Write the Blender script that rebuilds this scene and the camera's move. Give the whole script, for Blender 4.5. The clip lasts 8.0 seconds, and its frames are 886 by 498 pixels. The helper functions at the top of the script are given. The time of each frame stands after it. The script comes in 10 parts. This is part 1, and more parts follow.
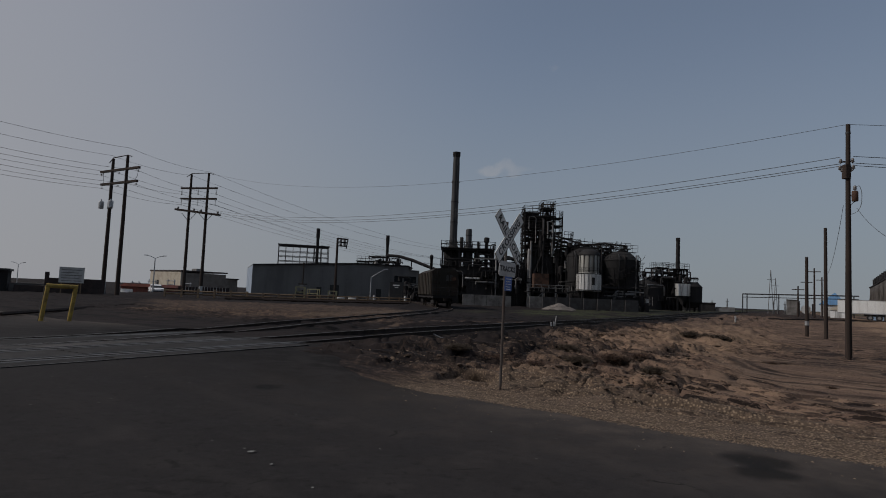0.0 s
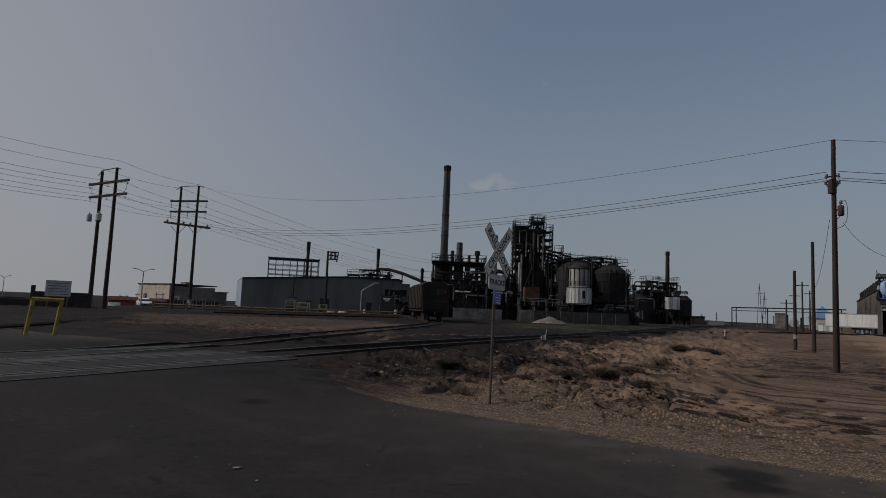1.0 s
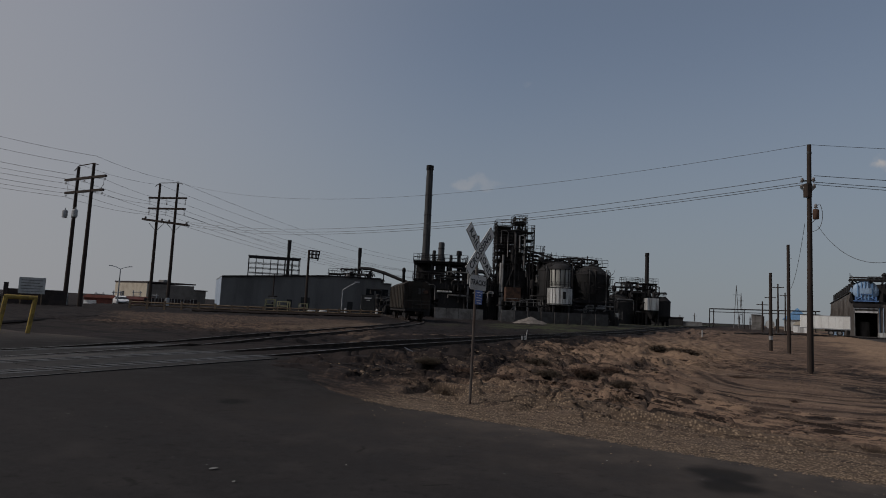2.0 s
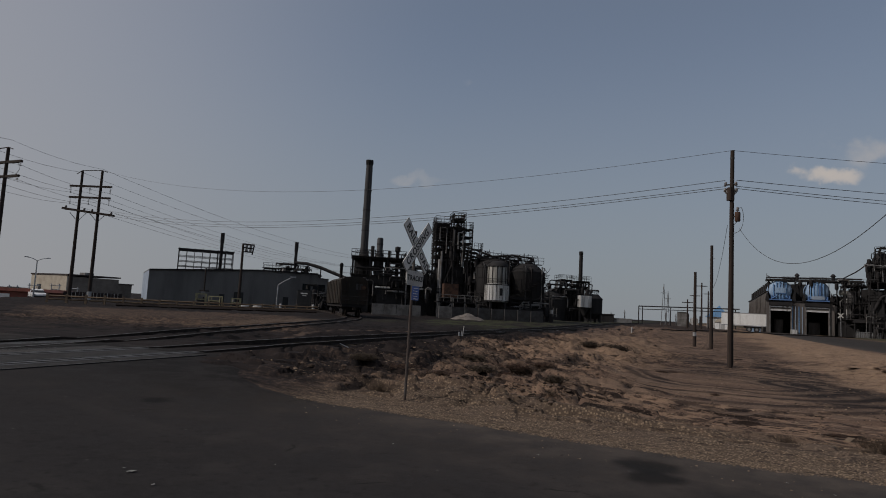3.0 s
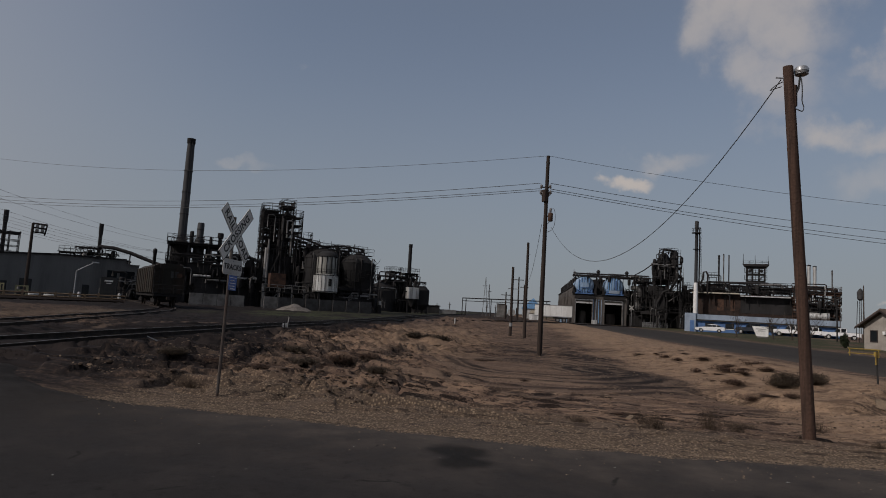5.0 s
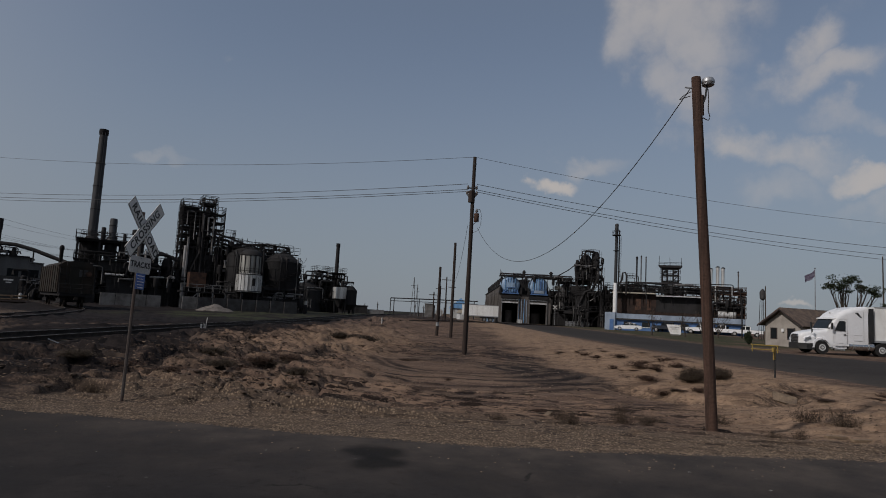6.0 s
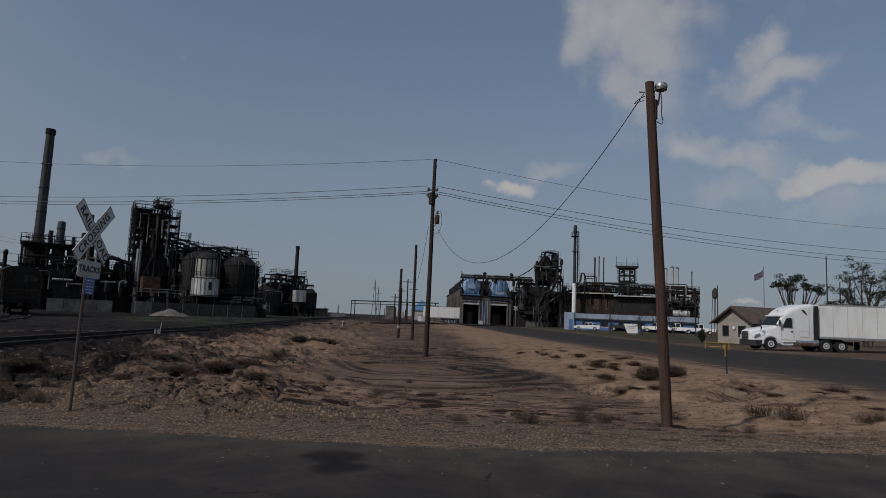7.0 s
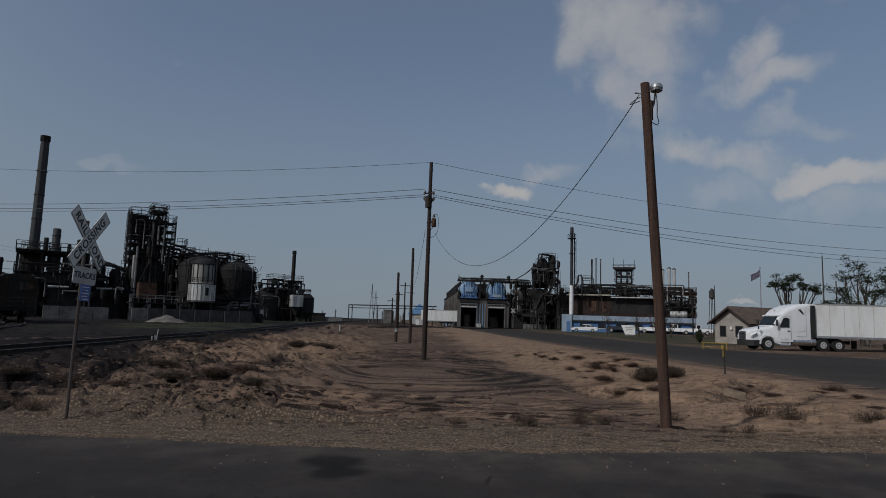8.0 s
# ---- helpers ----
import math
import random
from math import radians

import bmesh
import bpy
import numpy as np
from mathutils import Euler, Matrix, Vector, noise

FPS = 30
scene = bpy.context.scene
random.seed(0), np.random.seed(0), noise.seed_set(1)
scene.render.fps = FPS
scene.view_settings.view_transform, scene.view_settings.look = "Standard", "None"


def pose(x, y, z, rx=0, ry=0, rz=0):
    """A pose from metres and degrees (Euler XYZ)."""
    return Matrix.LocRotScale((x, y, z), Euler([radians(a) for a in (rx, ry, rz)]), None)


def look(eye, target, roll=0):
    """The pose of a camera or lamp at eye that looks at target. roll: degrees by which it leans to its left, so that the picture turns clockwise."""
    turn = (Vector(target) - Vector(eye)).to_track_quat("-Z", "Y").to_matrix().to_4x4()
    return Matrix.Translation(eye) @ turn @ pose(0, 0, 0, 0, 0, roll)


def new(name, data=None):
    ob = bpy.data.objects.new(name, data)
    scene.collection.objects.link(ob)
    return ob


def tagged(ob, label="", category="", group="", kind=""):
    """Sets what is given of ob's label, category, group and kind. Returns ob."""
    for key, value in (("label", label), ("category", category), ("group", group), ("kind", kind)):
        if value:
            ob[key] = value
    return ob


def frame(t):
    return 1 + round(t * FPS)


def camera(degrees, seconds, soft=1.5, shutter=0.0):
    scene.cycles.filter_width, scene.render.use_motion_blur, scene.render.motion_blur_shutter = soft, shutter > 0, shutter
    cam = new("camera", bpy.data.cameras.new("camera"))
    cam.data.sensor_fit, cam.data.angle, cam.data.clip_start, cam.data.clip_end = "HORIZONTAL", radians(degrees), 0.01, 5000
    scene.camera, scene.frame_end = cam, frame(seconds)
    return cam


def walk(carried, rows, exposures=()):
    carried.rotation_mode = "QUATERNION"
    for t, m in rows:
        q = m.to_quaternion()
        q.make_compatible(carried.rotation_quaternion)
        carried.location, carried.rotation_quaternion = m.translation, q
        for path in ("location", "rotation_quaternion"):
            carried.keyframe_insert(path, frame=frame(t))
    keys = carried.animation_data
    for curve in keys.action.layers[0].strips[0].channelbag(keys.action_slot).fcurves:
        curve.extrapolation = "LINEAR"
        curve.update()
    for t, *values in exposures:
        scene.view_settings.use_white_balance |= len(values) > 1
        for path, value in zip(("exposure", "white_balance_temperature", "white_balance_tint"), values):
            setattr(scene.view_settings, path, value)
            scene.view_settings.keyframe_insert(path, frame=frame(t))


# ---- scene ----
cam = camera(71.8, 8.0, soft=0.95)
PATH = [
    (0, (-0.02, 0.102, 1.59), (-0.029, 2.096, 1.742), 2.4),
    (0.5, (-0.01, 0.107, 1.586), (-0.004, 2.099, 1.769), 2.5),
    (1, (0.003, 0.114, 1.59), (0.022, 2.104, 1.787), 2.4),
    (2.5, (0.019, 0.137, 1.594), (0.173, 2.121, 1.793), 2.9),
    (3, (0.045, 0.186, 1.591), (0.322, 2.157, 1.787), 3.0),
    (3.5, (0.068, 0.222, 1.589), (0.492, 2.167, 1.78), 3.3),
    (4, (0.082, 0.252, 1.582), (0.623, 2.169, 1.769), 3.5),
    (4.5, (0.091, 0.226, 1.593), (0.769, 2.098, 1.781), 3.2),
    (5, (0.156, 0.206, 1.605), (0.959, 2.027, 1.802), 3.3),
    (6.5, (0.303, 0.188, 1.598), (1.379, 1.86, 1.813), 2.8),
    (7, (0.295, 0.184, 1.6), (1.41, 1.83, 1.822), 2.4),
    (7.5, (0.305, 0.188, 1.597), (1.437, 1.821, 1.824), 2.0),
    (8, (0.304, 0.205, 1.595), (1.426, 1.844, 1.828), 1.8),
]
walk(cam, [(t, look(eye, target, roll)) for t, eye, target, roll in PATH],
     [(0.0, 0.09, 6700, 12), (1.2, 0.05, 6750, 12), (2.5, 0.08, 6840, 12), (3.0, 0.14, 6880, 13), (4.5, 0.15, 6920, 14), (6.5, 0.10, 6480, 11), (8.0, 0.03, 6230, 9)])

# ---- light ----
SUN_AZ, SUN_EL = -93.0, 38.0     # degrees: azimuth from +y towards +x, height over the horizon


def build_world():
    w = bpy.data.worlds.new("sky")
    scene.world = w
    w.use_nodes = True
    nt = w.node_tree
    nt.nodes.clear()
    N = nt.nodes.new
    out, bg = N("ShaderNodeOutputWorld"), N("ShaderNodeBackground")
    sky = N("ShaderNodeTexSky")
    sky.sky_type, sky.sun_disc = "NISHITA", False
    sky.sun_elevation, sky.sun_rotation = radians(SUN_EL), radians(SUN_AZ)
    sky.air_density, sky.dust_density, sky.ozone_density, sky.altitude = 1.0, 1.2, 1.6, 900
    bg.inputs["Strength"].default_value = 0.075
    co = N("ShaderNodeTexCoord")
    # soft, torn clouds: billows around a few directions, broken up by noise
    nz = N("ShaderNodeTexNoise")
    nz.inputs["Scale"].default_value, nz.inputs["Detail"].default_value, nz.inputs["Roughness"].default_value = 9.0, 7.0, 0.55
    nt.links.new(co.outputs["Generated"], nz.inputs["Vector"])
    warp = N("ShaderNodeVectorMath")
    warp.operation = "MULTIPLY_ADD"
    warp.inputs[1].default_value = (0.17, 0.17, 0.13)
    nt.links.new(nz.outputs["Color"], warp.inputs[0])
    shift = N("ShaderNodeVectorMath")
    shift.operation = "SUBTRACT"
    shift.inputs[1].default_value = (0.085, 0.085, 0.065)
    nt.links.new(co.outputs["Generated"], shift.inputs[0])
    nt.links.new(shift.outputs[0], warp.inputs[2])
    total = None
    for az, el, wide, high, tilt, dense in CLOUDS:
        a, e = radians(az), radians(el)
        d = Vector((math.sin(a) * math.cos(e), math.cos(a) * math.cos(e), math.sin(e)))
        right = Vector((math.cos(a), -math.sin(a), 0))
        up = right.cross(d)
        ct, st_ = math.cos(radians(tilt)), math.sin(radians(tilt))
        right, up = right * ct + up * st_, up * ct - right * st_
        terms = []
        for axis, size in ((right, wide), (up, high)):
            dot = N("ShaderNodeVectorMath")
            dot.operation = "DOT_PRODUCT"
            nt.links.new(warp.outputs[0], dot.inputs[0])
            dot.inputs[1].default_value = axis
            off = N("ShaderNodeMath")
            off.operation = "SUBTRACT"
            nt.links.new(dot.outputs["Value"], off.inputs[0])
            off.inputs[1].default_value = d.dot(axis)
            sc = N("ShaderNodeMath")
            sc.operation = "DIVIDE"
            nt.links.new(off.outputs[0], sc.inputs[0])
            sc.inputs[1].default_value = math.sin(radians(size))
            sq = N("ShaderNodeMath")
            sq.operation = "MULTIPLY"
            nt.links.new(sc.outputs[0], sq.inputs[0])
            nt.links.new(sc.outputs[0], sq.inputs[1])
            terms.append(sq)
        add = N("ShaderNodeMath")
        nt.links.new(terms[0].outputs[0], add.inputs[0])
        nt.links.new(terms[1].outputs[0], add.inputs[1])
        mr = N("ShaderNodeMapRange")
        mr.interpolation_type = "SMOOTHSTEP"
        nt.links.new(add.outputs[0], mr.inputs["Value"])
        for key, v in (("From Min", 0.0), ("From Max", 1.5), ("To Min", dense), ("To Max", 0.0)):
            mr.inputs[key].default_value = v
        if total is None:
            total = mr
        else:
            mx = N("ShaderNodeMath")
            mx.operation = "MAXIMUM"
            nt.links.new(total.outputs[0], mx.inputs[0])
            nt.links.new(mr.outputs[0], mx.inputs[1])
            total = mx
    fine = N("ShaderNodeTexNoise")
    fine.inputs["Scale"].default_value, fine.inputs["Detail"].default_value, fine.inputs["Roughness"].default_value = 9.0, 8.0, 0.58
    nt.links.new(co.outputs["Generated"], fine.inputs["Vector"])
    torn = N("ShaderNodeMath")
    torn.operation = "MULTIPLY_ADD"
    nt.links.new(fine.outputs["Fac"], torn.inputs[0])
    torn.inputs[1].default_value = 2.2
    torn.inputs[2].default_value = -1.1
    body = N("ShaderNodeMath")
    nt.links.new(torn.outputs[0], body.inputs[0])
    nt.links.new(total.outputs[0], body.inputs[1])
    gate = N("ShaderNodeMapRange")
    gate.interpolation_type = "SMOOTHSTEP"
    nt.links.new(body.outputs[0], gate.inputs["Value"])
    for key, v in (("From Min", 0.0), ("From Max", 0.9), ("To Min", 0.0), ("To Max", 1.0)):
        gate.inputs[key].default_value = v
    mul = N("ShaderNodeMath")
    mul.operation = "MULTIPLY"
    nt.links.new(total.outputs[0], mul.inputs[0])
    nt.links.new(gate.outputs[0], mul.inputs[1])

    def blend(fac, under, over):
        k = N("ShaderNodeMix")
        k.data_type = "RGBA"
        nt.links.new(fac, k.inputs["Factor"])
        nt.links.new(under, k.inputs["A"])
        k.inputs["B"].default_value = (*over, 1)
        return k.outputs["Result"]

    def toward(axis, lo, hi, a, b):
        d = N("ShaderNodeVectorMath")
        d.operation = "DOT_PRODUCT"
        nt.links.new(co.outputs["Generated"], d.inputs[0])
        d.inputs[1].default_value = axis
        k = N("ShaderNodeMapRange")
        k.interpolation_type = "SMOOTHSTEP"
        nt.links.new(d.outputs["Value"], k.inputs["Value"])
        for key, v in (("From Min", lo), ("From Max", hi), ("To Min", a), ("To Max", b)):
            k.inputs[key].default_value = v
        return k.outputs[0]

    # dry haze: thick at the horizon, bright and grey towards the sun
    hazy = blend(toward((0, 0, 1), 0.0, 0.46, 0.92, 0.36), sky.outputs[0], HAZE)
    s0 = (math.sin(radians(SUN_AZ)), math.cos(radians(SUN_AZ)), 0.15)
    hazy = blend(toward(s0, -0.15, 0.8, 0.0, 0.8), hazy, GLOW)
    lit = blend(mul.outputs[0], hazy, (5.5, 5.2, 4.95))
    nt.links.new(lit, bg.inputs["Color"])
    nt.links.new(bg.outputs[0], out.inputs["Surface"])


HAZE, GLOW = (2.52, 2.95, 3.43), (3.97, 4.04, 4.33)
# azimuth, height, half width, half height, tilt in degrees, density
CLOUDS = [(49.0, 26.8, 5.6, 4.2, -25, 0.66), (53.6, 24.6, 5.6, 3.4, -20, 0.6), (52.6, 20.8, 5.2, 3.0, -35, 0.55), (56.0, 20.2, 4.0, 2.4, -25, 0.5), (58.5, 15.0, 7.0, 1.9, -14, 0.66), (53.9, 17.6, 4.6, 1.8, -30, 0.36), (61.0, 22.6, 4.2, 2.2, 30, 0.66), 
          (61.4, 20.4, 5.4, 1.9, 0, 0.66), (64.4, 16.6, 5.6, 1.4, -10, 0.46), (67.6, 12.5, 4.2, 1.2, -4, 0.78), (71.8, 12.3, 4.6, 1.4, -4, 0.78), (68.4, 10.4, 6.2, 1.2, 0, 0.34), (60.2, 12.0, 5.4, 1.5, 0, 0.38), 
          (39.8, 12.5, 2.6, 0.9, 5, 0.9), (43.2, 14.2, 4.1, 1.2, 8, 0.5), (57.3, 27.3, 3.9, 1.2, 0, 0.35), (66.5, 25.7, 3.5, 1.0, 0, 0.25), (60.6, 2.0, 2.3, 0.3, 0, 0.6), (5.9, 11.5, 2.6, 0.55, 0, 0.28), 
          (9.8, 20.7, 0.9, 0.5, 0, 0.22), (84, 25, 12, 7, -20, 0.7), (104, 30, 14, 8, 0, 0.7)]
build_world()
sun = new("sun", bpy.data.lights.new("sun", "SUN"))
sun.data.energy, sun.data.angle, sun.data.color = 1.9, radians(1.5), (1.0, 0.965, 0.935)
sa, se = radians(SUN_AZ), radians(SUN_EL)
sun.matrix_world = look((100 * math.sin(sa) * math.cos(se), 100 * math.cos(sa) * math.cos(se), 100 * math.sin(se)), (0, 0, 0))


# ---- materials ----
def mat(name, base, rough=0.8, metal=0.0, other=None, scale=3.0, spread=0.5, fine=0.12, bump=0.15, grain=40.0, streak=None, vary=0.0):
    """A worn surface: two scales of noise between the base and the other colour, fine relief; streak (x, y, z) stretches the stains."""
    m = bpy.data.materials.new(name)
    m.use_nodes = True
    nt = m.node_tree
    b = nt.nodes["Principled BSDF"]
    N, L = nt.nodes.new, nt.links.new
    co = N("ShaderNodeTexCoord")
    mp = N("ShaderNodeMapping")
    mp.inputs["Scale"].default_value = streak or (1, 1, 1)
    L(co.outputs["Object"], mp.inputs["Vector"])
    big, small = N("ShaderNodeTexNoise"), N("ShaderNodeTexNoise")
    big.inputs["Scale"].default_value, big.inputs["Detail"].default_value, big.inputs["Roughness"].default_value = scale, 6, 0.62
    small.inputs["Scale"].default_value, small.inputs["Detail"].default_value = grain, 3
    L(mp.outputs[0], big.inputs["Vector"])
    L(co.outputs["Object"], small.inputs["Vector"])
    ramp = N("ShaderNodeMapRange")
    ramp.interpolation_type = "SMOOTHSTEP"
    for key, v in (("From Min", 0.62 - 0.3 * spread - 0.12), ("From Max", 0.62 - 0.3 * spread + 0.2), ("To Min", 0.0), ("To Max", 1.0)):
        ramp.inputs[key].default_value = v
    L(big.outputs["Fac"], ramp.inputs["Value"])
    mix = N("ShaderNodeMix")
    mix.data_type = "RGBA"
    other = other or tuple(c * 0.62 for c in base)
    mix.inputs["A"].default_value, mix.inputs["B"].default_value = (*base, 1), (*other, 1)
    L(ramp.outputs[0], mix.inputs["Factor"])
    hsv = N("ShaderNodeHueSaturation")
    L(mix.outputs["Result"], hsv.inputs["Color"])
    val = N("ShaderNodeMapRange")
    for key, v in (("From Min", 0.3), ("From Max", 0.7), ("To Min", 1 - fine * 1.6), ("To Max", 1 + fine)):
        val.inputs[key].default_value = v
    L(small.outputs["Fac"], val.inputs["Value"])
    if vary < 0:
        gi, vr, ml = N("ShaderNodeNewGeometry"), N("ShaderNodeMapRange"), N("ShaderNodeMath")
        vr.inputs["To Min"].default_value, vr.inputs["To Max"].default_value = 1 + vary, 1 - vary
        L(gi.outputs["Random Per Island"], vr.inputs["Value"])
        ml.operation = "MULTIPLY"
        L(val.outputs[0], ml.inputs[0])
        L(vr.outputs[0], ml.inputs[1])
        L(ml.outputs[0], hsv.inputs["Value"])
    elif vary:
        info, vr, ml = N("ShaderNodeObjectInfo"), N("ShaderNodeMapRange"), N("ShaderNodeMath")
        vr.inputs["To Min"].default_value, vr.inputs["To Max"].default_value = 1 - vary, 1 + vary
        L(info.outputs["Random"], vr.inputs["Value"])
        ml.operation = "MULTIPLY"
        L(val.outputs[0], ml.inputs[0])
        L(vr.outputs[0], ml.inputs[1])
        L(ml.outputs[0], hsv.inputs["Value"])
    else:
        L(val.outputs[0], hsv.inputs["Value"])
    L(hsv.outputs[0], b.inputs["Base Color"])
    b.inputs["Metallic"].default_value = metal
    rr = N("ShaderNodeMapRange")
    rr.inputs["To Min"].default_value, rr.inputs["To Max"].default_value = max(0.05, rough - 0.12), min(1.0, rough + 0.12)
    L(big.outputs["Fac"], rr.inputs["Value"])
    L(rr.outputs[0], b.inputs["Roughness"])
    b.inputs["Specular IOR Level"].default_value = 0.15 if rough > 0.7 else 0.4
    if bump:
        bp = N("ShaderNodeBump")
        bp.inputs["Strength"].default_value, bp.inputs["Distance"].default_value = bump, 0.02
        L(small.outputs["Fac"], bp.inputs["Height"])
        L(bp.outputs[0], b.inputs["Normal"])
    return m


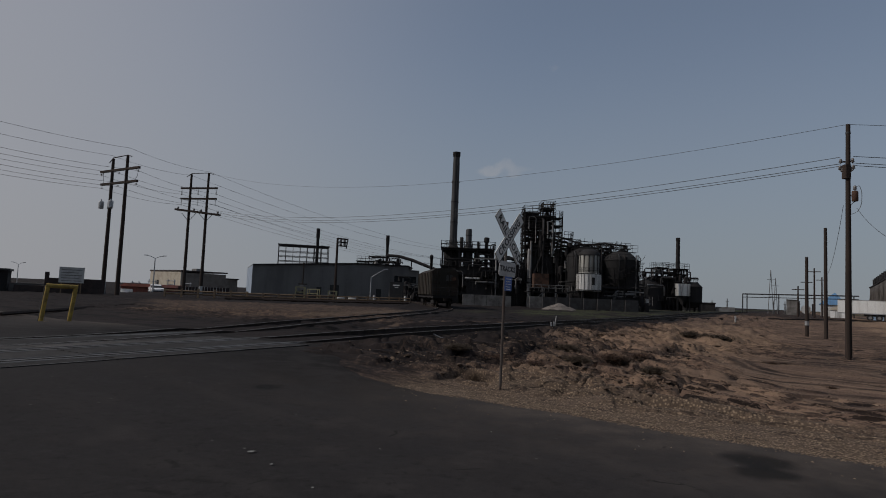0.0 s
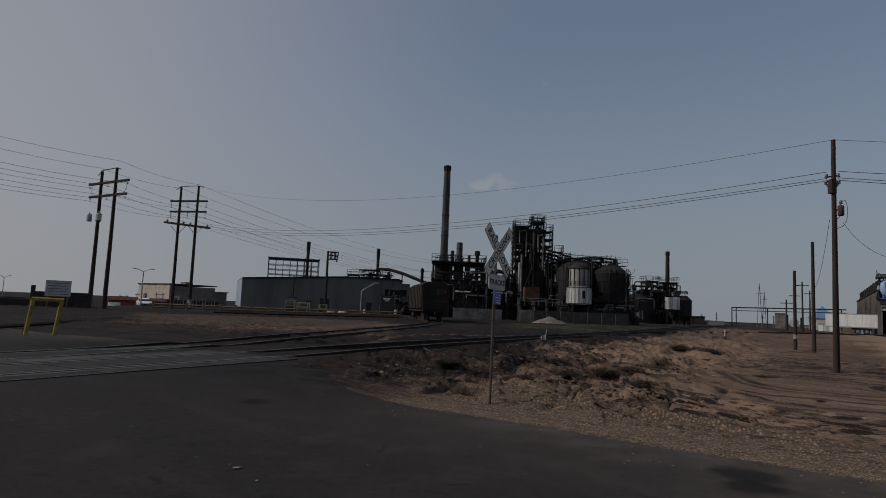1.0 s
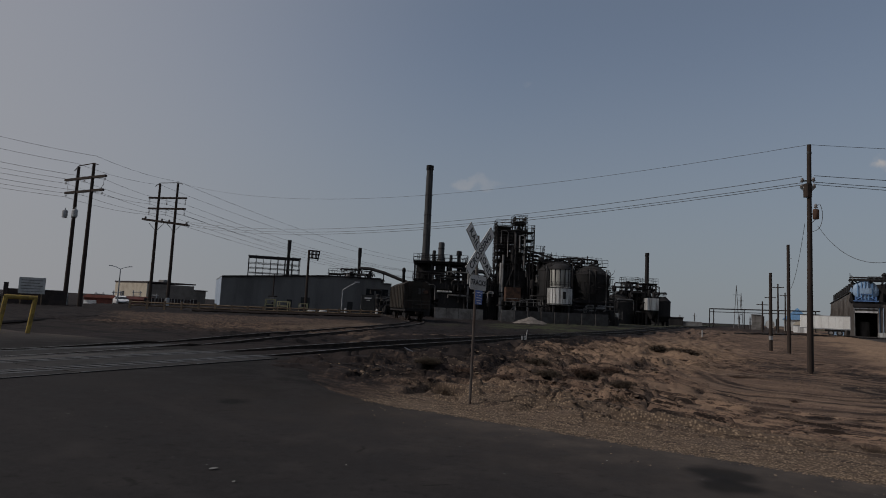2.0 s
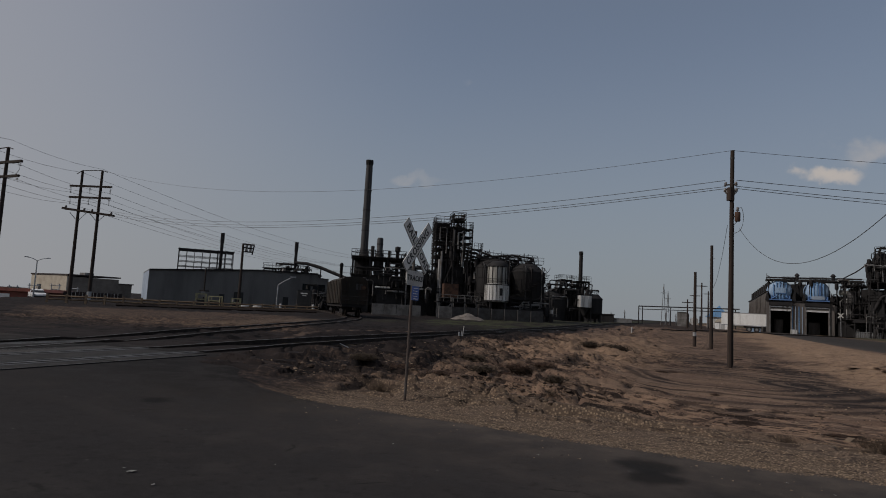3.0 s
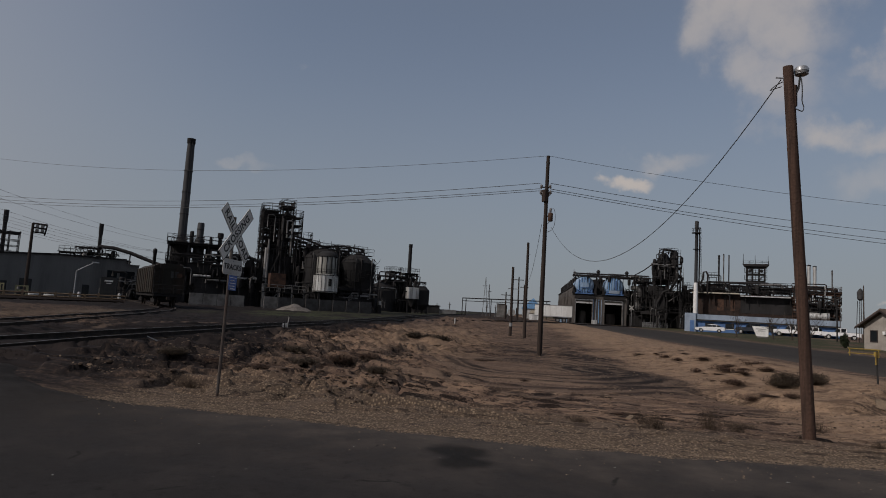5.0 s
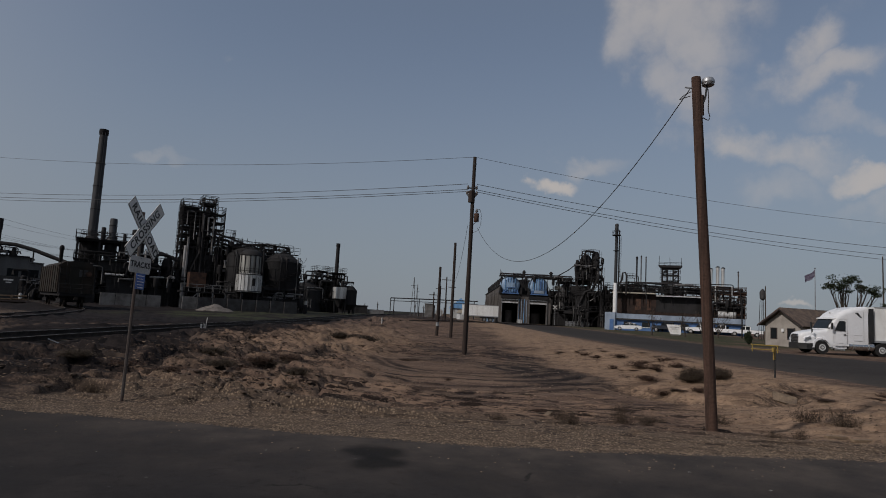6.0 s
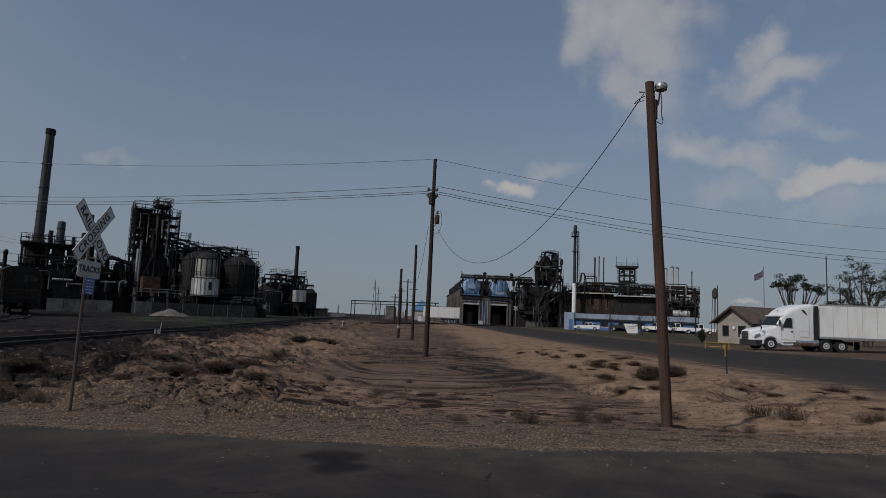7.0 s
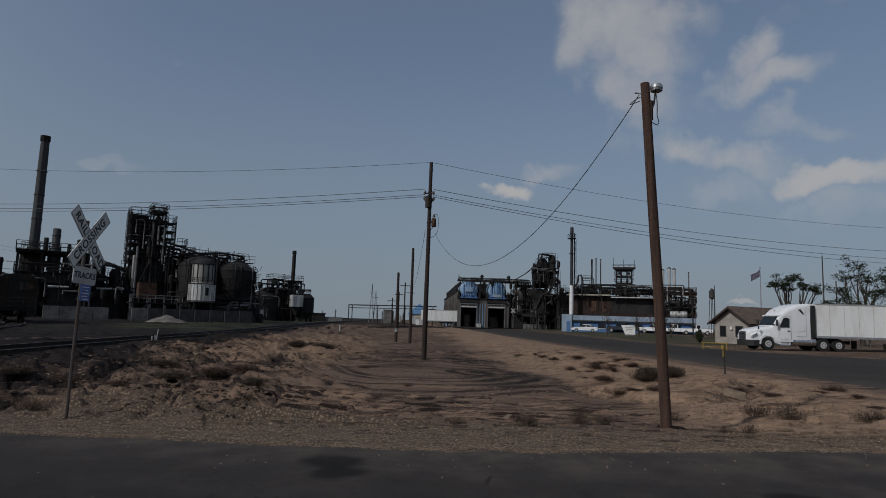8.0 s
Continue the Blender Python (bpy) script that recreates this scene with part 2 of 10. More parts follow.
M = {
    "soot": mat("sooty_steel", (0.0240, 0.0230, 0.0234), 0.8, 0.0, (0.034, 0.0305, 0.0298), 0.9, 0.35),
    "soot2": mat("blackened_plate", (0.0320, 0.0306, 0.0308), 0.8, 0.0, (0.017, 0.016, 0.0155), 0.5, 0.5, streak=(1, 1, 0.25)),
    "steel": mat("dull_grey_steel", (0.20, 0.20, 0.20), 0.55, 0.3, (0.10, 0.085, 0.07), 1.2, 0.4),
    "rust": mat("rusty_plate", (0.10, 0.055, 0.038), 0.85, 0.0, (0.045, 0.031, 0.025), 1.5, 0.5),
    "silver": mat("weathered_aluminium", (0.62, 0.62, 0.60), 0.45, 0.35, (0.22, 0.20, 0.18), 1.4, 0.32, streak=(1.6, 1.6, 0.12)),
    "galv": mat("galvanised_steel", (0.42, 0.43, 0.44), 0.45, 0.6, (0.3, 0.3, 0.3), 4, 0.5),
    "concrete": mat("stained_concrete", (0.20, 0.19, 0.18), 0.9, 0.0, (0.10, 0.093, 0.086), 0.7, 0.5, bump=0.3),
    "cladding": mat("grey_metal_cladding", (0.172, 0.168, 0.162), 0.7, 0.0, (0.118, 0.115, 0.110), 0.35, 0.45, streak=(1, 1, 0.2)),
    "beige": mat("cream_render", (0.46, 0.41, 0.33), 0.9, 0.0, (0.36, 0.31, 0.25), 0.8, 0.4),
    "darkwall": mat("dark_timber_wall", (0.06, 0.045, 0.042), 0.85, 0.0, (0.035, 0.03, 0.03), 1.0, 0.5),
    "red": mat("faded_red_brick_wall", (0.24, 0.085, 0.066), 0.85, 0.0, (0.15, 0.065, 0.052), 1.0, 0.5),
    "blue": mat("blue_painted_steel", (0.17, 0.36, 0.62), 0.5, 0.0, (0.13, 0.24, 0.40), 0.8, 0.45, streak=(1, 1, 0.3)),
    "paleblue": mat("pale_blue_paint", (0.27, 0.39, 0.54), 0.6, 0.0, (0.19, 0.26, 0.35), 1.2, 0.4, streak=(1, 1, 0.3)),
    "bluewall": mat("blue_block_wall", (0.10, 0.19, 0.38), 0.8, 0.0, (0.075, 0.14, 0.28), 0.8, 0.5),
    "white": mat("white_paint", (0.80, 0.80, 0.78), 0.45, 0.0, (0.62, 0.60, 0.57), 1.2, 0.3),
    "trailer": mat("white_trailer_skin", (0.78, 0.78, 0.75), 0.4, 0.0, (0.64, 0.62, 0.58), 0.8, 0.35, streak=(1, 1, 0.3)),
    "carpaint": mat("white_car_paint", (0.8, 0.8, 0.8), 0.25, 0.0, (0.72, 0.71, 0.69), 2.0, 0.3, bump=0.0),
    "darkcar": mat("dark_car_paint", (0.03, 0.035, 0.045), 0.25, 0.0, (0.05, 0.05, 0.05), 2.0, 0.3, bump=0.0),
    "carbrown": mat("grimy_brown_car_steel", (0.027, 0.0245, 0.0205), 0.8, 0.0, (0.038, 0.028, 0.022), 0.9, 0.4, streak=(1, 1, 0.3)),
    "buckwhite": mat("weathered_white_board", (0.62, 0.61, 0.58), 0.55, 0.0, (0.48, 0.47, 0.44), 3.0, 0.35, bump=0.05),
    "heath": mat("reddish_dry_brush", (0.088, 0.052, 0.036), 0.95, 0.0, (0.05, 0.032, 0.024), 5.0, 0.5),
    "sage": mat("olive_dry_scrub", (0.082, 0.062, 0.045), 0.95, 0.0, (0.05, 0.038, 0.028), 5.0, 0.5),
    # darker twin of the cream render, for walls turned from the sun
    "taupe": mat("shaded_cream_render", (0.215, 0.185, 0.16), 0.9, 0.0, (0.155, 0.135, 0.118), 0.8, 0.45),
    "drab": mat("drab_siding", (0.36, 0.325, 0.285), 0.9, 0.0, (0.28, 0.25, 0.22), 1.0, 0.4),
    "hallwall": mat("grimy_ribbed_sheeting", (0.135, 0.122, 0.112), 0.8, 0.0, (0.065, 0.057, 0.052), 0.6, 0.5, streak=(1, 1, 0.2)),
    "fascia": mat("faded_grey_blue_fascia", (0.29, 0.35, 0.43), 0.7, 0.0, (0.20, 0.245, 0.30), 0.8, 0.45, streak=(1, 1, 0.3)),
    "tankblack": mat("soot_black_tank_plate", (0.020, 0.0198, 0.0203), 0.8, 0.0, (0.030, 0.0275, 0.0265), 0.8, 0.45, bump=0.3, grain=14, streak=(1.4, 1.4, 0.2)),
    "stackgrey": mat("grimy_grey_stack_plate", (0.040, 0.041, 0.044), 0.7, 0.1, (0.027, 0.026, 0.027), 0.7, 0.45, streak=(1, 1, 0.12)),
    "darksteel": mat("smoke_dark_steel", (0.055, 0.054, 0.055), 0.7, 0.2, (0.034, 0.031, 0.03), 1.2, 0.5),
    "dullsilver": mat("dull_olive_grey_sheet", (0.27, 0.265, 0.24), 0.6, 0.2, (0.12, 0.115, 0.10), 1.2, 0.45, streak=(1.6, 1.6, 0.12)),
    "glass": mat("dark_tinted_glass", (0.015, 0.018, 0.02), 0.08, 0.0, (0.02, 0.022, 0.025), 1.0, 0.3, bump=0.0),
    "rubber": mat("tyre_rubber", (0.022, 0.022, 0.022), 0.85, 0.0, (0.05, 0.045, 0.04), 6.0, 0.3),
    "chrome": mat("dull_chrome", (0.6, 0.6, 0.6), 0.25, 0.9, (0.4, 0.4, 0.4), 5.0, 0.3),
    "black": mat("black_paint", (0.02, 0.02, 0.02), 0.6, 0.0, (0.035, 0.033, 0.03), 2.0, 0.4),
    "yellow": mat("yellow_paint", (0.34, 0.24, 0.06), 0.75, 0.0, (0.18, 0.125, 0.05), 4.0, 0.4),
    "pole": mat("creosoted_pine_pole", (0.085, 0.050, 0.037), 0.9, 0.0, (0.045, 0.029, 0.023), 3.0, 0.5, bump=0.6, grain=25, streak=(6, 6, 0.25)),
    "darkpole": mat("dark_creosoted_pole", (0.05, 0.036, 0.03), 0.9, 0.0, (0.03, 0.025, 0.022), 2.0, 0.5, streak=(5, 5, 0.3)),
    "postpaint": mat("rusting_grey_post", (0.085, 0.078, 0.072), 0.8, 0.0, (0.06, 0.033, 0.024), 1.2, 0.5, streak=(1, 1, 0.5)),
    "signwhite": mat("white_sign_sheet", (0.78, 0.77, 0.74), 0.5, 0.0, (0.60, 0.58, 0.54), 3.0, 0.3, bump=0.05),
    "oldsign": mat("dull_dirty_sign_sheet", (0.46, 0.45, 0.43), 0.6, 0.0, (0.33, 0.32, 0.30), 3.0, 0.4, bump=0.05),
    "signback": mat("bare_sign_metal", (0.45, 0.45, 0.44), 0.5, 0.5, (0.3, 0.29, 0.27), 4.0, 0.4),
    "signblue": mat("blue_sign_sheet", (0.05, 0.12, 0.36), 0.5, 0.0, (0.05, 0.10, 0.26), 6.0, 0.4),
    "wire": mat("weathered_cable", (0.05, 0.05, 0.05), 0.6, 0.3, (0.08, 0.08, 0.08), 2.0, 0.4, bump=0.0),
    "insul": mat("grey_porcelain", (0.16, 0.15, 0.145), 0.4, 0.0, (0.10, 0.085, 0.075), 8.0, 0.4),
    "rail": mat("brown_rail_steel", (0.04, 0.03, 0.025), 0.75, 0.0, (0.022, 0.018, 0.015), 3.0, 0.5),
    "railtop": mat("worn_rail_head", (0.13, 0.125, 0.12), 0.5, 0.3, (0.06, 0.05, 0.045), 2.0, 0.5, bump=0.0),
    "sleeper": mat("oily_timber_sleeper", (0.06, 0.047, 0.038), 0.9, 0.0, (0.10, 0.085, 0.07), 4.0, 0.4, vary=0.3, streak=(6, 0.6, 2)),
    "panel": mat("crossing_panel_concrete", (0.036, 0.0335, 0.0325), 0.9, 0.0, (0.019, 0.0175, 0.017), 1.6, 0.5, vary=0.25),
    "palepanel": mat("pale_worn_crossing_concrete", (0.070, 0.065, 0.062), 0.9, 0.0, (0.030, 0.028, 0.027), 1.1, 0.5, vary=0.3, streak=(2, 0.5, 1)),
    "brick": mat("brown_brick", (0.048, 0.031, 0.025), 0.9, 0.0, (0.024, 0.019, 0.017), 0.8, 0.5),
    "roofbrown": mat("brown_shingle_roof", (0.15, 0.11, 0.085), 0.9, 0.0, (0.09, 0.07, 0.06), 2.0, 0.5),
    "leaf": mat("dark_foliage", (0.032, 0.042, 0.021), 0.8, 0.0, (0.022, 0.028, 0.016), 3.0, 0.5),
    "bark": mat("grey_bark", (0.075, 0.06, 0.048), 0.95, 0.0, (0.045, 0.037, 0.03), 4.0, 0.5),
    "dry": mat("dry_brush_twigs", (0.085, 0.060, 0.042), 0.95, 0.0, (0.050, 0.037, 0.027), 5.0, 0.5),
    "stone": mat("pale_gravel", (0.215, 0.157, 0.107), 0.9, 0.0, (0.13, 0.098, 0.073), 6.0, 0.5, bump=0.2, vary=-0.45),
    "clod": mat("brown_earth_clod", (0.105, 0.074, 0.054), 0.95, 0.0, (0.05, 0.036, 0.028), 5.0, 0.5, bump=0.3, vary=-0.5),
    "pile": mat("grey_gravel_heap", (0.20, 0.175, 0.155), 0.95, 0.0, (0.12, 0.105, 0.094), 1.5, 0.5, bump=0.8, grain=8),
    "wood": mat("weathered_timber", (0.24, 0.17, 0.11), 0.9, 0.0, (0.13, 0.095, 0.07), 2.0, 0.5, streak=(1, 1, 4)),
    "alu": mat("polished_wheel_aluminium", (0.72, 0.72, 0.71), 0.35, 0.2, (0.5, 0.49, 0.47), 4.0, 0.3, bump=0.0),
    "totepaint": mat("faded_yellow_cage_paint", (0.34, 0.31, 0.17), 0.7, 0.0, (0.20, 0.18, 0.11), 3.0, 0.45),
    "flag": mat("striped_cloth", (0.06, 0.042, 0.075), 0.9, 0.0, (0.17, 0.16, 0.20), 1.6, 0.5, streak=(1.5, 1.5, 3)),
}


# ---- builders ----
class Mesh:
    """Collects boxes, bars, tubes and turned shapes into one mesh."""

    def __init__(self):
        self.v, self.f = [], []

    def add(self, verts, faces):
        k = len(self.v)
        self.v += [tuple(p) for p in verts]
        self.f += [tuple(i + k for i in f) for f in faces]
        return self

    def box(self, x0, y0, z0, x1, y1, z1):
        return self.add([(x0, y0, z0), (x1, y0, z0), (x1, y1, z0), (x0, y1, z0), (x0, y0, z1), (x1, y0, z1), (x1, y1, z1), (x0, y1, z1)],
                        [(0, 3, 2, 1), (4, 5, 6, 7), (0, 1, 5, 4), (1, 2, 6, 5), (2, 3, 7, 6), (3, 0, 4, 7)])

    def slab(self, x0, y0, z0, x1, y1, z1, c=0.03):
        """A box with its long edges broken."""
        pts = [(x0 + c, y0), (x1 - c, y0), (x1, y0 + c), (x1, y1 - c), (x1 - c, y1), (x0 + c, y1), (x0, y1 - c), (x0, y0 + c)]
        return self.prism(pts, z0, z1)

    def prism(self, pts, z0, z1):
        n = len(pts)
        return self.add([(x, y, z0) for x, y in pts] + [(x, y, z1) for x, y in pts],
                        [tuple(range(n))[::-1], tuple(range(n, 2 * n))] + [(i, (i + 1) % n, n + (i + 1) % n, n + i) for i in range(n)])

    def side(self, pts, y0, y1):
        """An outline in x and z, drawn out from y0 to y1."""
        n = len(pts)
        return self.add([(x, y0, z) for x, z in pts] + [(x, y1, z) for x, z in pts],
                        [tuple(range(n)), tuple(range(n, 2 * n))[::-1]] + [(i, n + i, n + (i + 1) % n, (i + 1) % n) for i in range(n)])

    def rod(self, p, q, r, r2=None, n=8):
        p, q = Vector(p), Vector(q)
        r2 = r if r2 is None else r2
        w = (q - p).normalized()
        a = w.orthogonal().normalized()
        b = w.cross(a)
        ring = [a * math.cos(2 * math.pi * (i + 0.5) / n) + b * math.sin(2 * math.pi * (i + 0.5) / n) for i in range(n)]
        return self.add([p + c * r for c in ring] + [q + c * r2 for c in ring],
                        [tuple(range(n))[::-1], tuple(range(n, 2 * n))] + [(i, (i + 1) % n, n + (i + 1) % n, n + i) for i in range(n)])

    def tube(self, pts, r, n=6):
        pts = [Vector(p) for p in pts]
        verts, faces = [], []
        for i, p in enumerate(pts):
            w = (pts[min(i + 1, len(pts) - 1)] - pts[max(i - 1, 0)]).normalized()
            a = Vector((-w.y, w.x, 0))
            a = a.normalized() if a.length > 0.05 else Vector((1, 0, 0))
            b = w.cross(a)
            verts += [p + (a * math.cos(2 * math.pi * j / n) + b * math.sin(2 * math.pi * j / n)) * r for j in range(n)]
        for i in range(len(pts) - 1):
            faces += [(i * n + j, i * n + (j + 1) % n, i * n + n + (j + 1) % n, i * n + n + j) for j in range(n)]
        faces += [tuple(range(n))[::-1], tuple(range(len(verts) - n, len(verts)))]
        return self.add(verts, faces)

    def turned(self, x, y, profile, n=24):
        """A body of revolution about a plumb line; profile: (radius, height) from the bottom up."""
        verts = [(x + r * math.cos(2 * math.pi * j / n), y + r * math.sin(2 * math.pi * j / n), z) for r, z in profile for j in range(n)]
        faces = [tuple(range(n))[::-1], tuple(range(len(verts) - n, len(verts)))]
        for i in range(len(profile) - 1):
            faces += [(i * n + j, i * n + (j + 1) % n, i * n + n + (j + 1) % n, i * n + n + j) for j in range(n)]
        return self.add(verts, faces)

    def ring(self, x, y, z, r, h, t=0.04, n=24):
        """A flat hoop about a plumb line."""
        return self.turned_open(x, y, [(r, z), (r + t, z), (r + t, z + h), (r, z + h), (r, z)], n)

    def turned_open(self, x, y, profile, n=24):
        verts = [(x + r * math.cos(2 * math.pi * j / n), y + r * math.sin(2 * math.pi * j / n), z) for r, z in profile for j in range(n)]
        faces = []
        for i in range(len(profile) - 1):
            faces += [(i * n + j, i * n + (j + 1) % n, i * n + n + (j + 1) % n, i * n + n + j) for j in range(n)]
        return self.add(verts, faces)

    def taper(self, pts, radii, n=12):
        """A round body through plumb stations, each with its own radius."""
        verts = [(x + r * math.cos(2 * math.pi * j / n), y + r * math.sin(2 * math.pi * j / n), z) for (x, y, z), r in zip(pts, radii) for j in range(n)]
        faces = [tuple(range(n))[::-1], tuple(range(len(verts) - n, len(verts)))]
        for i in range(len(pts) - 1):
            faces += [(i * n + j, i * n + (j + 1) % n, i * n + n + (j + 1) % n, i * n + n + j) for j in range(n)]
        return self.add(verts, faces)

    def loft(self, stations, k=4):
        """A rounded hull along x: stations of (x, half width, foot, top, corner radius)."""
        verts, m = [], 0
        for x, hw, z0, z1, r in stations:
            ring = [(-hw, z0)]
            for sgn, a0 in ((-1, 180), (1, 90)):
                for i in range(k + 1):
                    a = radians(a0 - 90 * i / k)
                    ring.append((sgn * (hw - r) + r * math.cos(a), z1 - r + r * math.sin(a)))
            ring.append((hw, z0))
            m = len(ring)
            verts += [(x, y, z) for y, z in ring]
        n = len(stations)
        faces = [tuple(range(m)), tuple(range((n - 1) * m, n * m))[::-1]]
        for i in range(n - 1):
            faces += [(i * m + j, i * m + m + j, i * m + m + (j + 1) % m, i * m + (j + 1) % m) for j in range(m)]
        return self.add(verts, faces)

    def bar(self, p, q, w=0.1):
        """A square bar between two points."""
        return self.rod(p, q, w * 0.7, n=4)

    def rail(self, pts, h=1.05, step=1.6, r=0.03):
        """A guard rail along a line of points: posts, knee rail and hand rail."""
        for p, q in zip(pts, pts[1:]):
            p, q = Vector(p), Vector(q)
            k = max(1, round((q - p).length / step))
            for i in range(k + 1):
                c = p.lerp(q, i / k)
                self.rod(c, c + Vector((0, 0, h)), r, n=4)
            for z in (h, h * 0.55):
                self.rod(p + Vector((0, 0, z)), q + Vector((0, 0, z)), r, n=4)
        return self

    def ladder(self, x, y, z0, z1, w=0.45, dx=1, dy=0):
        for s in (-w / 2, w / 2):
            self.rod((x + dx * s, y + dy * s, z0), (x + dx * s, y + dy * s, z1), 0.03, n=4)
        for i in range(int((z1 - z0) / 0.6)):
            z = z0 + 0.3 + 0.6 * i
            self.rod((x - dx * w / 2, y - dy * w / 2, z), (x + dx * w / 2, y + dy * w / 2, z), 0.02, n=4)
        return self


def part(name, mb, material, parent=None, label="", smooth=40):
    me = bpy.data.meshes.new(name)
    me.from_pydata(mb.v, [], mb.f)
    me.update()
    if smooth:
        me.shade_smooth()
        me.set_sharp_from_angle(angle=radians(smooth))
    me.materials.append(M[material] if isinstance(material, str) else material)
    ob = new(name, me)
    ob.parent = parent
    if label:
        ob["label"] = label
    return ob


def thing(name, m, label, category, group="", kind=""):
    ob = new(name)
    ob.empty_display_size = 0.3
    ob.matrix_world = m
    return tagged(ob, label, category, group, kind)


def smoothstep(a, b, x):
    k = min(1.0, max(0.0, (x - a) / (b - a)))
    return k * k * (3 - 2 * k)


# ---- the lie of the land ----
# along: the way of the tracks and of the side road; across: to its right; v: away from the road the camera stands on
DX, DY = 0.490, 0.872


def across(x, y):
    return DY * x - DX * y


def along(x, y):
    return DX * x + DY * y


def away(x, y):
    return 0.6 * x + 0.8 * y


def at(m, n):
    """The point m metres along and n metres across."""
    return DX * m + DY * n, DY * m - DX * n


def road_edge(x, y):
    n = across(x, y)
    return 8.2 + 0.22 * noise.noise((x * 0.21, y * 0.21, 3.1)) + 0.16 * noise.noise((x * 1.3, y * 1.3, 7.7)) + 1.1 * smoothstep(-0.5, 8.5, n) + 2.6 * smoothstep(-6.4, -10.5, n) * smoothstep(3, -4, x)


GULLY = [(18.9, 10.3), (16.9, 9.6), (15.4, 9.4), (14.5, 10.3), (14.5, 11.9), (15.2, 13.7)]
# oily foot of the bank: metres along and across, half width
DAMP = [(16.5, 7.3, 0.6), (19.0, 6.5, 0.8), (21.8, 5.8, 1.0), (24.5, 5.3, 1.5), (28.0, 5.0, 1.9), (33.0, 4.6, 2.0), (40.0, 4.0, 1.6), (52.0, 5.0, 1.2), (72.0, 8.0, 0.8)]


def height(x, y, rough=True):
    n, m, v, r = across(x, y), along(x, y), away(x, y), math.hypot(x, y)
    if n < -10:
        bed = 0.22 - 0.07 * smoothstep(-13.5, -16, n)
    elif n < 6:
        bed = 0.22 - 0.62 * smoothstep(-9.2, 0.5, n)
    else:
        bed = -0.40 + 0.47 * smoothstep(5.8, 11.6, n)
    bed = bed + (0.22 - bed) * smoothstep(45, 75, m) * (1 if n < 13 else 0)
    bed += 0.2 * smoothstep(32, 46, n) + 0.2 * smoothstep(60, 110, r)
    k = smoothstep(9.0, 14.5, v) if n > -9 else smoothstep(10.5, 16.0, v)
    if n > 11:
        k = max(k, smoothstep(13, 22, n))
    if n < -10.2 and v > 12.5 and m < 75 and (abs(n + 11.75) < 1.6 or abs(n + 14.4) < 1.6):
        bed -= 0.10 * smoothstep(12.5, 17, v) * (1 - smoothstep(1.0, 1.6, min(abs(n + 11.75), abs(n + 14.4)))) * (1 - smoothstep(50, 75, m))
    if n < -3:
        k = max(k, smoothstep(-3.0, -9.6, n) * (1 - smoothstep(-17.5, -27, n)) * smoothstep(-16, -8, v))
    z = bed * k
    if x < -41 and y > 80:
        z -= 0.85 * smoothstep(-41.5, -45, x) * smoothstep(80, 90, y) * (1 - smoothstep(130, 160, y))
    # gully from the culvert into the low ground
    if 8 < x < 20 and 6 < y < 18:
        d = 9.0
        for (ax, ay), (bx, by) in zip(GULLY, GULLY[1:]):
            q = min(1.0, max(0.0, ((x - ax) * (bx - ax) + (y - ay) * (by - ay)) / ((bx - ax) ** 2 + (by - ay) ** 2)))
            d = min(d, math.hypot(x - ax - q * (bx - ax), y - ay - q * (by - ay)))
        z -= 0.30 * (1 - smoothstep(0.15, 0.95, d))
    if rough and r < 140:
        soil = smoothstep(8.6, 10.2, v) * (1 - smoothstep(11.8, 13.2, n)) * smoothstep(-10.6, -9.0, n)
        if n < -13.4:
            soil = 0.5 * smoothstep(13, 17, v)
        if soil > 0:
            p = (x * 0.35, y * 0.35, 0.0)
            a = 0.8 * x - 0.6 * y
            c1, c2 = noise.noise((a * 0.45, v * 1.5, 1.0)), noise.noise((a * 1.5, v * 3.6, 4.0))
            rugged = 0.35 + 0.65 * smoothstep(1.5, -2.5, n)
            z += soil * rugged * (1 - 0.6 * smoothstep(4, 8, n)) * (1 - 0.9 * turning_ground(n, m)) * (0.10 * smoothstep(0.05, 0.09, c1) + 0.11 * smoothstep(0.12, 0.16, c2))
            z += soil * (0.035 * noise.noise(p) + 0.015 * noise.noise((x * 1.1, y * 1.1, 5.0)) + 0.02 * noise.noise((x * 3.1, y * 3.1, 9.0)))
            if n > 5.5:
                z += soil * smoothstep(5.5, 8, n) * (1 - smoothstep(11, 12.5, n)) * 0.07 * smoothstep(0.10, 0.2, noise.noise((a * 0.9, v * 2.0, 15.0)))
            # wind-cut scarps on the bank
            bank = smoothstep(-9.6, -8.2, n) * (1 - smoothstep(-3.0, -0.5, n)) * soil
            if bank > 0:
                c = noise.noise((n * 0.9, m * 0.33, 2.0))
                z += bank * 0.14 * smoothstep(0.05, 0.10, c)
                # rills washed down the slope
                q = noise.noise((n * 0.75 + 0.3 * m, m * 1.9, 6.0)) + 0.5 * noise.noise((n * 1.9 + 0.6 * m, m * 4.2, 8.0))
                z -= bank * smoothstep(19, 24, m) * 0.13 * smoothstep(0.16, 0.30, q)
    return z


def turning_ground(n, m):
    """1 on the flat low ground where vehicles turn, 0 outside."""
    return 1 - smoothstep(0.75, 1.2, math.hypot((n - 2.2) / 5.0, (m - 23.5) / 6.5))


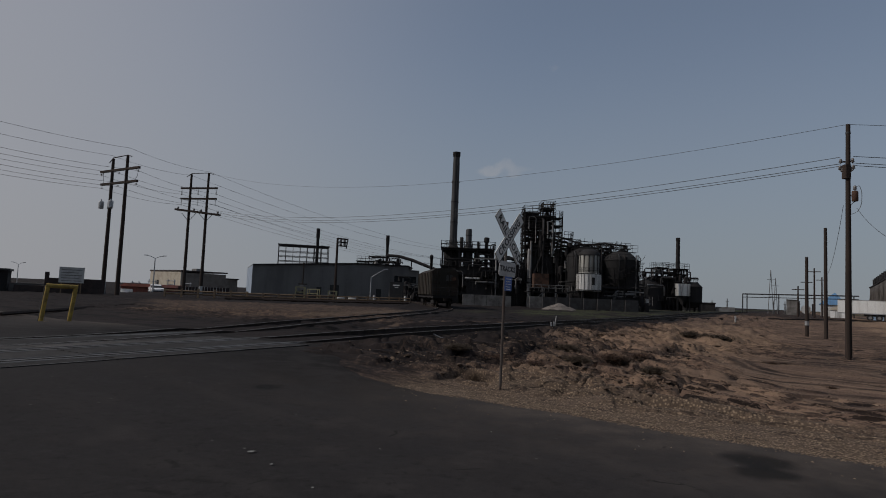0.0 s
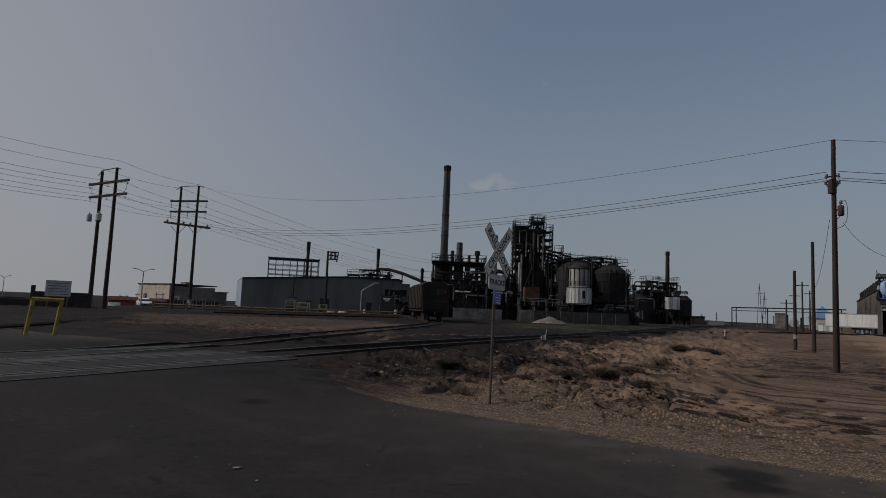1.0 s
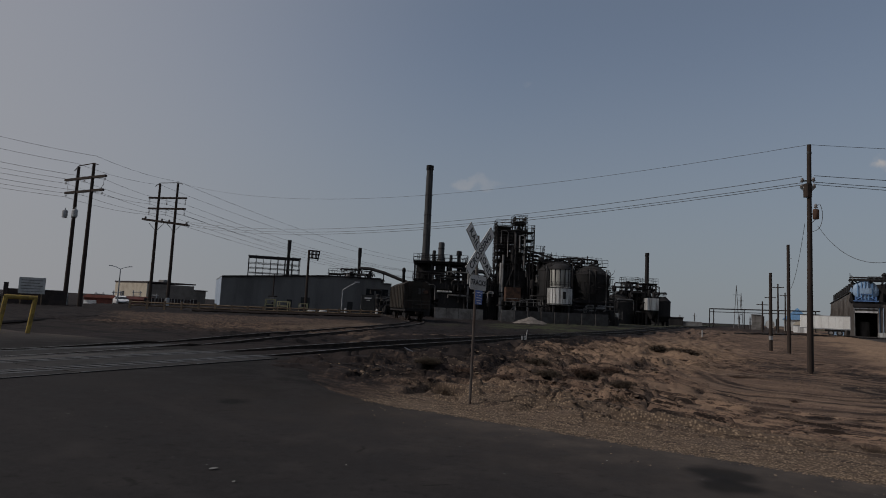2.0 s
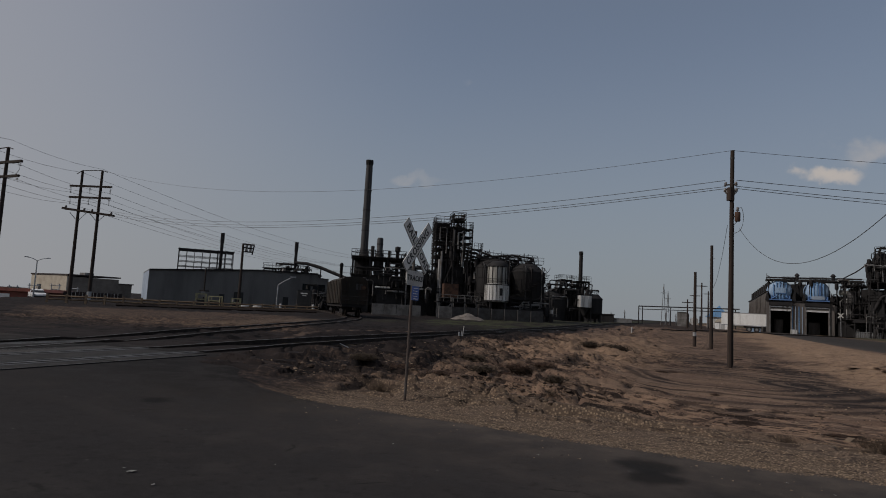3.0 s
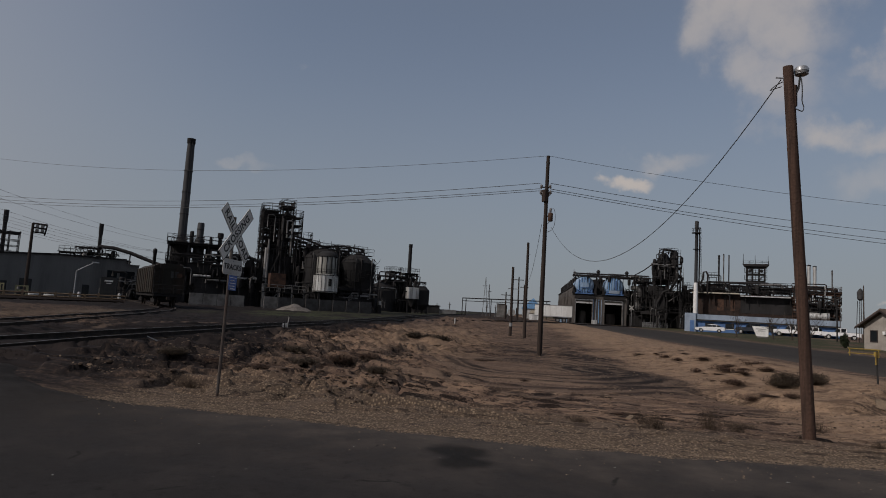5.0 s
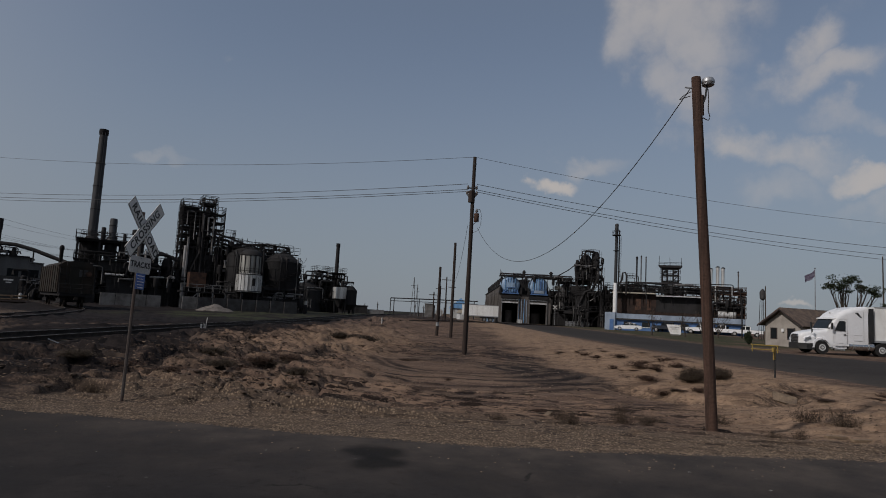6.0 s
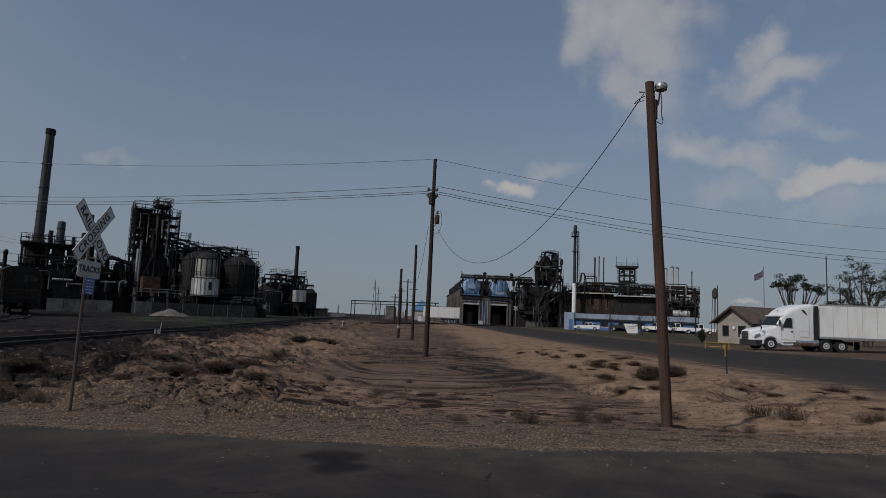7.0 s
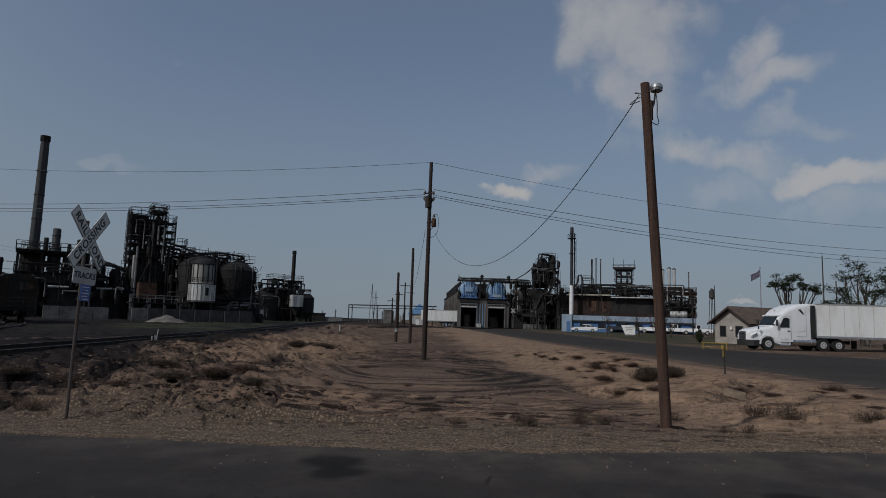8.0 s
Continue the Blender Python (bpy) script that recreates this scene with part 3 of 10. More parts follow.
def ground_mesh():
    angles = [radians(a) for a in np.concatenate([np.arange(-50, 78, 0.22), np.arange(78, 310, 4.0)])]
    radii = [0.0, 0.8]
    while radii[-1] < 4000:
        radii.append(radii[-1] * (1.005 if 9 < radii[-1] < 22 else 1.0065 if 8 < radii[-1] < 42 else 1.026))
    verts = [(0, 0, 0)]
    for r in radii[1:]:
        for a in angles:
            x, y = r * math.sin(a), r * math.cos(a)
            verts.append((x, y, height(x, y)))
    n = len(angles)
    faces = [(0, 1 + (j + 1) % n, 1 + j) for j in range(n)]
    for i in range(len(radii) - 2):
        o = 1 + i * n
        faces += [(o + j, o + (j + 1) % n, o + n + (j + 1) % n, o + n + j) for j in range(n)]
    me = bpy.data.meshes.new("ground")
    me.from_pydata(verts, [], faces)
    me.update()
    me.shade_smooth()
    cinder_shade, gravel, grass, pale, bowl = [], [], [], [], []
    for x, y, z in verts:
        nn, m, v = across(x, y), along(x, y), away(x, y)
        w = 1.6 * noise.noise((x * 0.25, y * 0.25, 1.0)) + 0.7 * noise.noise((x * 0.9, y * 0.9, 4.0))
        c = smoothstep(-6.6, -9.0, nn + w * 0.8)                                    # cinders and soot round the tracks
        r = math.hypot(x, y)
        if nn < -15:
            bank = smoothstep(-31, -24, math.degrees(math.atan2(x, y)) + 2 * w) * smoothstep(25, 33, r + 3 * w) * (1 - smoothstep(60, 66, r + w)) * smoothstep(0, -4, x + 0.1 * y - 4)
            c -= 0.48 * bank
        c = max(c, 0.68 * smoothstep(-4.1, -7.6, nn + 1.2 * w) * (1 - smoothstep(20, 30, m + 2 * w)))
        c = max(c, 0.58 * smoothstep(-3.4, -5.6, nn + 0.8 * w) * (1 - smoothstep(9.3, 11.0, v)))
        c = max(c, 0.42 * smoothstep(0.25, 0.9, w) * smoothstep(-1.0, -3.5, nn) * (1 - smoothstep(20, 26, m)))
        wet = math.hypot((nn - 4.4) / 2.9, (m - 23.5) / 8.0) + 0.22 * w
        c = max(c, 0.62 * (1 - smoothstep(0.35, 1.15, wet)))                                  # oily low ground with wheel tracks
        for (m0, n0, h0), (m1, n1, h1) in zip(DAMP, DAMP[1:]):
            if m0 <= m < m1:
                q = (m - m0) / (m1 - m0)
                off = abs(nn - n0 - q * (n1 - n0)) / (h0 + q * (h1 - h0)) + 0.45 * w + 0.5 * noise.noise((nn * 1.8, m * 0.5, 21.0))
                c = max(c, (0.56 - 0.2 * smoothstep(30, 45, m)) * (1 - smoothstep(0.1, 1.5, off)))
        # no cinders here: scrub and its shade darkened in the ground colour
        clump = math.hypot((nn + 4.7) / 1.3, (m - 15.6) / 2.6) + 0.35 * w
        c = max(c, 0.5 * (1 - smoothstep(0.3, 1.25, clump)))
        wet = math.hypot((nn - 1.2) / 2.6, (m - 33) / 8) + 0.3 * w
        c = max(c, 0.5 * (1 - smoothstep(0.3, 1.3, wet)))
        if m > 85 and nn < 10:
            c = max(c, 0.6 * smoothstep(85, 105, m))
        for (ax, ay), (bx, by) in zip(GULLY, GULLY[1:]):
            q = min(1.0, max(0.0, ((x - ax) * (bx - ax) + (y - ay) * (by - ay)) / ((bx - ax) ** 2 + (by - ay) ** 2)))
            c = max(c, 0.42 * (1 - smoothstep(0.2, 1.0, math.hypot(x - ax - q * (bx - ax), y - ay - q * (by - ay)) + 0.4 * w)))
        cinder_shade.append(c)
        pl = smoothstep(5.2, 7.6, nn + 0.9 * w) * (1 - smoothstep(12.5, 13.5, nn)) * smoothstep(9, 10, v)
        pl = max(pl, 0.75 * smoothstep(-8.0, -5.0, nn + w) * (1 - smoothstep(-2.5, 0.0, nn + w)) * smoothstep(21, 28, m + 2 * w) * (1 - smoothstep(46, 60, m)))
        if nn < -15:
            pl = max(pl, 0.22 * bank)
        pale.append(pl)
        g = (1 - smoothstep(9.6, 12.2, v + 0.5 * w)) * smoothstep(6.8, 7.8, v)
        g *= smoothstep(-7.0, -4.4, nn + 0.8 * w)
        q = max(0.0, min(1.0, ((x + 7.6) * 4.6 + (y - 34.5) * 19) / (4.6 ** 2 + 19 ** 2)))
        g = max(g, 0.9 * (1 - smoothstep(0.5, 1.5, math.hypot(x + 7.6 - 4.6 * q, y - 34.5 - 19 * q) + 0.3 * w)))
        gravel.append(g)
        gr = smoothstep(-13.2, -15, nn) * (1 - smoothstep(-24, -30, nn)) * smoothstep(46, 58, m) * 0.95
        gr = max(gr, 0.9 * smoothstep(26, 30, nn) * (1 - smoothstep(44, 50, nn)) * smoothstep(52, 62, m))
        grass.append(gr * (smoothstep(-0.5, 0.4, w) if nn < 20 else smoothstep(-1.4, 0.0, w)))
        bowl.append(turning_ground(nn, m))
    for key, values in (("cinder_shade", cinder_shade), ("gravel", gravel), ("grass", grass), ("pale", pale), ("bowl", bowl)):
        me.attributes.new(key, "FLOAT", "POINT").data.foreach_set("value", values)
    return me


RUTS = [(13.7, 21.1, 2.8), (14.0, 21.0, 3.7), (16.8, 19.9, 1.0), (16.6, 19.9, 1.8), (13.4, 21.6, 5.3), (12.6, 22.8, 7.9), (11.2, 26.5, 12.8)]


def ground_material():
    m = bpy.data.materials.new("sandy_soil")
    m.use_nodes = True
    nt = m.node_tree
    b = nt.nodes["Principled BSDF"]
    N, L = nt.nodes.new, nt.links.new
    co = N("ShaderNodeTexCoord")

    def nz(scale, detail=6, rough=0.6, stretch=None):
        t = N("ShaderNodeTexNoise")
        t.inputs["Scale"].default_value, t.inputs["Detail"].default_value, t.inputs["Roughness"].default_value = scale, detail, rough
        if stretch:
            mp = N("ShaderNodeMapping")
            mp.vector_type = "TEXTURE"
            mp.inputs["Rotation"].default_value[2] = radians(stretch[0])
            mp.inputs["Scale"].default_value = tuple(1 / k for k in stretch[1:])
            L(co.outputs["Object"], mp.inputs["Vector"])
            L(mp.outputs[0], t.inputs["Vector"])
        else:
            L(co.outputs["Object"], t.inputs["Vector"])
        return t.outputs["Fac"]

    def ramp(v, a, b2, lo=0.0, hi=1.0):
        t = N("ShaderNodeMapRange")
        t.interpolation_type = "SMOOTHSTEP"
        L(v, t.inputs["Value"])
        for key, val in (("From Min", a), ("From Max", b2), ("To Min", lo), ("To Max", hi)):
            t.inputs[key].default_value = val
        return t.outputs[0]

    def mixc(fac, a, c):
        t = N("ShaderNodeMix")
        t.data_type = "RGBA"
        L(fac, t.inputs["Factor"])
        for key, v in (("A", a), ("B", c)):
            if isinstance(v, tuple):
                t.inputs[key].default_value = (*v, 1)
            else:
                L(v, t.inputs[key])
        return t.outputs["Result"]

    def math2(op, a, c):
        t = N("ShaderNodeMath")
        t.operation = op
        t.use_clamp = op != "ADD"
        for i, v in enumerate((a, c)):
            if isinstance(v, float):
                t.inputs[i].default_value = v
            else:
                L(v, t.inputs[i])
        return t.outputs[0]

    def attr(key):
        t = N("ShaderNodeAttribute")
        t.attribute_name = key
        return t.outputs["Fac"]

    big, mid, small = nz(0.12), nz(0.9), nz(7.0, 8, 0.7)
    drag = nz(0.6, 9, 0.72, (-37, 0.3, 2.0, 1))
    # dashes: stretched noise for the shadow lines under small scarps
    shade_dash = nz(3.4, 5, 0.62, (-37, 0.16, 1.25, 1))
    shade_dash2 = nz(1.7, 5, 0.66, (-34, 0.16, 0.8, 1))
    sand = mixc(ramp(big, 0.35, 0.65), (0.2091, 0.1359, 0.0914), (0.1486, 0.0975, 0.0670))
    sand = mixc(ramp(drag, 0.48, 0.55, 0.0, 0.75), sand, (0.0907, 0.0588, 0.0448))
    sand = mixc(ramp(mid, 0.52, 0.72, 0.0, 0.45), sand, (0.0951, 0.0620, 0.0480))
    sand = mixc(ramp(small, 0.58, 0.72, 0.0, 0.45), sand, (0.2937, 0.1976, 0.1439))
    calm = ramp(attr("bowl"), 0.0, 1.0, 1.0, 0.12)
    # scarp shade put into the colour as dark dashes, weaker in the bowl
    sand = mixc(math2("MULTIPLY", ramp(shade_dash, 0.555, 0.585, 0.0, 0.95), calm), sand, (0.0235, 0.0168, 0.0140))
    sand = mixc(math2("MULTIPLY", ramp(shade_dash2, 0.57, 0.62, 0.0, 0.85), calm), sand, (0.0400, 0.0276, 0.0224))
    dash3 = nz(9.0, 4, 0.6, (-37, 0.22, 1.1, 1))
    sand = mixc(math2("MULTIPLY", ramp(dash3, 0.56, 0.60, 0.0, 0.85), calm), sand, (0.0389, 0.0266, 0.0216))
    crumb = nz(24.0, 3, 0.6)
    sand = mixc(ramp(crumb, 0.60, 0.66, 0.0, 0.75), sand, (0.0432, 0.0298, 0.0240))
    sand = mixc(ramp(crumb, 0.40, 0.34, 0.0, 0.6), sand, (0.2851, 0.1936, 0.1320))
    light = mixc(ramp(small, 0.35, 0.7), (0.3103, 0.2044, 0.1289), (0.2327, 0.1494, 0.0949))
    light = mixc(ramp(mid, 0.5, 0.75, 0.0, 0.45), light, (0.1913, 0.1199, 0.0796))
    light = mixc(ramp(crumb, 0.58, 0.65, 0.0, 0.7), light, (0.0727, 0.0490, 0.0358))
    # small dash-shaped shadows coloured onto the pale bank
    light = mixc(ramp(shade_dash2, 0.58, 0.64, 0.0, 0.7), light, (0.0800, 0.0520, 0.0380))
    light = mixc(ramp(dash3, 0.60, 0.64, 0.0, 0.75), light, (0.0931, 0.0590, 0.0427))
    lump = nz(2.6, 6, 0.66)
    light = mixc(ramp(lump, 0.50, 0.60, 0.0, 0.55), light, (0.1290, 0.0843, 0.0585))
    light = mixc(ramp(lump, 0.46, 0.38, 0.0, 0.5), light, (0.3182, 0.2133, 0.1445))
    sand = mixc(math2("MULTIPLY", attr("pale"), 0.85), sand, light)
    # wheel ruts: arcs left by turning vehicles
    geo = N("ShaderNodeNewGeometry")
    wob = N("ShaderNodeVectorMath")
    wob.operation = "MULTIPLY_ADD"
    wob.inputs[1].default_value = (0.7, 0.7, 0)
    wn = N("ShaderNodeTexNoise")
    wn.inputs["Scale"].default_value = 0.4
    L(co.outputs["Object"], wn.inputs["Vector"])
    L(wn.outputs["Color"], wob.inputs[0])
    L(geo.outputs["Position"], wob.inputs[2])
    rut = berm = None
    for cx, cy, rad in RUTS:
        dd = N("ShaderNodeVectorMath")
        dd.operation = "DISTANCE"
        L(wob.outputs[0], dd.inputs[0])
        dd.inputs[1].default_value = (cx, cy, 0)
        off = math2("SUBTRACT", dd.outputs["Value"], float(rad))
        ab = N("ShaderNodeMath")
        ab.operation = "ABSOLUTE"
        off.node.use_clamp = False
        L(off, ab.inputs[0])
        one = ramp(ab.outputs[0], 0.10, 0.30, 1.0, 0.0)
        rut = one if rut is None else math2("MAXIMUM", rut, one)
        off2 = math2("SUBTRACT", dd.outputs["Value"], float(rad) + 0.5)
        off2.node.use_clamp = False
        ab2 = N("ShaderNodeMath")
        ab2.operation = "ABSOLUTE"
        L(off2, ab2.inputs[0])
        two = ramp(ab2.outputs[0], 0.08, 0.28, 1.0, 0.0)
        berm = two if berm is None else math2("MAXIMUM", berm, two)
    rut = math2("MULTIPLY", rut, ramp(mid, 0.30, 0.55, 0.95, 0.55))
    berm = math2("MULTIPLY", berm, ramp(mid, 0.60, 0.42, 0.15, 0.75))
    berm = math2("MULTIPLY", berm, ramp(attr("pale"), 0.1, 0.5, 1.0, 0.0))
    rut = math2("MULTIPLY", rut, ramp(attr("pale"), 0.1, 0.5, 1.0, 0.0))
    cind = mixc(ramp(mid, 0.4, 0.65), (0.0085, 0.0080, 0.0084), (0.0195, 0.0162, 0.0158))
    cind = mixc(ramp(small, 0.58, 0.75, 0.0, 0.5), cind, (0.056, 0.043, 0.040))
    cind = mixc(ramp(drag, 0.48, 0.58, 0.5, 0.0), cind, (0.036, 0.028, 0.026))
    edge = math2("ADD", attr("cinder_shade"), ramp(small, 0.3, 0.7, -0.18, 0.18))
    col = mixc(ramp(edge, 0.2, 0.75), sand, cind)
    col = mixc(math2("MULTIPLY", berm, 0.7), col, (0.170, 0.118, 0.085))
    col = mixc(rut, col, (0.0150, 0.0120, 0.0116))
    vor = N("ShaderNodeTexVoronoi")
    vor.inputs["Scale"].default_value = 21.0
    L(co.outputs["Object"], vor.inputs["Vector"])
    grv = mixc(ramp(vor.outputs["Distance"], 0.05, 0.55), (0.275, 0.198, 0.132), (0.088, 0.063, 0.045))
    grv = mixc(ramp(mid, 0.48, 0.64, 0.0, 0.5), grv, (0.1108, 0.0820, 0.0650))
    grv = mixc(ramp(dash3, 0.55, 0.60, 0.0, 0.8), grv, (0.040, 0.030, 0.025))
    grv = mixc(ramp(crumb, 0.58, 0.64, 0.0, 0.8), grv, (0.042, 0.032, 0.026))
    col = mixc(math2("MULTIPLY", attr("gravel"), ramp(small, 0.3, 0.55, 0.55, 1.0)), col, grv)
    grs = mixc(ramp(small, 0.35, 0.65), (0.034, 0.042, 0.021), (0.060, 0.060, 0.034))
    col = mixc(attr("grass"), col, grs)
    tone = N("ShaderNodeHueSaturation")
    tone.inputs["Saturation"].default_value = 0.95
    L(col, tone.inputs["Color"])
    L(tone.outputs[0], b.inputs["Base Color"])
    b.inputs["Roughness"].default_value = 0.95
    b.inputs["Specular IOR Level"].default_value = 0.06
    hsum = math2("ADD", math2("MULTIPLY", small, 0.5), math2("MULTIPLY", drag, 0.9))
    hsum = math2("ADD", hsum, math2("MULTIPLY", lump, 0.9))
    hsum = math2("ADD", hsum, math2("MULTIPLY", math2("MULTIPLY", vor.outputs["Distance"], 0.35), attr("gravel")))
    hsum = math2("SUBTRACT", hsum, math2("MULTIPLY", ramp(shade_dash, 0.55, 0.62), 0.25))
    bp = N("ShaderNodeBump")
    bp.inputs["Strength"].default_value, bp.inputs["Distance"].default_value = 0.9, 0.16
    L(hsum, bp.inputs["Height"])
    L(bp.outputs[0], b.inputs["Normal"])
    return m


# oil stains on the road: place and radius
STAINS = [(3.35, 6.6, 0.5), (3.1, 6.1, 0.42), (-2.6, 9.5, 0.3), (6.5, 3.2, 0.35)]


def asphalt_material(name, base, other, dust):
    m = bpy.data.materials.new(name)
    m.use_nodes = True
    nt = m.node_tree
    b = nt.nodes["Principled BSDF"]
    N, L = nt.nodes.new, nt.links.new
    co = N("ShaderNodeTexCoord")
    outs = []
    for scale, detail in ((0.16, 5), (1.3, 7), (60.0, 3)):
        t = N("ShaderNodeTexNoise")
        t.inputs["Scale"].default_value, t.inputs["Detail"].default_value, t.inputs["Roughness"].default_value = scale, detail, 0.65
        L(co.outputs["Object"], t.inputs["Vector"])
        outs.append(t.outputs["Fac"])
    wv = N("ShaderNodeTexVoronoi")
    wv.feature = "DISTANCE_TO_EDGE"
    wv.inputs["Scale"].default_value = 0.28
    dist = N("ShaderNodeVectorMath")
    dist.operation = "MULTIPLY_ADD"
    dist.inputs[1].default_value = (0.9, 0.9, 0)
    t2 = N("ShaderNodeTexNoise")
    t2.inputs["Scale"].default_value, t2.inputs["Detail"].default_value = 1.1, 5
    L(co.outputs["Object"], t2.inputs["Vector"])
    L(t2.outputs["Color"], dist.inputs[0])
    L(co.outputs["Object"], dist.inputs[2])
    L(dist.outputs[0], wv.inputs["Vector"])

    def ramp(v, a, c, lo=0.0, hi=1.0):
        t = N("ShaderNodeMapRange")
        t.interpolation_type = "SMOOTHSTEP"
        L(v, t.inputs["Value"])
        for key, val in (("From Min", a), ("From Max", c), ("To Min", lo), ("To Max", hi)):
            t.inputs[key].default_value = val
        return t.outputs[0]

    def mixc(fac, a, c):
        t = N("ShaderNodeMix")
        t.data_type = "RGBA"
        L(fac, t.inputs["Factor"])
        for key, v in (("A", a), ("B", c)):
            if isinstance(v, tuple):
                t.inputs[key].default_value = (*v, 1)
            else:
                L(v, t.inputs[key])
        return t.outputs["Result"]

    col = mixc(ramp(outs[0], 0.35, 0.65), base, other)
    col = mixc(ramp(outs[1], 0.48, 0.75, 0.0, 0.5), col, dust)
    drift = N("ShaderNodeMapping")
    drift.vector_type = "TEXTURE"
    drift.inputs["Rotation"].default_value[2], drift.inputs["Scale"].default_value = radians(-37), (5.0, 0.7, 1)
    L(co.outputs["Object"], drift.inputs["Vector"])
    lane = N("ShaderNodeTexNoise")
    lane.inputs["Scale"].default_value, lane.inputs["Detail"].default_value = 1.0, 6
    L(drift.outputs[0], lane.inputs["Vector"])
    col = mixc(ramp(lane.outputs["Fac"], 0.5, 0.68, 0.0, 0.22), col, tuple(c * 0.7 for c in base))
    col = mixc(ramp(lane.outputs["Fac"], 0.45, 0.32, 0.0, 0.2), col, dust)
    grit = N("ShaderNodeTexNoise")
    grit.inputs["Scale"].default_value, grit.inputs["Detail"].default_value, grit.inputs["Roughness"].default_value = 9.0, 6, 0.7
    L(co.outputs["Object"], grit.inputs["Vector"])
    col = mixc(ramp(grit.outputs["Fac"], 0.52, 0.66, 0.0, 0.5), col, tuple(c * 1.5 for c in base))
    col = mixc(ramp(grit.outputs["Fac"], 0.46, 0.34, 0.0, 0.55), col, tuple(c * 0.6 for c in base))
    chip = N("ShaderNodeTexVoronoi")
    chip.inputs["Scale"].default_value = 3.2
    L(co.outputs["Object"], chip.inputs["Vector"])
    col = mixc(ramp(chip.outputs["Distance"], 0.03, 0.07, 0.7, 0.0), col, (0.10, 0.092, 0.086))
    col = mixc(ramp(outs[2], 0.58, 0.72, 0.0, 0.4), col, tuple(c * 1.9 for c in base))
    at_edge = N("ShaderNodeAttribute")
    at_edge.attribute_name = "dust"
    dusty = N("ShaderNodeMath")
    dusty.operation = "MULTIPLY"
    L(at_edge.outputs["Fac"], dusty.inputs[0])
    L(ramp(outs[1], 0.22, 0.8, 0.1, 1.0), dusty.inputs[1])
    col = mixc(dusty.outputs[0], col, (0.100, 0.082, 0.069))
    spill = N("ShaderNodeAttribute")
    spill.attribute_name = "soot"
    sooty = N("ShaderNodeMath")
    sooty.operation = "MULTIPLY"
    L(spill.outputs["Fac"], sooty.inputs[0])
    L(ramp(outs[1], 0.32, 0.55, 0.35, 0.9), sooty.inputs[1])
    col = mixc(sooty.outputs[0], col, (0.013, 0.0122, 0.0120))
    for cx, cy, rad in STAINS:
        ds = N("ShaderNodeVectorMath")
        ds.operation = "DISTANCE"
        L(dist.outputs[0], ds.inputs[0])
        ds.inputs[1].default_value = (cx + 0.45, cy + 0.45, 0)
        col = mixc(ramp(ds.outputs["Value"], rad * 0.45, rad, 0.75, 0.0), col, (0.011, 0.0105, 0.0100))
    crack = N("ShaderNodeMath")
    crack.operation = "MULTIPLY"
    L(ramp(wv.outputs["Distance"], 0.003, 0.009, 0.75, 0.0), crack.inputs[0])
    L(ramp(outs[1], 0.54, 0.60), crack.inputs[1])
    col = mixc(crack.outputs[0], col, (0.018, 0.017, 0.016))
    L(col, b.inputs["Base Color"])
    L(ramp(outs[1], 0.3, 0.7, 0.8, 0.95), b.inputs["Roughness"])
    b.inputs["Specular IOR Level"].default_value = 0.06
    bp = N("ShaderNodeBump")
    bp.inputs["Strength"].default_value, bp.inputs["Distance"].default_value = 0.35, 0.012
    L(outs[2], bp.inputs["Height"])
    L(bp.outputs[0], b.inputs["Normal"])
    return m


ground = new("ground", ground_mesh())
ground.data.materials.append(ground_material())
tagged(ground, "dry sandy ground with cinders, gravel and thin grass", "ground", kind="structure")

M["asphalt"] = asphalt_material("worn_asphalt", (0.0240, 0.0219, 0.0216), (0.0312, 0.0283, 0.0278), (0.050, 0.0445, 0.0425))
M["asphalt2"] = asphalt_material("old_grey_asphalt", (0.036, 0.0315, 0.0285), (0.045, 0.0395, 0.0355), (0.062, 0.053, 0.046))


def strip(name, rows, material, label, category, dust):
    """A sheet from rows of points, all of one length."""
    n = len(rows[0])
    mb = Mesh()
    mb.add([p for r in rows for p in r], [(i * n + j, i * n + j + 1, i * n + n + j + 1, i * n + n + j) for i in range(len(rows) - 1) for j in range(n - 1)])
    ob = part(name, mb, material)
    ob.data.attributes.new("dust", "FLOAT", "POINT").data.foreach_set("value", [min(1.0, k + 0.4 * smoothstep(0.0, 10.0, p[0]) * smoothstep(-25, 0, p[1])) if name == "road" else k for r in rows for k, p in zip(dust, r)])
    if name == "road":
        ob.data.attributes.new("soot", "FLOAT", "POINT").data.foreach_set("value", [smoothstep(-2.5, -7.5, across(p[0], p[1])) * (1 - smoothstep(-17, -22, across(p[0], p[1]))) * smoothstep(5.0, 8.2, away(p[0], p[1])) for r in rows for p in r])
    return tagged(ob, label, category, kind="structure")


# the road the camera stands on: it runs from the right to the far left, over the tracks
rows = []
for i in range(700):
    u = -110 + 0.25 * i
    row = []
    x0, y0 = 0.8 * u, -0.6 * u
    e = road_edge(x0 + 0.6 * 9, y0 + 0.8 * 9)
    for v in (-9.0, -5.0, 0.0, 4.0, e - 2.6, e - 1.4, e - 0.6, e - 0.2, e):
        x, y = x0 + 0.6 * v, y0 + 0.8 * v
        drop = 0.03 if v == e else 0
        row.append((x, y, height(x, y, False) + 0.022 - drop))
    rows.append(row)
strip("road", rows, "asphalt", "worn dark asphalt road with cracks and dusty edges", "road", (0, 0, 0, 0, 0.1, 0.35, 0.75, 0.95, 1.0))

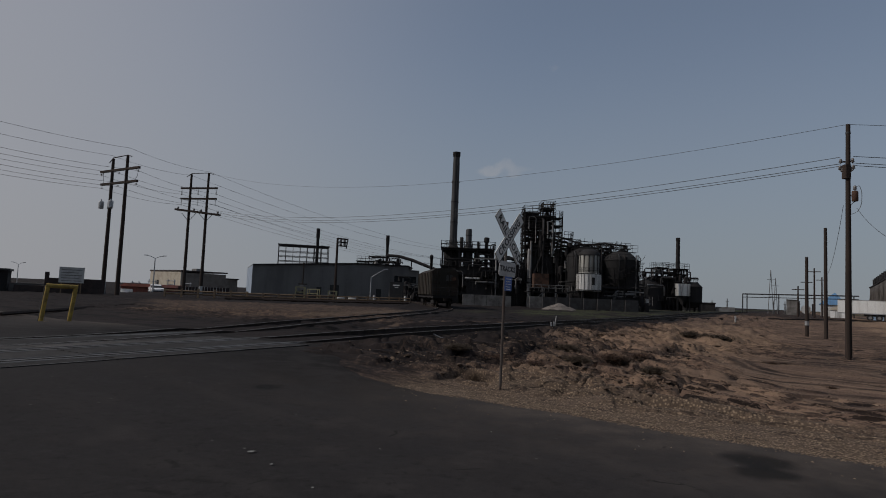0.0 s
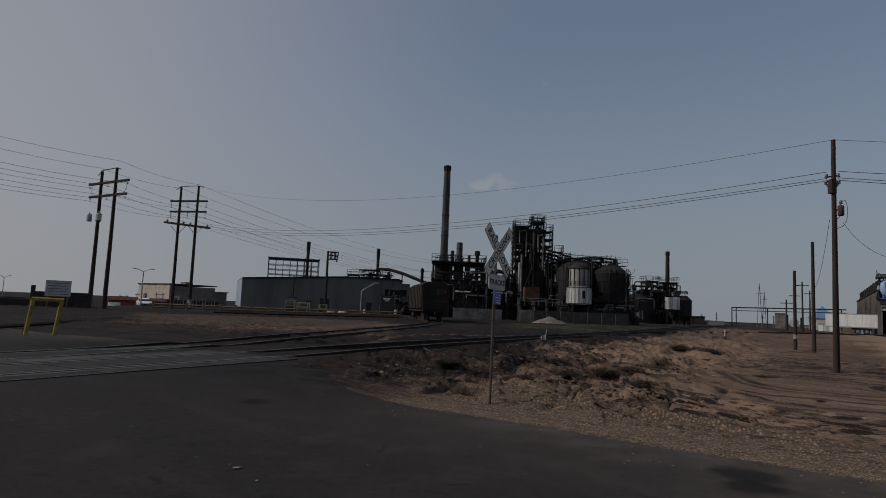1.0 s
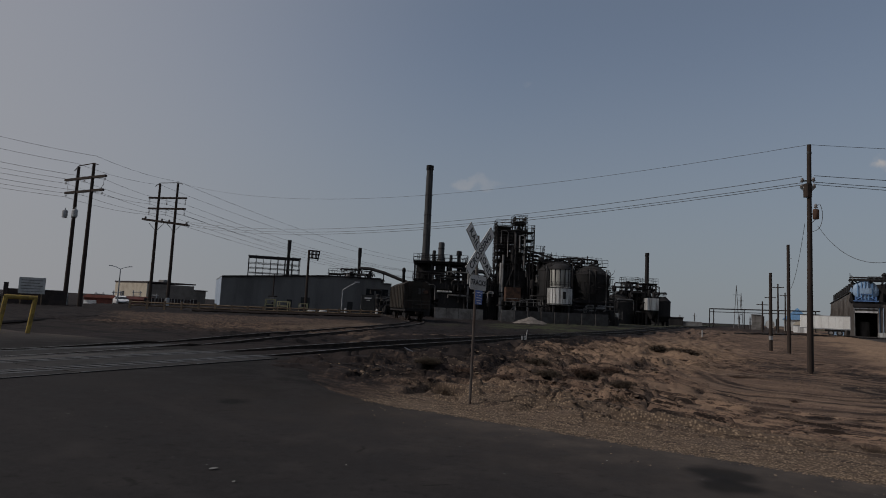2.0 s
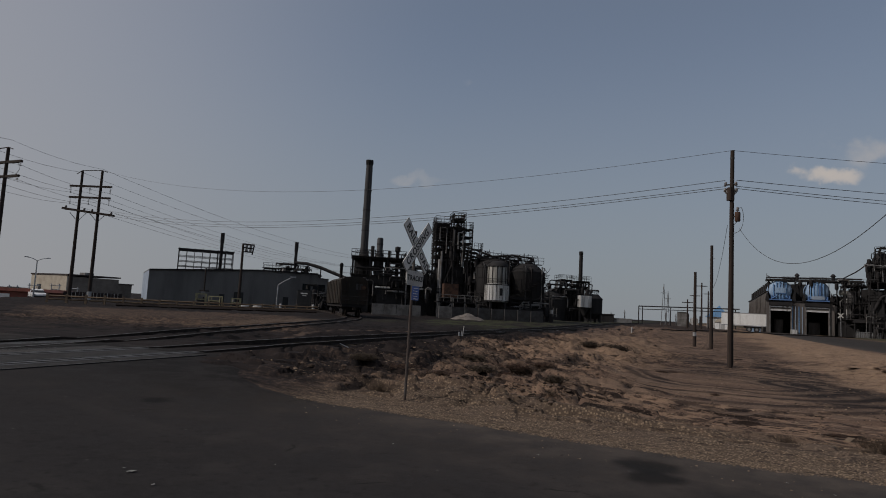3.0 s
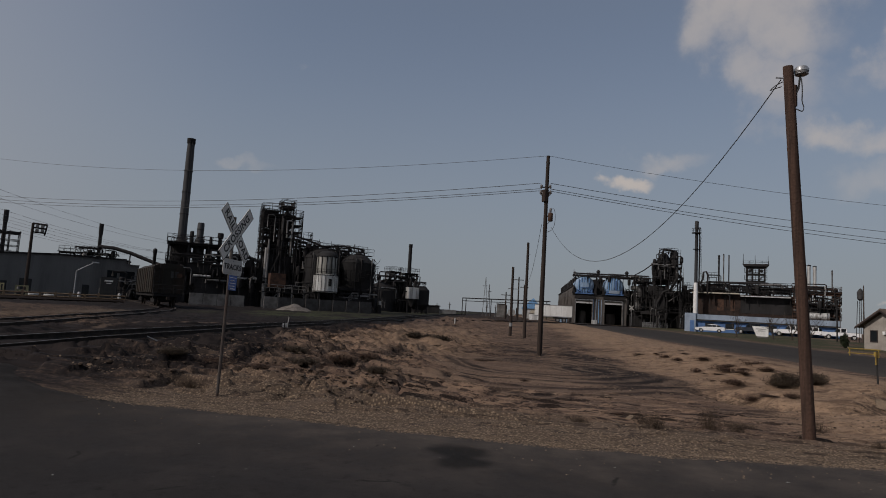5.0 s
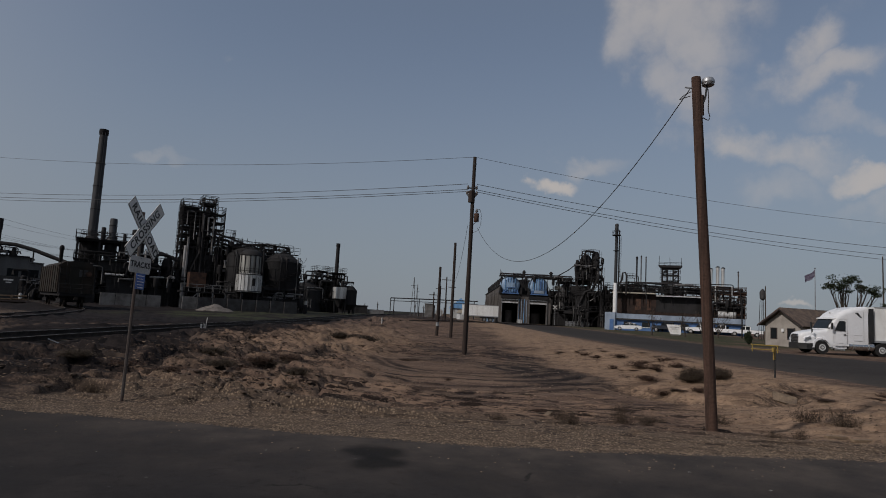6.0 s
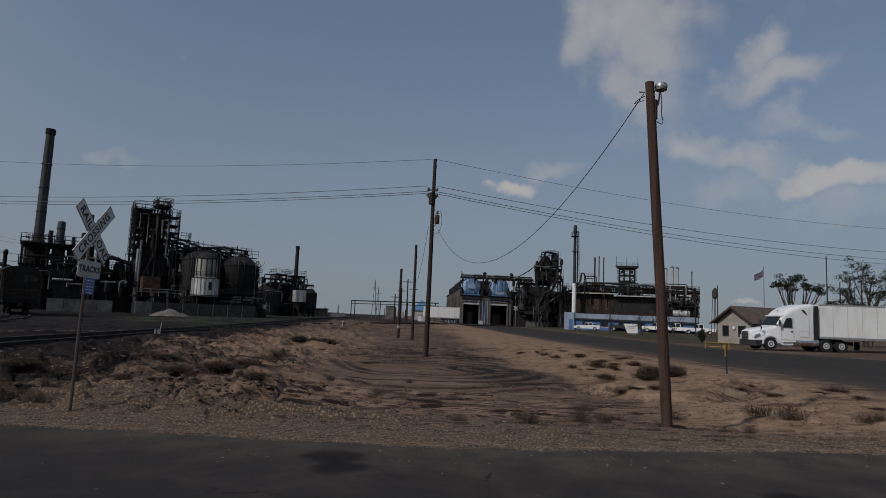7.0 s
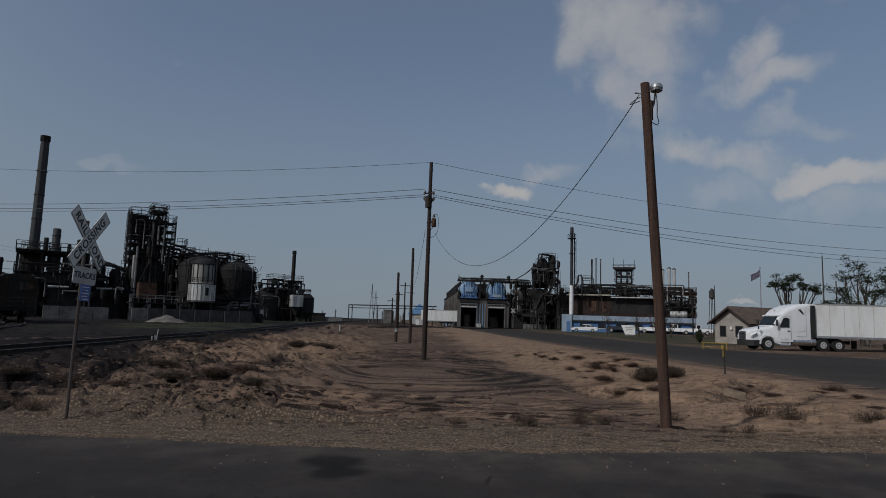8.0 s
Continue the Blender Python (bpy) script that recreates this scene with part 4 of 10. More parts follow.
# the side road beyond the low ground
rows = []
for i in range(330):
    m = -6 + 0.6 * i
    row = []
    j = 0.3 * noise.noise((m * 0.25, 0, 2)) + 0.12 * noise.noise((m * 1.4, 0, 8))
    near = 13.4 + j - 1.5 * smoothstep(15, 2, m)
    far = 26.5 + 8 * smoothstep(46, 30, m)
    for k in range(9):
        n = near + (far - near) * k / 8
        x, y = at(m, n)
        if away(x, y) < 3:
            n = max(n, 20)
        row.append((x, y, height(x, y, False) + 0.03 - (0.045 if k in (0, 8) else 0)))
    rows.append(row)
strip("road_2", rows, "asphalt2", "grey asphalt side road leading to the plant gate", "road", (1.0, 0.25, 0, 0, 0, 0, 0, 0.25, 1.0))


# ---- railway tracks ----
def bend(pts, step=0.6):
    """A smooth line through points, resampled."""
    out = []
    P = [Vector(p) for p in pts]
    P = [P[0] * 2 - P[1]] + P + [P[-1] * 2 - P[-2]]
    for i in range(1, len(P) - 2):
        k = max(2, int((P[i + 1] - P[i]).length / step))
        for j in range(k):
            t = j / k
            out.append(0.5 * ((2 * P[i]) + (P[i + 1] - P[i - 1]) * t + (2 * P[i - 1] - 5 * P[i] + 4 * P[i + 1] - P[i + 2]) * t * t
                              + (3 * P[i] - P[i - 1] - 3 * P[i + 1] + P[i + 2]) * t ** 3))
    out.append(P[-2])
    return out


def bed_level(x, y):
    """The height of the land beside the track at this point."""
    return height(*at(along(x, y), -13.05), False) if -16 < across(x, y) < -10.3 else height(x, y, False)


def track(label, pts, lift, sleepers, in_road):
    line = bend(pts)
    root = thing("railway_track", pose(0, 0, 0), label, "railway track", "railway tracks")
    zs = [bed_level(p.x, p.y) + lift - 0.13 * (1 - smoothstep(10, 18, away(p.x, p.y))) for p in line]
    for s in (-0.7525, 0.7525):
        web, head = Mesh(), Mesh()
        rowsv, rowsh = [], []
        for i, p in enumerate(line):
            w = (line[min(i + 1, len(line) - 1)] - line[max(i - 1, 0)]).normalized()
            nx, ny = w.y, -w.x
            z = zs[i]
            prof = [(-0.07, 0.0), (-0.02, 0.03), (-0.02, 0.12), (-0.036, 0.125), (-0.036, 0.155), (0.036, 0.155), (0.036, 0.125), (0.02, 0.12), (0.02, 0.03), (0.07, 0.0)]
            rowsv.append([(p.x + nx * (s + a), p.y + ny * (s + a), z + b) for a, b in prof])
            rowsh.append([(p.x + nx * (s + a), p.y + ny * (s + a), z + b) for a, b in ((-0.03, 0.156), (0.03, 0.156))])
        for rws, mb in ((rowsv, web), (rowsh, head)):
            n = len(rws[0])
            mb.add([q for r in rws for q in r], [(i * n + j, i * n + n + j, i * n + n + j + 1, i * n + j + 1) for i in range(len(rws) - 1) for j in range(n - 1)])
        r = part("rail", web, "rail", root)
        part("rail_head", head, "railtop", r, "worn steel running surface", smooth=0)
    if sleepers:
        sm = Mesh().slab(-1.27, -0.11, -0.16, 1.27, 0.11, 0.0, 0.02)
        me = None
        for i in range(0, len(line) - 1):
            p = line[i]
            if i > 260 or away(p.x, p.y) < 13.4:
                continue
            w = line[i + 1] - p
            a = math.degrees(math.atan2(w.y, w.x)) - 90 + random.uniform(-2, 2)
            if me is None:
                ob = part("sleeper", sm, "sleeper", root)
                me = ob.data
            else:
                ob = new("sleeper", me)
                ob.parent = root
            ob.matrix_local = pose(p.x + random.uniform(-0.05, 0.05), p.y, zs[i] - 0.004 + random.uniform(-0.02, 0.0), 0, 0, a)
    return root


TRACK_A = [(*at(m, -11.75), 0) for m in (-30, 0, 10, 20, 30, 40, 60, 90, 130, 200)]
TRACK_B = [(*at(-30, -14.4), 0), (*at(0, -14.4), 0), (*at(8, -14.5), 0), (-7.3, 19.8, 0), (-5.2, 27.5, 0), (-3.2, 38, 0), (-1.1, 50, 0), (0.0, 60, 0), (-0.05, 67, 0), (-1.9, 79, 0), (-4.6, 91, 0), (-8.5, 103, 0)]
SPUR = [(*at(38, -11.6), 0), (15.6, 49.2, 0), (23.2, 59.2, 0), (33.5, 70, 0), (46.1, 80.2, 0), (59.5, 88.6, 0), (72, 94, 0), (92, 103, 0)]
track("steel main track with oily sleepers crossing the road", TRACK_A, 0.015, True, True)
track("steel side track running to the parked rail car", TRACK_B, 0.0, True, True)
track("steel spur track curving over the sand to the tank hall", SPUR, -0.01, True, False)

# level crossing: concrete panels between and beside the rails
crossing = thing("level_crossing", pose(0, 0, 0), "worn concrete and timber panels between the rails in the road", "level crossing", kind="structure")
for n0, wide in ((-13.09, 0.66), (-11.75, 1.04), (-10.5, 0.5), (-14.43, 1.04), (-15.7, 0.55)):
    for k in range(7):
        m0 = -3.0 + k * 2.44
        if away(*at(m0 + 1.2, n0)) > 9.6:
            continue
        mb = Mesh().slab(-wide / 2, 0.012, -0.09, wide / 2, 2.428, 0.0, 0.015)
        ob = part("crossing_panel", mb, "palepanel" if n0 == -13.09 else "panel", crossing)
        part("edge_angle", Mesh().box(-wide / 2 - 0.006, 0.02, 0.001, -wide / 2 + 0.012, 2.42, 0.006), "steel", ob, "worn grey steel edge", smooth=0)
        part("edge_angle", Mesh().box(wide / 2 - 0.012, 0.02, 0.001, wide / 2 + 0.006, 2.42, 0.006), "steel", ob, "worn grey steel edge", smooth=0)
        x, y = at(m0, n0)
        ob.matrix_local = pose(x, y, 0.034 + random.uniform(-0.006, 0.006) + max(0, height(*at(m0 + 1.2, n0), False)), 0, 0, -math.degrees(math.atan2(DX, DY)))


# flangeways along the rails in the road, with their shadow, as flat black strips
for n0 in (-11.75, -14.43):
    for s in (-0.7525, 0.7525):
        for side in (-1, 1):
            rows = []
            for k in range(40):
                m0 = -9.0 + 0.6 * k
                q0, q1 = s + side * 0.037, s + side * 0.225
                pts = [at(m0, n0 + q) for q in (q0, q1)]
                if away(*pts[0]) > 10.6:
                    break
                z = max(0, height(*at(m0, n0), False)) + 0.031
                rows.append([(x, y, z) for x, y in pts])
            fw = Mesh().add([p for r in rows for p in r], [(2 * i, 2 * i + 1, 2 * i + 3, 2 * i + 2) for i in range(len(rows) - 1)])
            part("flangeway_shade", fw, "black", crossing, "flat black strip for the groove and its shadow beside the rail", smooth=0)


# ---- poles, wires ----
def wood_pole(mb, x, y, z0, z1, r0, r1, lean=(0, 0)):
    k = 8
    pts = [(x + lean[0] * i / k + 0.006 * math.sin(i * 1.1 + z1), y + lean[1] * i / k + 0.006 * math.cos(i * 0.9 + z1), z0 + (z1 - z0) * i / k) for i in range(k + 1)]
    mb.taper(pts, [r0 + (r1 - r0) * i / k for i in range(k + 1)], 14)
    return mb


def insulator(x, y, z, up=1):
    return Mesh().turned(x, y, [(0.02, z), (0.02, z + 0.05), (0.07, z + 0.06), (0.08, z + 0.1), (0.04, z + 0.12), (0.065, z + 0.14), (0.06, z + 0.2), (0.02, z + 0.24)], 10)


def hang(p, q, sag, n=24):
    p, q = Vector(p), Vector(q)
    return [p.lerp(q, i / n) - Vector((0, 0, 4 * sag * (i / n) * (1 - i / n))) for i in range(n + 1)]


def cable(p, q, sag, r=0.013, label="thin dark overhead power line", group="overhead wires", n=28):
    ob = part("overhead_cable", Mesh().tube(hang(p, q, sag, n), r, 5), "wire")
    return tagged(ob, label, "cable", group)


# the lamp pole on the gravel
lp = thing("street_lamp", pose(9.50, 6.77, -0.12), "tall brown wooden pole with a round dusk lamp at its top", "street lamp")
part("pole", wood_pole(Mesh(), 0, 0, -0.1, 6.12, 0.094, 0.079, (-0.20, 0.24)), "pole", lp, "weathered brown timber")
part("lamp_arm", Mesh().tube(bend([(-0.15, 0.15, 5.62), (-0.10, 0.13, 5.72), (-0.06, 0.13, 5.9), (-0.03, 0.13, 5.98)], 0.05), 0.018), "black", lp, "short dark arm")
part("arm_plate", Mesh().slab(-0.17, 0.13, 5.42, -0.11, 0.19, 5.78, 0.01), "rust", lp)
head = part("lamp_head", Mesh().turned(-0.02, 0.13, [(0.03, 6.13), (0.09, 6.11), (0.112, 6.07), (0.112, 6.03)], 18), "galv", lp, "grey metal lamp housing")
part("lens", Mesh().turned(-0.02, 0.13, [(0.03, 5.96), (0.08, 5.97), (0.104, 6.0), (0.108, 6.028)], 18), "insul", head, "frosted ribbed lens")
for z in (5.985, 6.01):
    part("lens_rib", Mesh().ring(-0.02, 0.13, z, 0.098, 0.008, 0.008, 18), "galv", head)
part("conduit", Mesh().tube(bend([(-0.06, 0.1, 5.9), (-0.055, 0.09, 5.7), (-0.06, 0.09, 5.5), (-0.045, 0.07, 5.4), (-0.06, 0.09, 5.33), (-0.12, 0.15, 5.38)], 0.05), 0.009), "black", lp)
part("wire_bracket", Mesh().rod((-0.24, 0.27, 5.92), (-0.34, 0.36, 5.94), 0.014), "galv", lp)
part("wire_loop", Mesh().tube(bend([(-0.26, 0.29, 5.86), (-0.34, 0.37, 5.80), (-0.40, 0.42, 5.72), (-0.36, 0.38, 5.74), (-0.27, 0.3, 5.78)], 0.05), 0.008), "black", lp)

# the main pole with its transformer gear
up = thing("utility_pole", pose(17.16, 26.25, -0.40), "tall dark wooden utility pole carrying power lines", "utility pole", "utility poles")
part("pole", wood_pole(Mesh(), 0, 0, -0.1, 10.14, 0.118, 0.088, (0.06, -0.02)), "darkpole", up)
for z, s in ((8.50, 0.22), (8.21, 0.24), (8.12, 0.16)):
    b = part("bracket", Mesh().bar((-s * 0.84, s * 0.53, z), (s * 0.84, -s * 0.53, z), 0.05), "darkpole", up)
    for k in (-1, 1):
        part("insulator", insulator(k * s * 0.84, -k * s * 0.53, z - 0.1), "insul", b)
part("top_clamp", Mesh().ring(0.06, -0.02, 9.72, 0.088, 0.08, 0.012), "black", up)
part("gear_plate", Mesh().slab(-0.16, -0.15, 7.75, 0.12, 0.14, 8.35, 0.05), "darkpole", up)
tr = part("transformer", Mesh().turned(0.24, -0.16, [(0.10, 6.75), (0.125, 6.78), (0.125, 7.15), (0.10, 7.2)], 14), "rust", up, "small brown cut-out can")
part("bushing", insulator(0.24, -0.16, 7.2), "insul", tr)
part("hanger", Mesh().bar((0.0, 0.0, 7.0), (0.2, -0.14, 7.0), 0.05), "galv", up)
part("riser", Mesh().tube([(0.11, -0.07, 0.1), (0.105, -0.07, 4), (0.11, -0.07, 6.6), (0.26, -0.2, 6.8)], 0.018), "black", up)
part("drop_loop", Mesh().tube(bend([(0.24, -0.16, 7.3), (0.36, -0.24, 7.42), (0.44, -0.29, 7.1), (0.42, -0.28, 6.6), (0.3, -0.2, 6.3), (0.12, -0.08, 6.2)], 0.1), 0.012), "wire", up)

for x, y, zb, zt, lab in ((26.1, 42.15, -0.12, 7.35, "tall slim dark wooden pole on the sand"), (26.22, 44.55, -0.25, 5.50, "short dark wooden pole with a pale marker band")):
    p = thing("utility_pole", pose(x, y, zb - 0.15), lab, "utility pole", "utility poles")
    part("pole", wood_pole(Mesh(), 0, 0, 0, zt - zb + 0.15, 0.13, 0.10), "darkpole", p)
    if zt < 6:
        part("marker_band", Mesh().ring(0, 0, 0.95, 0.126, 0.3, 0.008), "galv", p, "pale wrapped band")
    else:
        part("guy_hook", Mesh().rod((0, 0, 6.6), (0.2, -0.12, 6.66), 0.015), "galv", p)
for x, y, h in ((62, 103, 8.6), (61, 106, 5.6), (66, 112, 7.2), (72.5, 118, 8)):
    p = thing("utility_pole", pose(x, y, 0.2), "thin far wooden pole beside the spur track", "utility pole", "utility poles")
    part("pole", wood_pole(Mesh(), 0, 0, 0, h, 0.16, 0.11), "darkpole", p)
    part("crossarm", Mesh().bar((-0.8, 0.5, h - 0.6), (0.8, -0.5, h - 0.6), 0.1), "darkpole", p)


def h_frame(x, y, rz, gap, hgt, arms, deck, label):
    """Two tall poles joined by cross-arms with hanging insulators."""
    f = thing("power_line_structure", pose(x, y, -0.1, 0, 0, rz), label, "utility pole", "twin-pole power line structures")
    for s in (-1, 1):
        part("pole", wood_pole(Mesh(), s * gap / 2, 0, 0, hgt + 0.05 * s, 0.24, 0.15), "darkpole", f)
        if (s > 0) == bool(deck):
            part("pole_guard", Mesh().ring(s * gap / 2, 0, 0.1, 0.235, 1.5, 0.02), "galv", f, "pale metal sleeve at the pole foot")
    part("top_tie", Mesh().tube([(-gap / 2 - 0.75, 0, hgt - 0.45), (-gap / 2, 0, hgt + 0.05), (gap / 2, 0, hgt + 0.12), (gap / 2 + 0.75, 0, hgt - 0.1)], 0.05), "darkpole", f)
    for z, w in arms:
        a = part("crossarm", Mesh().box(-w, -0.12, z - 0.12, w, 0.12, z + 0.12), "darkpole", f)
        for px in (-w + 0.15, -0.1, w - 0.15):
            m = Mesh()
            for k in range(5) if deck else range(3, 6):
                m.turned(px, 0, [(0.03, z - 0.95 + 0.16 * k), (0.11, z - 0.92 + 0.16 * k), (0.03, z - 0.86 + 0.16 * k)], 10)
            part("insulator", m, "insul", a)
    if deck:
        z, w = deck
        a = part("crossarm", Mesh().box(-w, -0.35, z - 0.13, w, -0.05, z + 0.13).box(-w, 0.05, z - 0.13, w, 0.35, z + 0.13), "darkpole", f)
        a.matrix_local = pose(0, 0, z, 0, 6, 0) @ pose(0, 0, -z)
        for s in (-1, 1):
            for k in (-1, 1):
                part("brace", Mesh().bar((s * gap / 2 + k * 1.15, 0, z - 0.15), (s * gap / 2, 0, z - 1.3), 0.07), "galv", f)
        for px in (-w + 0.3, -0.6, 0.5, w - 0.3):
            part("switch_gear", Mesh().turned(px, 0, [(0.12, z + 0.13), (0.14, z + 0.3), (0.08, z + 0.45)], 8), "insul", a)
    return f


TURN_A, TURN_B = -13, -32      # degrees: how the two structures stand across their line
h_frame(-35.1, 85.45, TURN_A, 2.75, 17.4, ((15.35, 2.9), (13.85, 2.85)), (11.95, 3.5), "tall twin-pole dark timber power line structure with cross-arms")
hB = h_frame(-36.2, 66.5, TURN_B, 2.8, 15.4, ((14.0, 3.75), (12.55, 3.5)), None, "twin-pole dark timber power line structure with pole transformers")
for k, (dx, dz) in enumerate(((-2.55, 0.0), (-1.75, -0.05), (-0.65, 0.0))):
    part("transformer", Mesh().turned(dx - 0.05, -0.3 if k != 1 else 0.25, [(0.22, 9.75), (0.27, 9.8), (0.27, 10.5), (0.2, 10.58), (0.06, 10.62), (0.05, 10.8)], 14), "galv", hB, "pale grey transformer can")
part("jumper", Mesh().tube([(-3.2, 0, 13.9), (-3.35, 0.1, 13.2), (-3.05, 0, 12.7)], 0.025), "wire", hB)
part("jumper", Mesh().tube([(3.2, 0, 13.9), (3.35, 0.1, 13.2), (3.05, 0, 12.7)], 0.025), "wire", hB)

# wires: three power lines and an earth wire over the main pole, one slack line to the lamp pole
top = Vector((17.22, 26.23, 9.74))
cable(top, (-33.75, 85.2, 17.45), 2.4, 0.010, "thin earth wire along the pole tops")
cable(top, (66, 15.5, 10.4), 1.0, 0.010, "thin earth wire along the pole tops")
for z, o, za, zb in ((8.31, 0.24, 12.4, 8.45), (8.02, 0.24, 12.1, 7.8), (7.92, 0.2, 11.8, 7.35)):
    cable((17.16 - o * 0.84, 26.25 + o * 0.53, z), (-32.2, 84.9, za - 0.3), 1.7, 0.014)
    cable((17.16 + o * 0.84, 26.25 - o * 0.53, z), (66, 15.5, zb), 0.9, 0.014)
cable((9.22, 7.08, 5.78), (17.45, 26.05, 6.05), 2.35, 0.009, "slack cable drooping between two wooden poles")
cable((17.1, 26.4, 6.2), (26.2, 42.1, 4.2), 0.5, 0.010, "slack guy cable between two wooden poles")
for z, w in ((15.0, 2.3), (15.0, -0.1), (15.0, -2.3), (13.5, 2.25), (13.5, -0.1), (13.5, -2.25), (17.6, 1.15), (17.1, -1.15)):
    ca, sa2 = 1.2 * math.cos(radians(TURN_A)), 1.2 * math.sin(radians(TURN_A))
    pa = (-35.1 + ca * w, 85.45 + sa2 * w, z - 0.6 if z < 16 else z)
    cb, sb = 1.55 * math.cos(radians(TURN_B)), 1.55 * math.sin(radians(TURN_B))
    pb = (-36.2 + cb * w, 66.5 + sb * w, z - 1.45)
    cable(pb, pa, 0.35, 0.016)
    cable(pb, (-52 + w, 34 + 0.4 * w, z - 0.2), 1.1, 0.016)
    cable(pa, (8 + w, 168 + w, 11.5 + (z - 15)), 2.2, 0.018)


# ---- things by the road ----
def lettering(text, size, parent, m, material):
    """Flat letters of the built-in font, turned into a mesh."""
    cu = bpy.data.curves.new("letters", "FONT")
    cu.body, cu.size, cu.align_x, cu.align_y, cu.extrude = text, size, "CENTER", "CENTER", 0.002
    cu.space_character, cu.offset = 1.14, 0.0045
    tmp = new("letters", cu)
    bpy.context.view_layer.update()
    me = bpy.data.meshes.new_from_object(tmp.evaluated_get(bpy.context.evaluated_depsgraph_get()))
    bpy.data.objects.remove(tmp)
    me.materials.clear()
    me.materials.append(M[material])
    ob = new("letters", me)
    ob.parent = parent
    ob.matrix_local = m
    return ob


def crossbuck():
    s = thing("crossing_sign", pose(1.046, 10.71, 0.1, 0, 0, 53.1) @ Matrix.Scale(0.91, 4), "white crossed railroad boards on a thin rusting post in gravel", "traffic sign")
    part("post", Mesh().tube([(-0.04, 0.03, -0.32), (-0.01, 0.03, 1.3), (0.02, 0.03, 3.1)], 0.027, 8), "postpaint", s, "grey post, rusty brown at the foot")
    for a, words, off in ((45, (("RAIL", -0.32), ("ROAD", 0.33)), 0.0), (-45, (("CROSSING", 0.0),), -0.02)):
        b = part("board", Mesh().slab(-0.61, -0.006, -0.115, 0.61, 0.006, 0.115, 0.004), "buckwhite", s, "white board with black capital letters", smooth=0)
        b.matrix_local = pose(0.01, off - 0.02, 2.80, 0, a, 0)
        part("edge_trim", Mesh().box(-0.61, -0.0085, 0.105, 0.61, -0.0065, 0.115).box(-0.61, -0.0085, -0.115, 0.61, -0.0065, -0.105)
             .box(-0.61, -0.0085, -0.115, -0.60, -0.0065, 0.115).box(0.60, -0.0085, -0.115, 0.61, -0.0065, 0.115), "black", b, smooth=0)
        for w, cx in words:
            lettering(w, 0.185, b, Matrix.Translation((cx, -0.008, 0)) @ pose(0, 0, 0, 90, 0, 0), "black")
    t = part("number_plate", Mesh().side([(-0.27, -0.14), (0.27, -0.14), (0.3, -0.11), (0.3, 0.11), (0.27, 0.14), (-0.27, 0.14), (-0.3, 0.11), (-0.3, -0.11)], -0.006, 0.006), "oldsign", s, "dull white plate with faded TRACKS lettering", smooth=0)
    t.matrix_local = pose(0.0, -0.02, 2.19, 0, 2, 0)
    lettering("TRACKS", 0.135, t, Matrix.Translation((0.0, -0.008, 0)) @ pose(0, 0, 0, 90, 0, 0), "darksteel")
    e = part("notice_plate", Mesh().slab(-0.125, -0.005, -0.14, 0.125, 0.005, 0.14, 0.004), "signblue", s, "small blue notice plate with white bars", smooth=0)
    e.matrix_local = pose(0.05, -0.02, 1.92, 0, 2, 0)
    for k in range(4):
        part("text_bar", Mesh().box(-0.095, -0.0075, 0.08 - 0.05 * k, 0.095 - 0.03 * (k % 2), -0.0055, 0.09 - 0.05 * k), "signwhite", e, smooth=0)
    part("text_bar", Mesh().box(-0.07, -0.0075, -0.12, 0.08, -0.0055, -0.105), "signwhite", e, smooth=0)
    for z in (2.3, 2.18, 2.7, 2.9, 1.95):
        part("bolt", Mesh().rod((0.0, -0.05, z), (0.0, 0.05, z), 0.012), "galv", s)


crossbuck()


def yellow_frame(x, y, rz, w, h):
    f = thing("yellow_barrier", pose(x, y, height(x, y) - 0.05, 0, 0, rz), "yellow painted steel tube barrier standing in the dirt", "barrier")
    for s in (-1, 1):
        part("leg", Mesh().tube([(s * w / 2, 0, 0), (s * w / 2 + 0.14, 0, h)], 0.075, 12), "yellow", f)
    part("top_rail", Mesh().rod((-w / 2 + 0.08, 0, h), (w / 2 + 0.2, 0, h - 0.02), 0.08, n=12), "yellow", f)
    part("foot_plate", Mesh().box(-w / 2 - 0.05, -0.03, 0.03, w / 2 + 0.12, 0.03, 0.07), "yellow", f)
    part("back_leg", Mesh().tube([(-w / 2 - 0.08, 0.12, 0), (-w / 2 + 0.06, 0.1, h)], 0.035, 8), "black", f)


yellow_frame(-14.2, 22.6, 30, 0.88, 1.36)


def switch_stand(x, y, label):
    s = thing("switch_stand", pose(x, y, height(x, y), 0, 0, 20), label, "railway switch")
    part("base", Mesh().slab(-0.3, -0.25, -0.05, 0.3, 0.25, 0.14), "rail", s)
    part("target", Mesh().slab(0.02, -0.03, 0.1, 0.10, 0.0, 0.36, 0.01), "oldsign", s, "white painted target")
    part("lever", Mesh().tube([(0.14, 0, 0.1), (0.16, 0, 0.4), (0.2, 0, 0.66)], 0.018), "oldsign", s, "white painted lever")
    part("counterweight", Mesh().slab(-0.12, -0.04, 0.1, -0.05, 0.04, 0.34, 0.02), "galv", s)


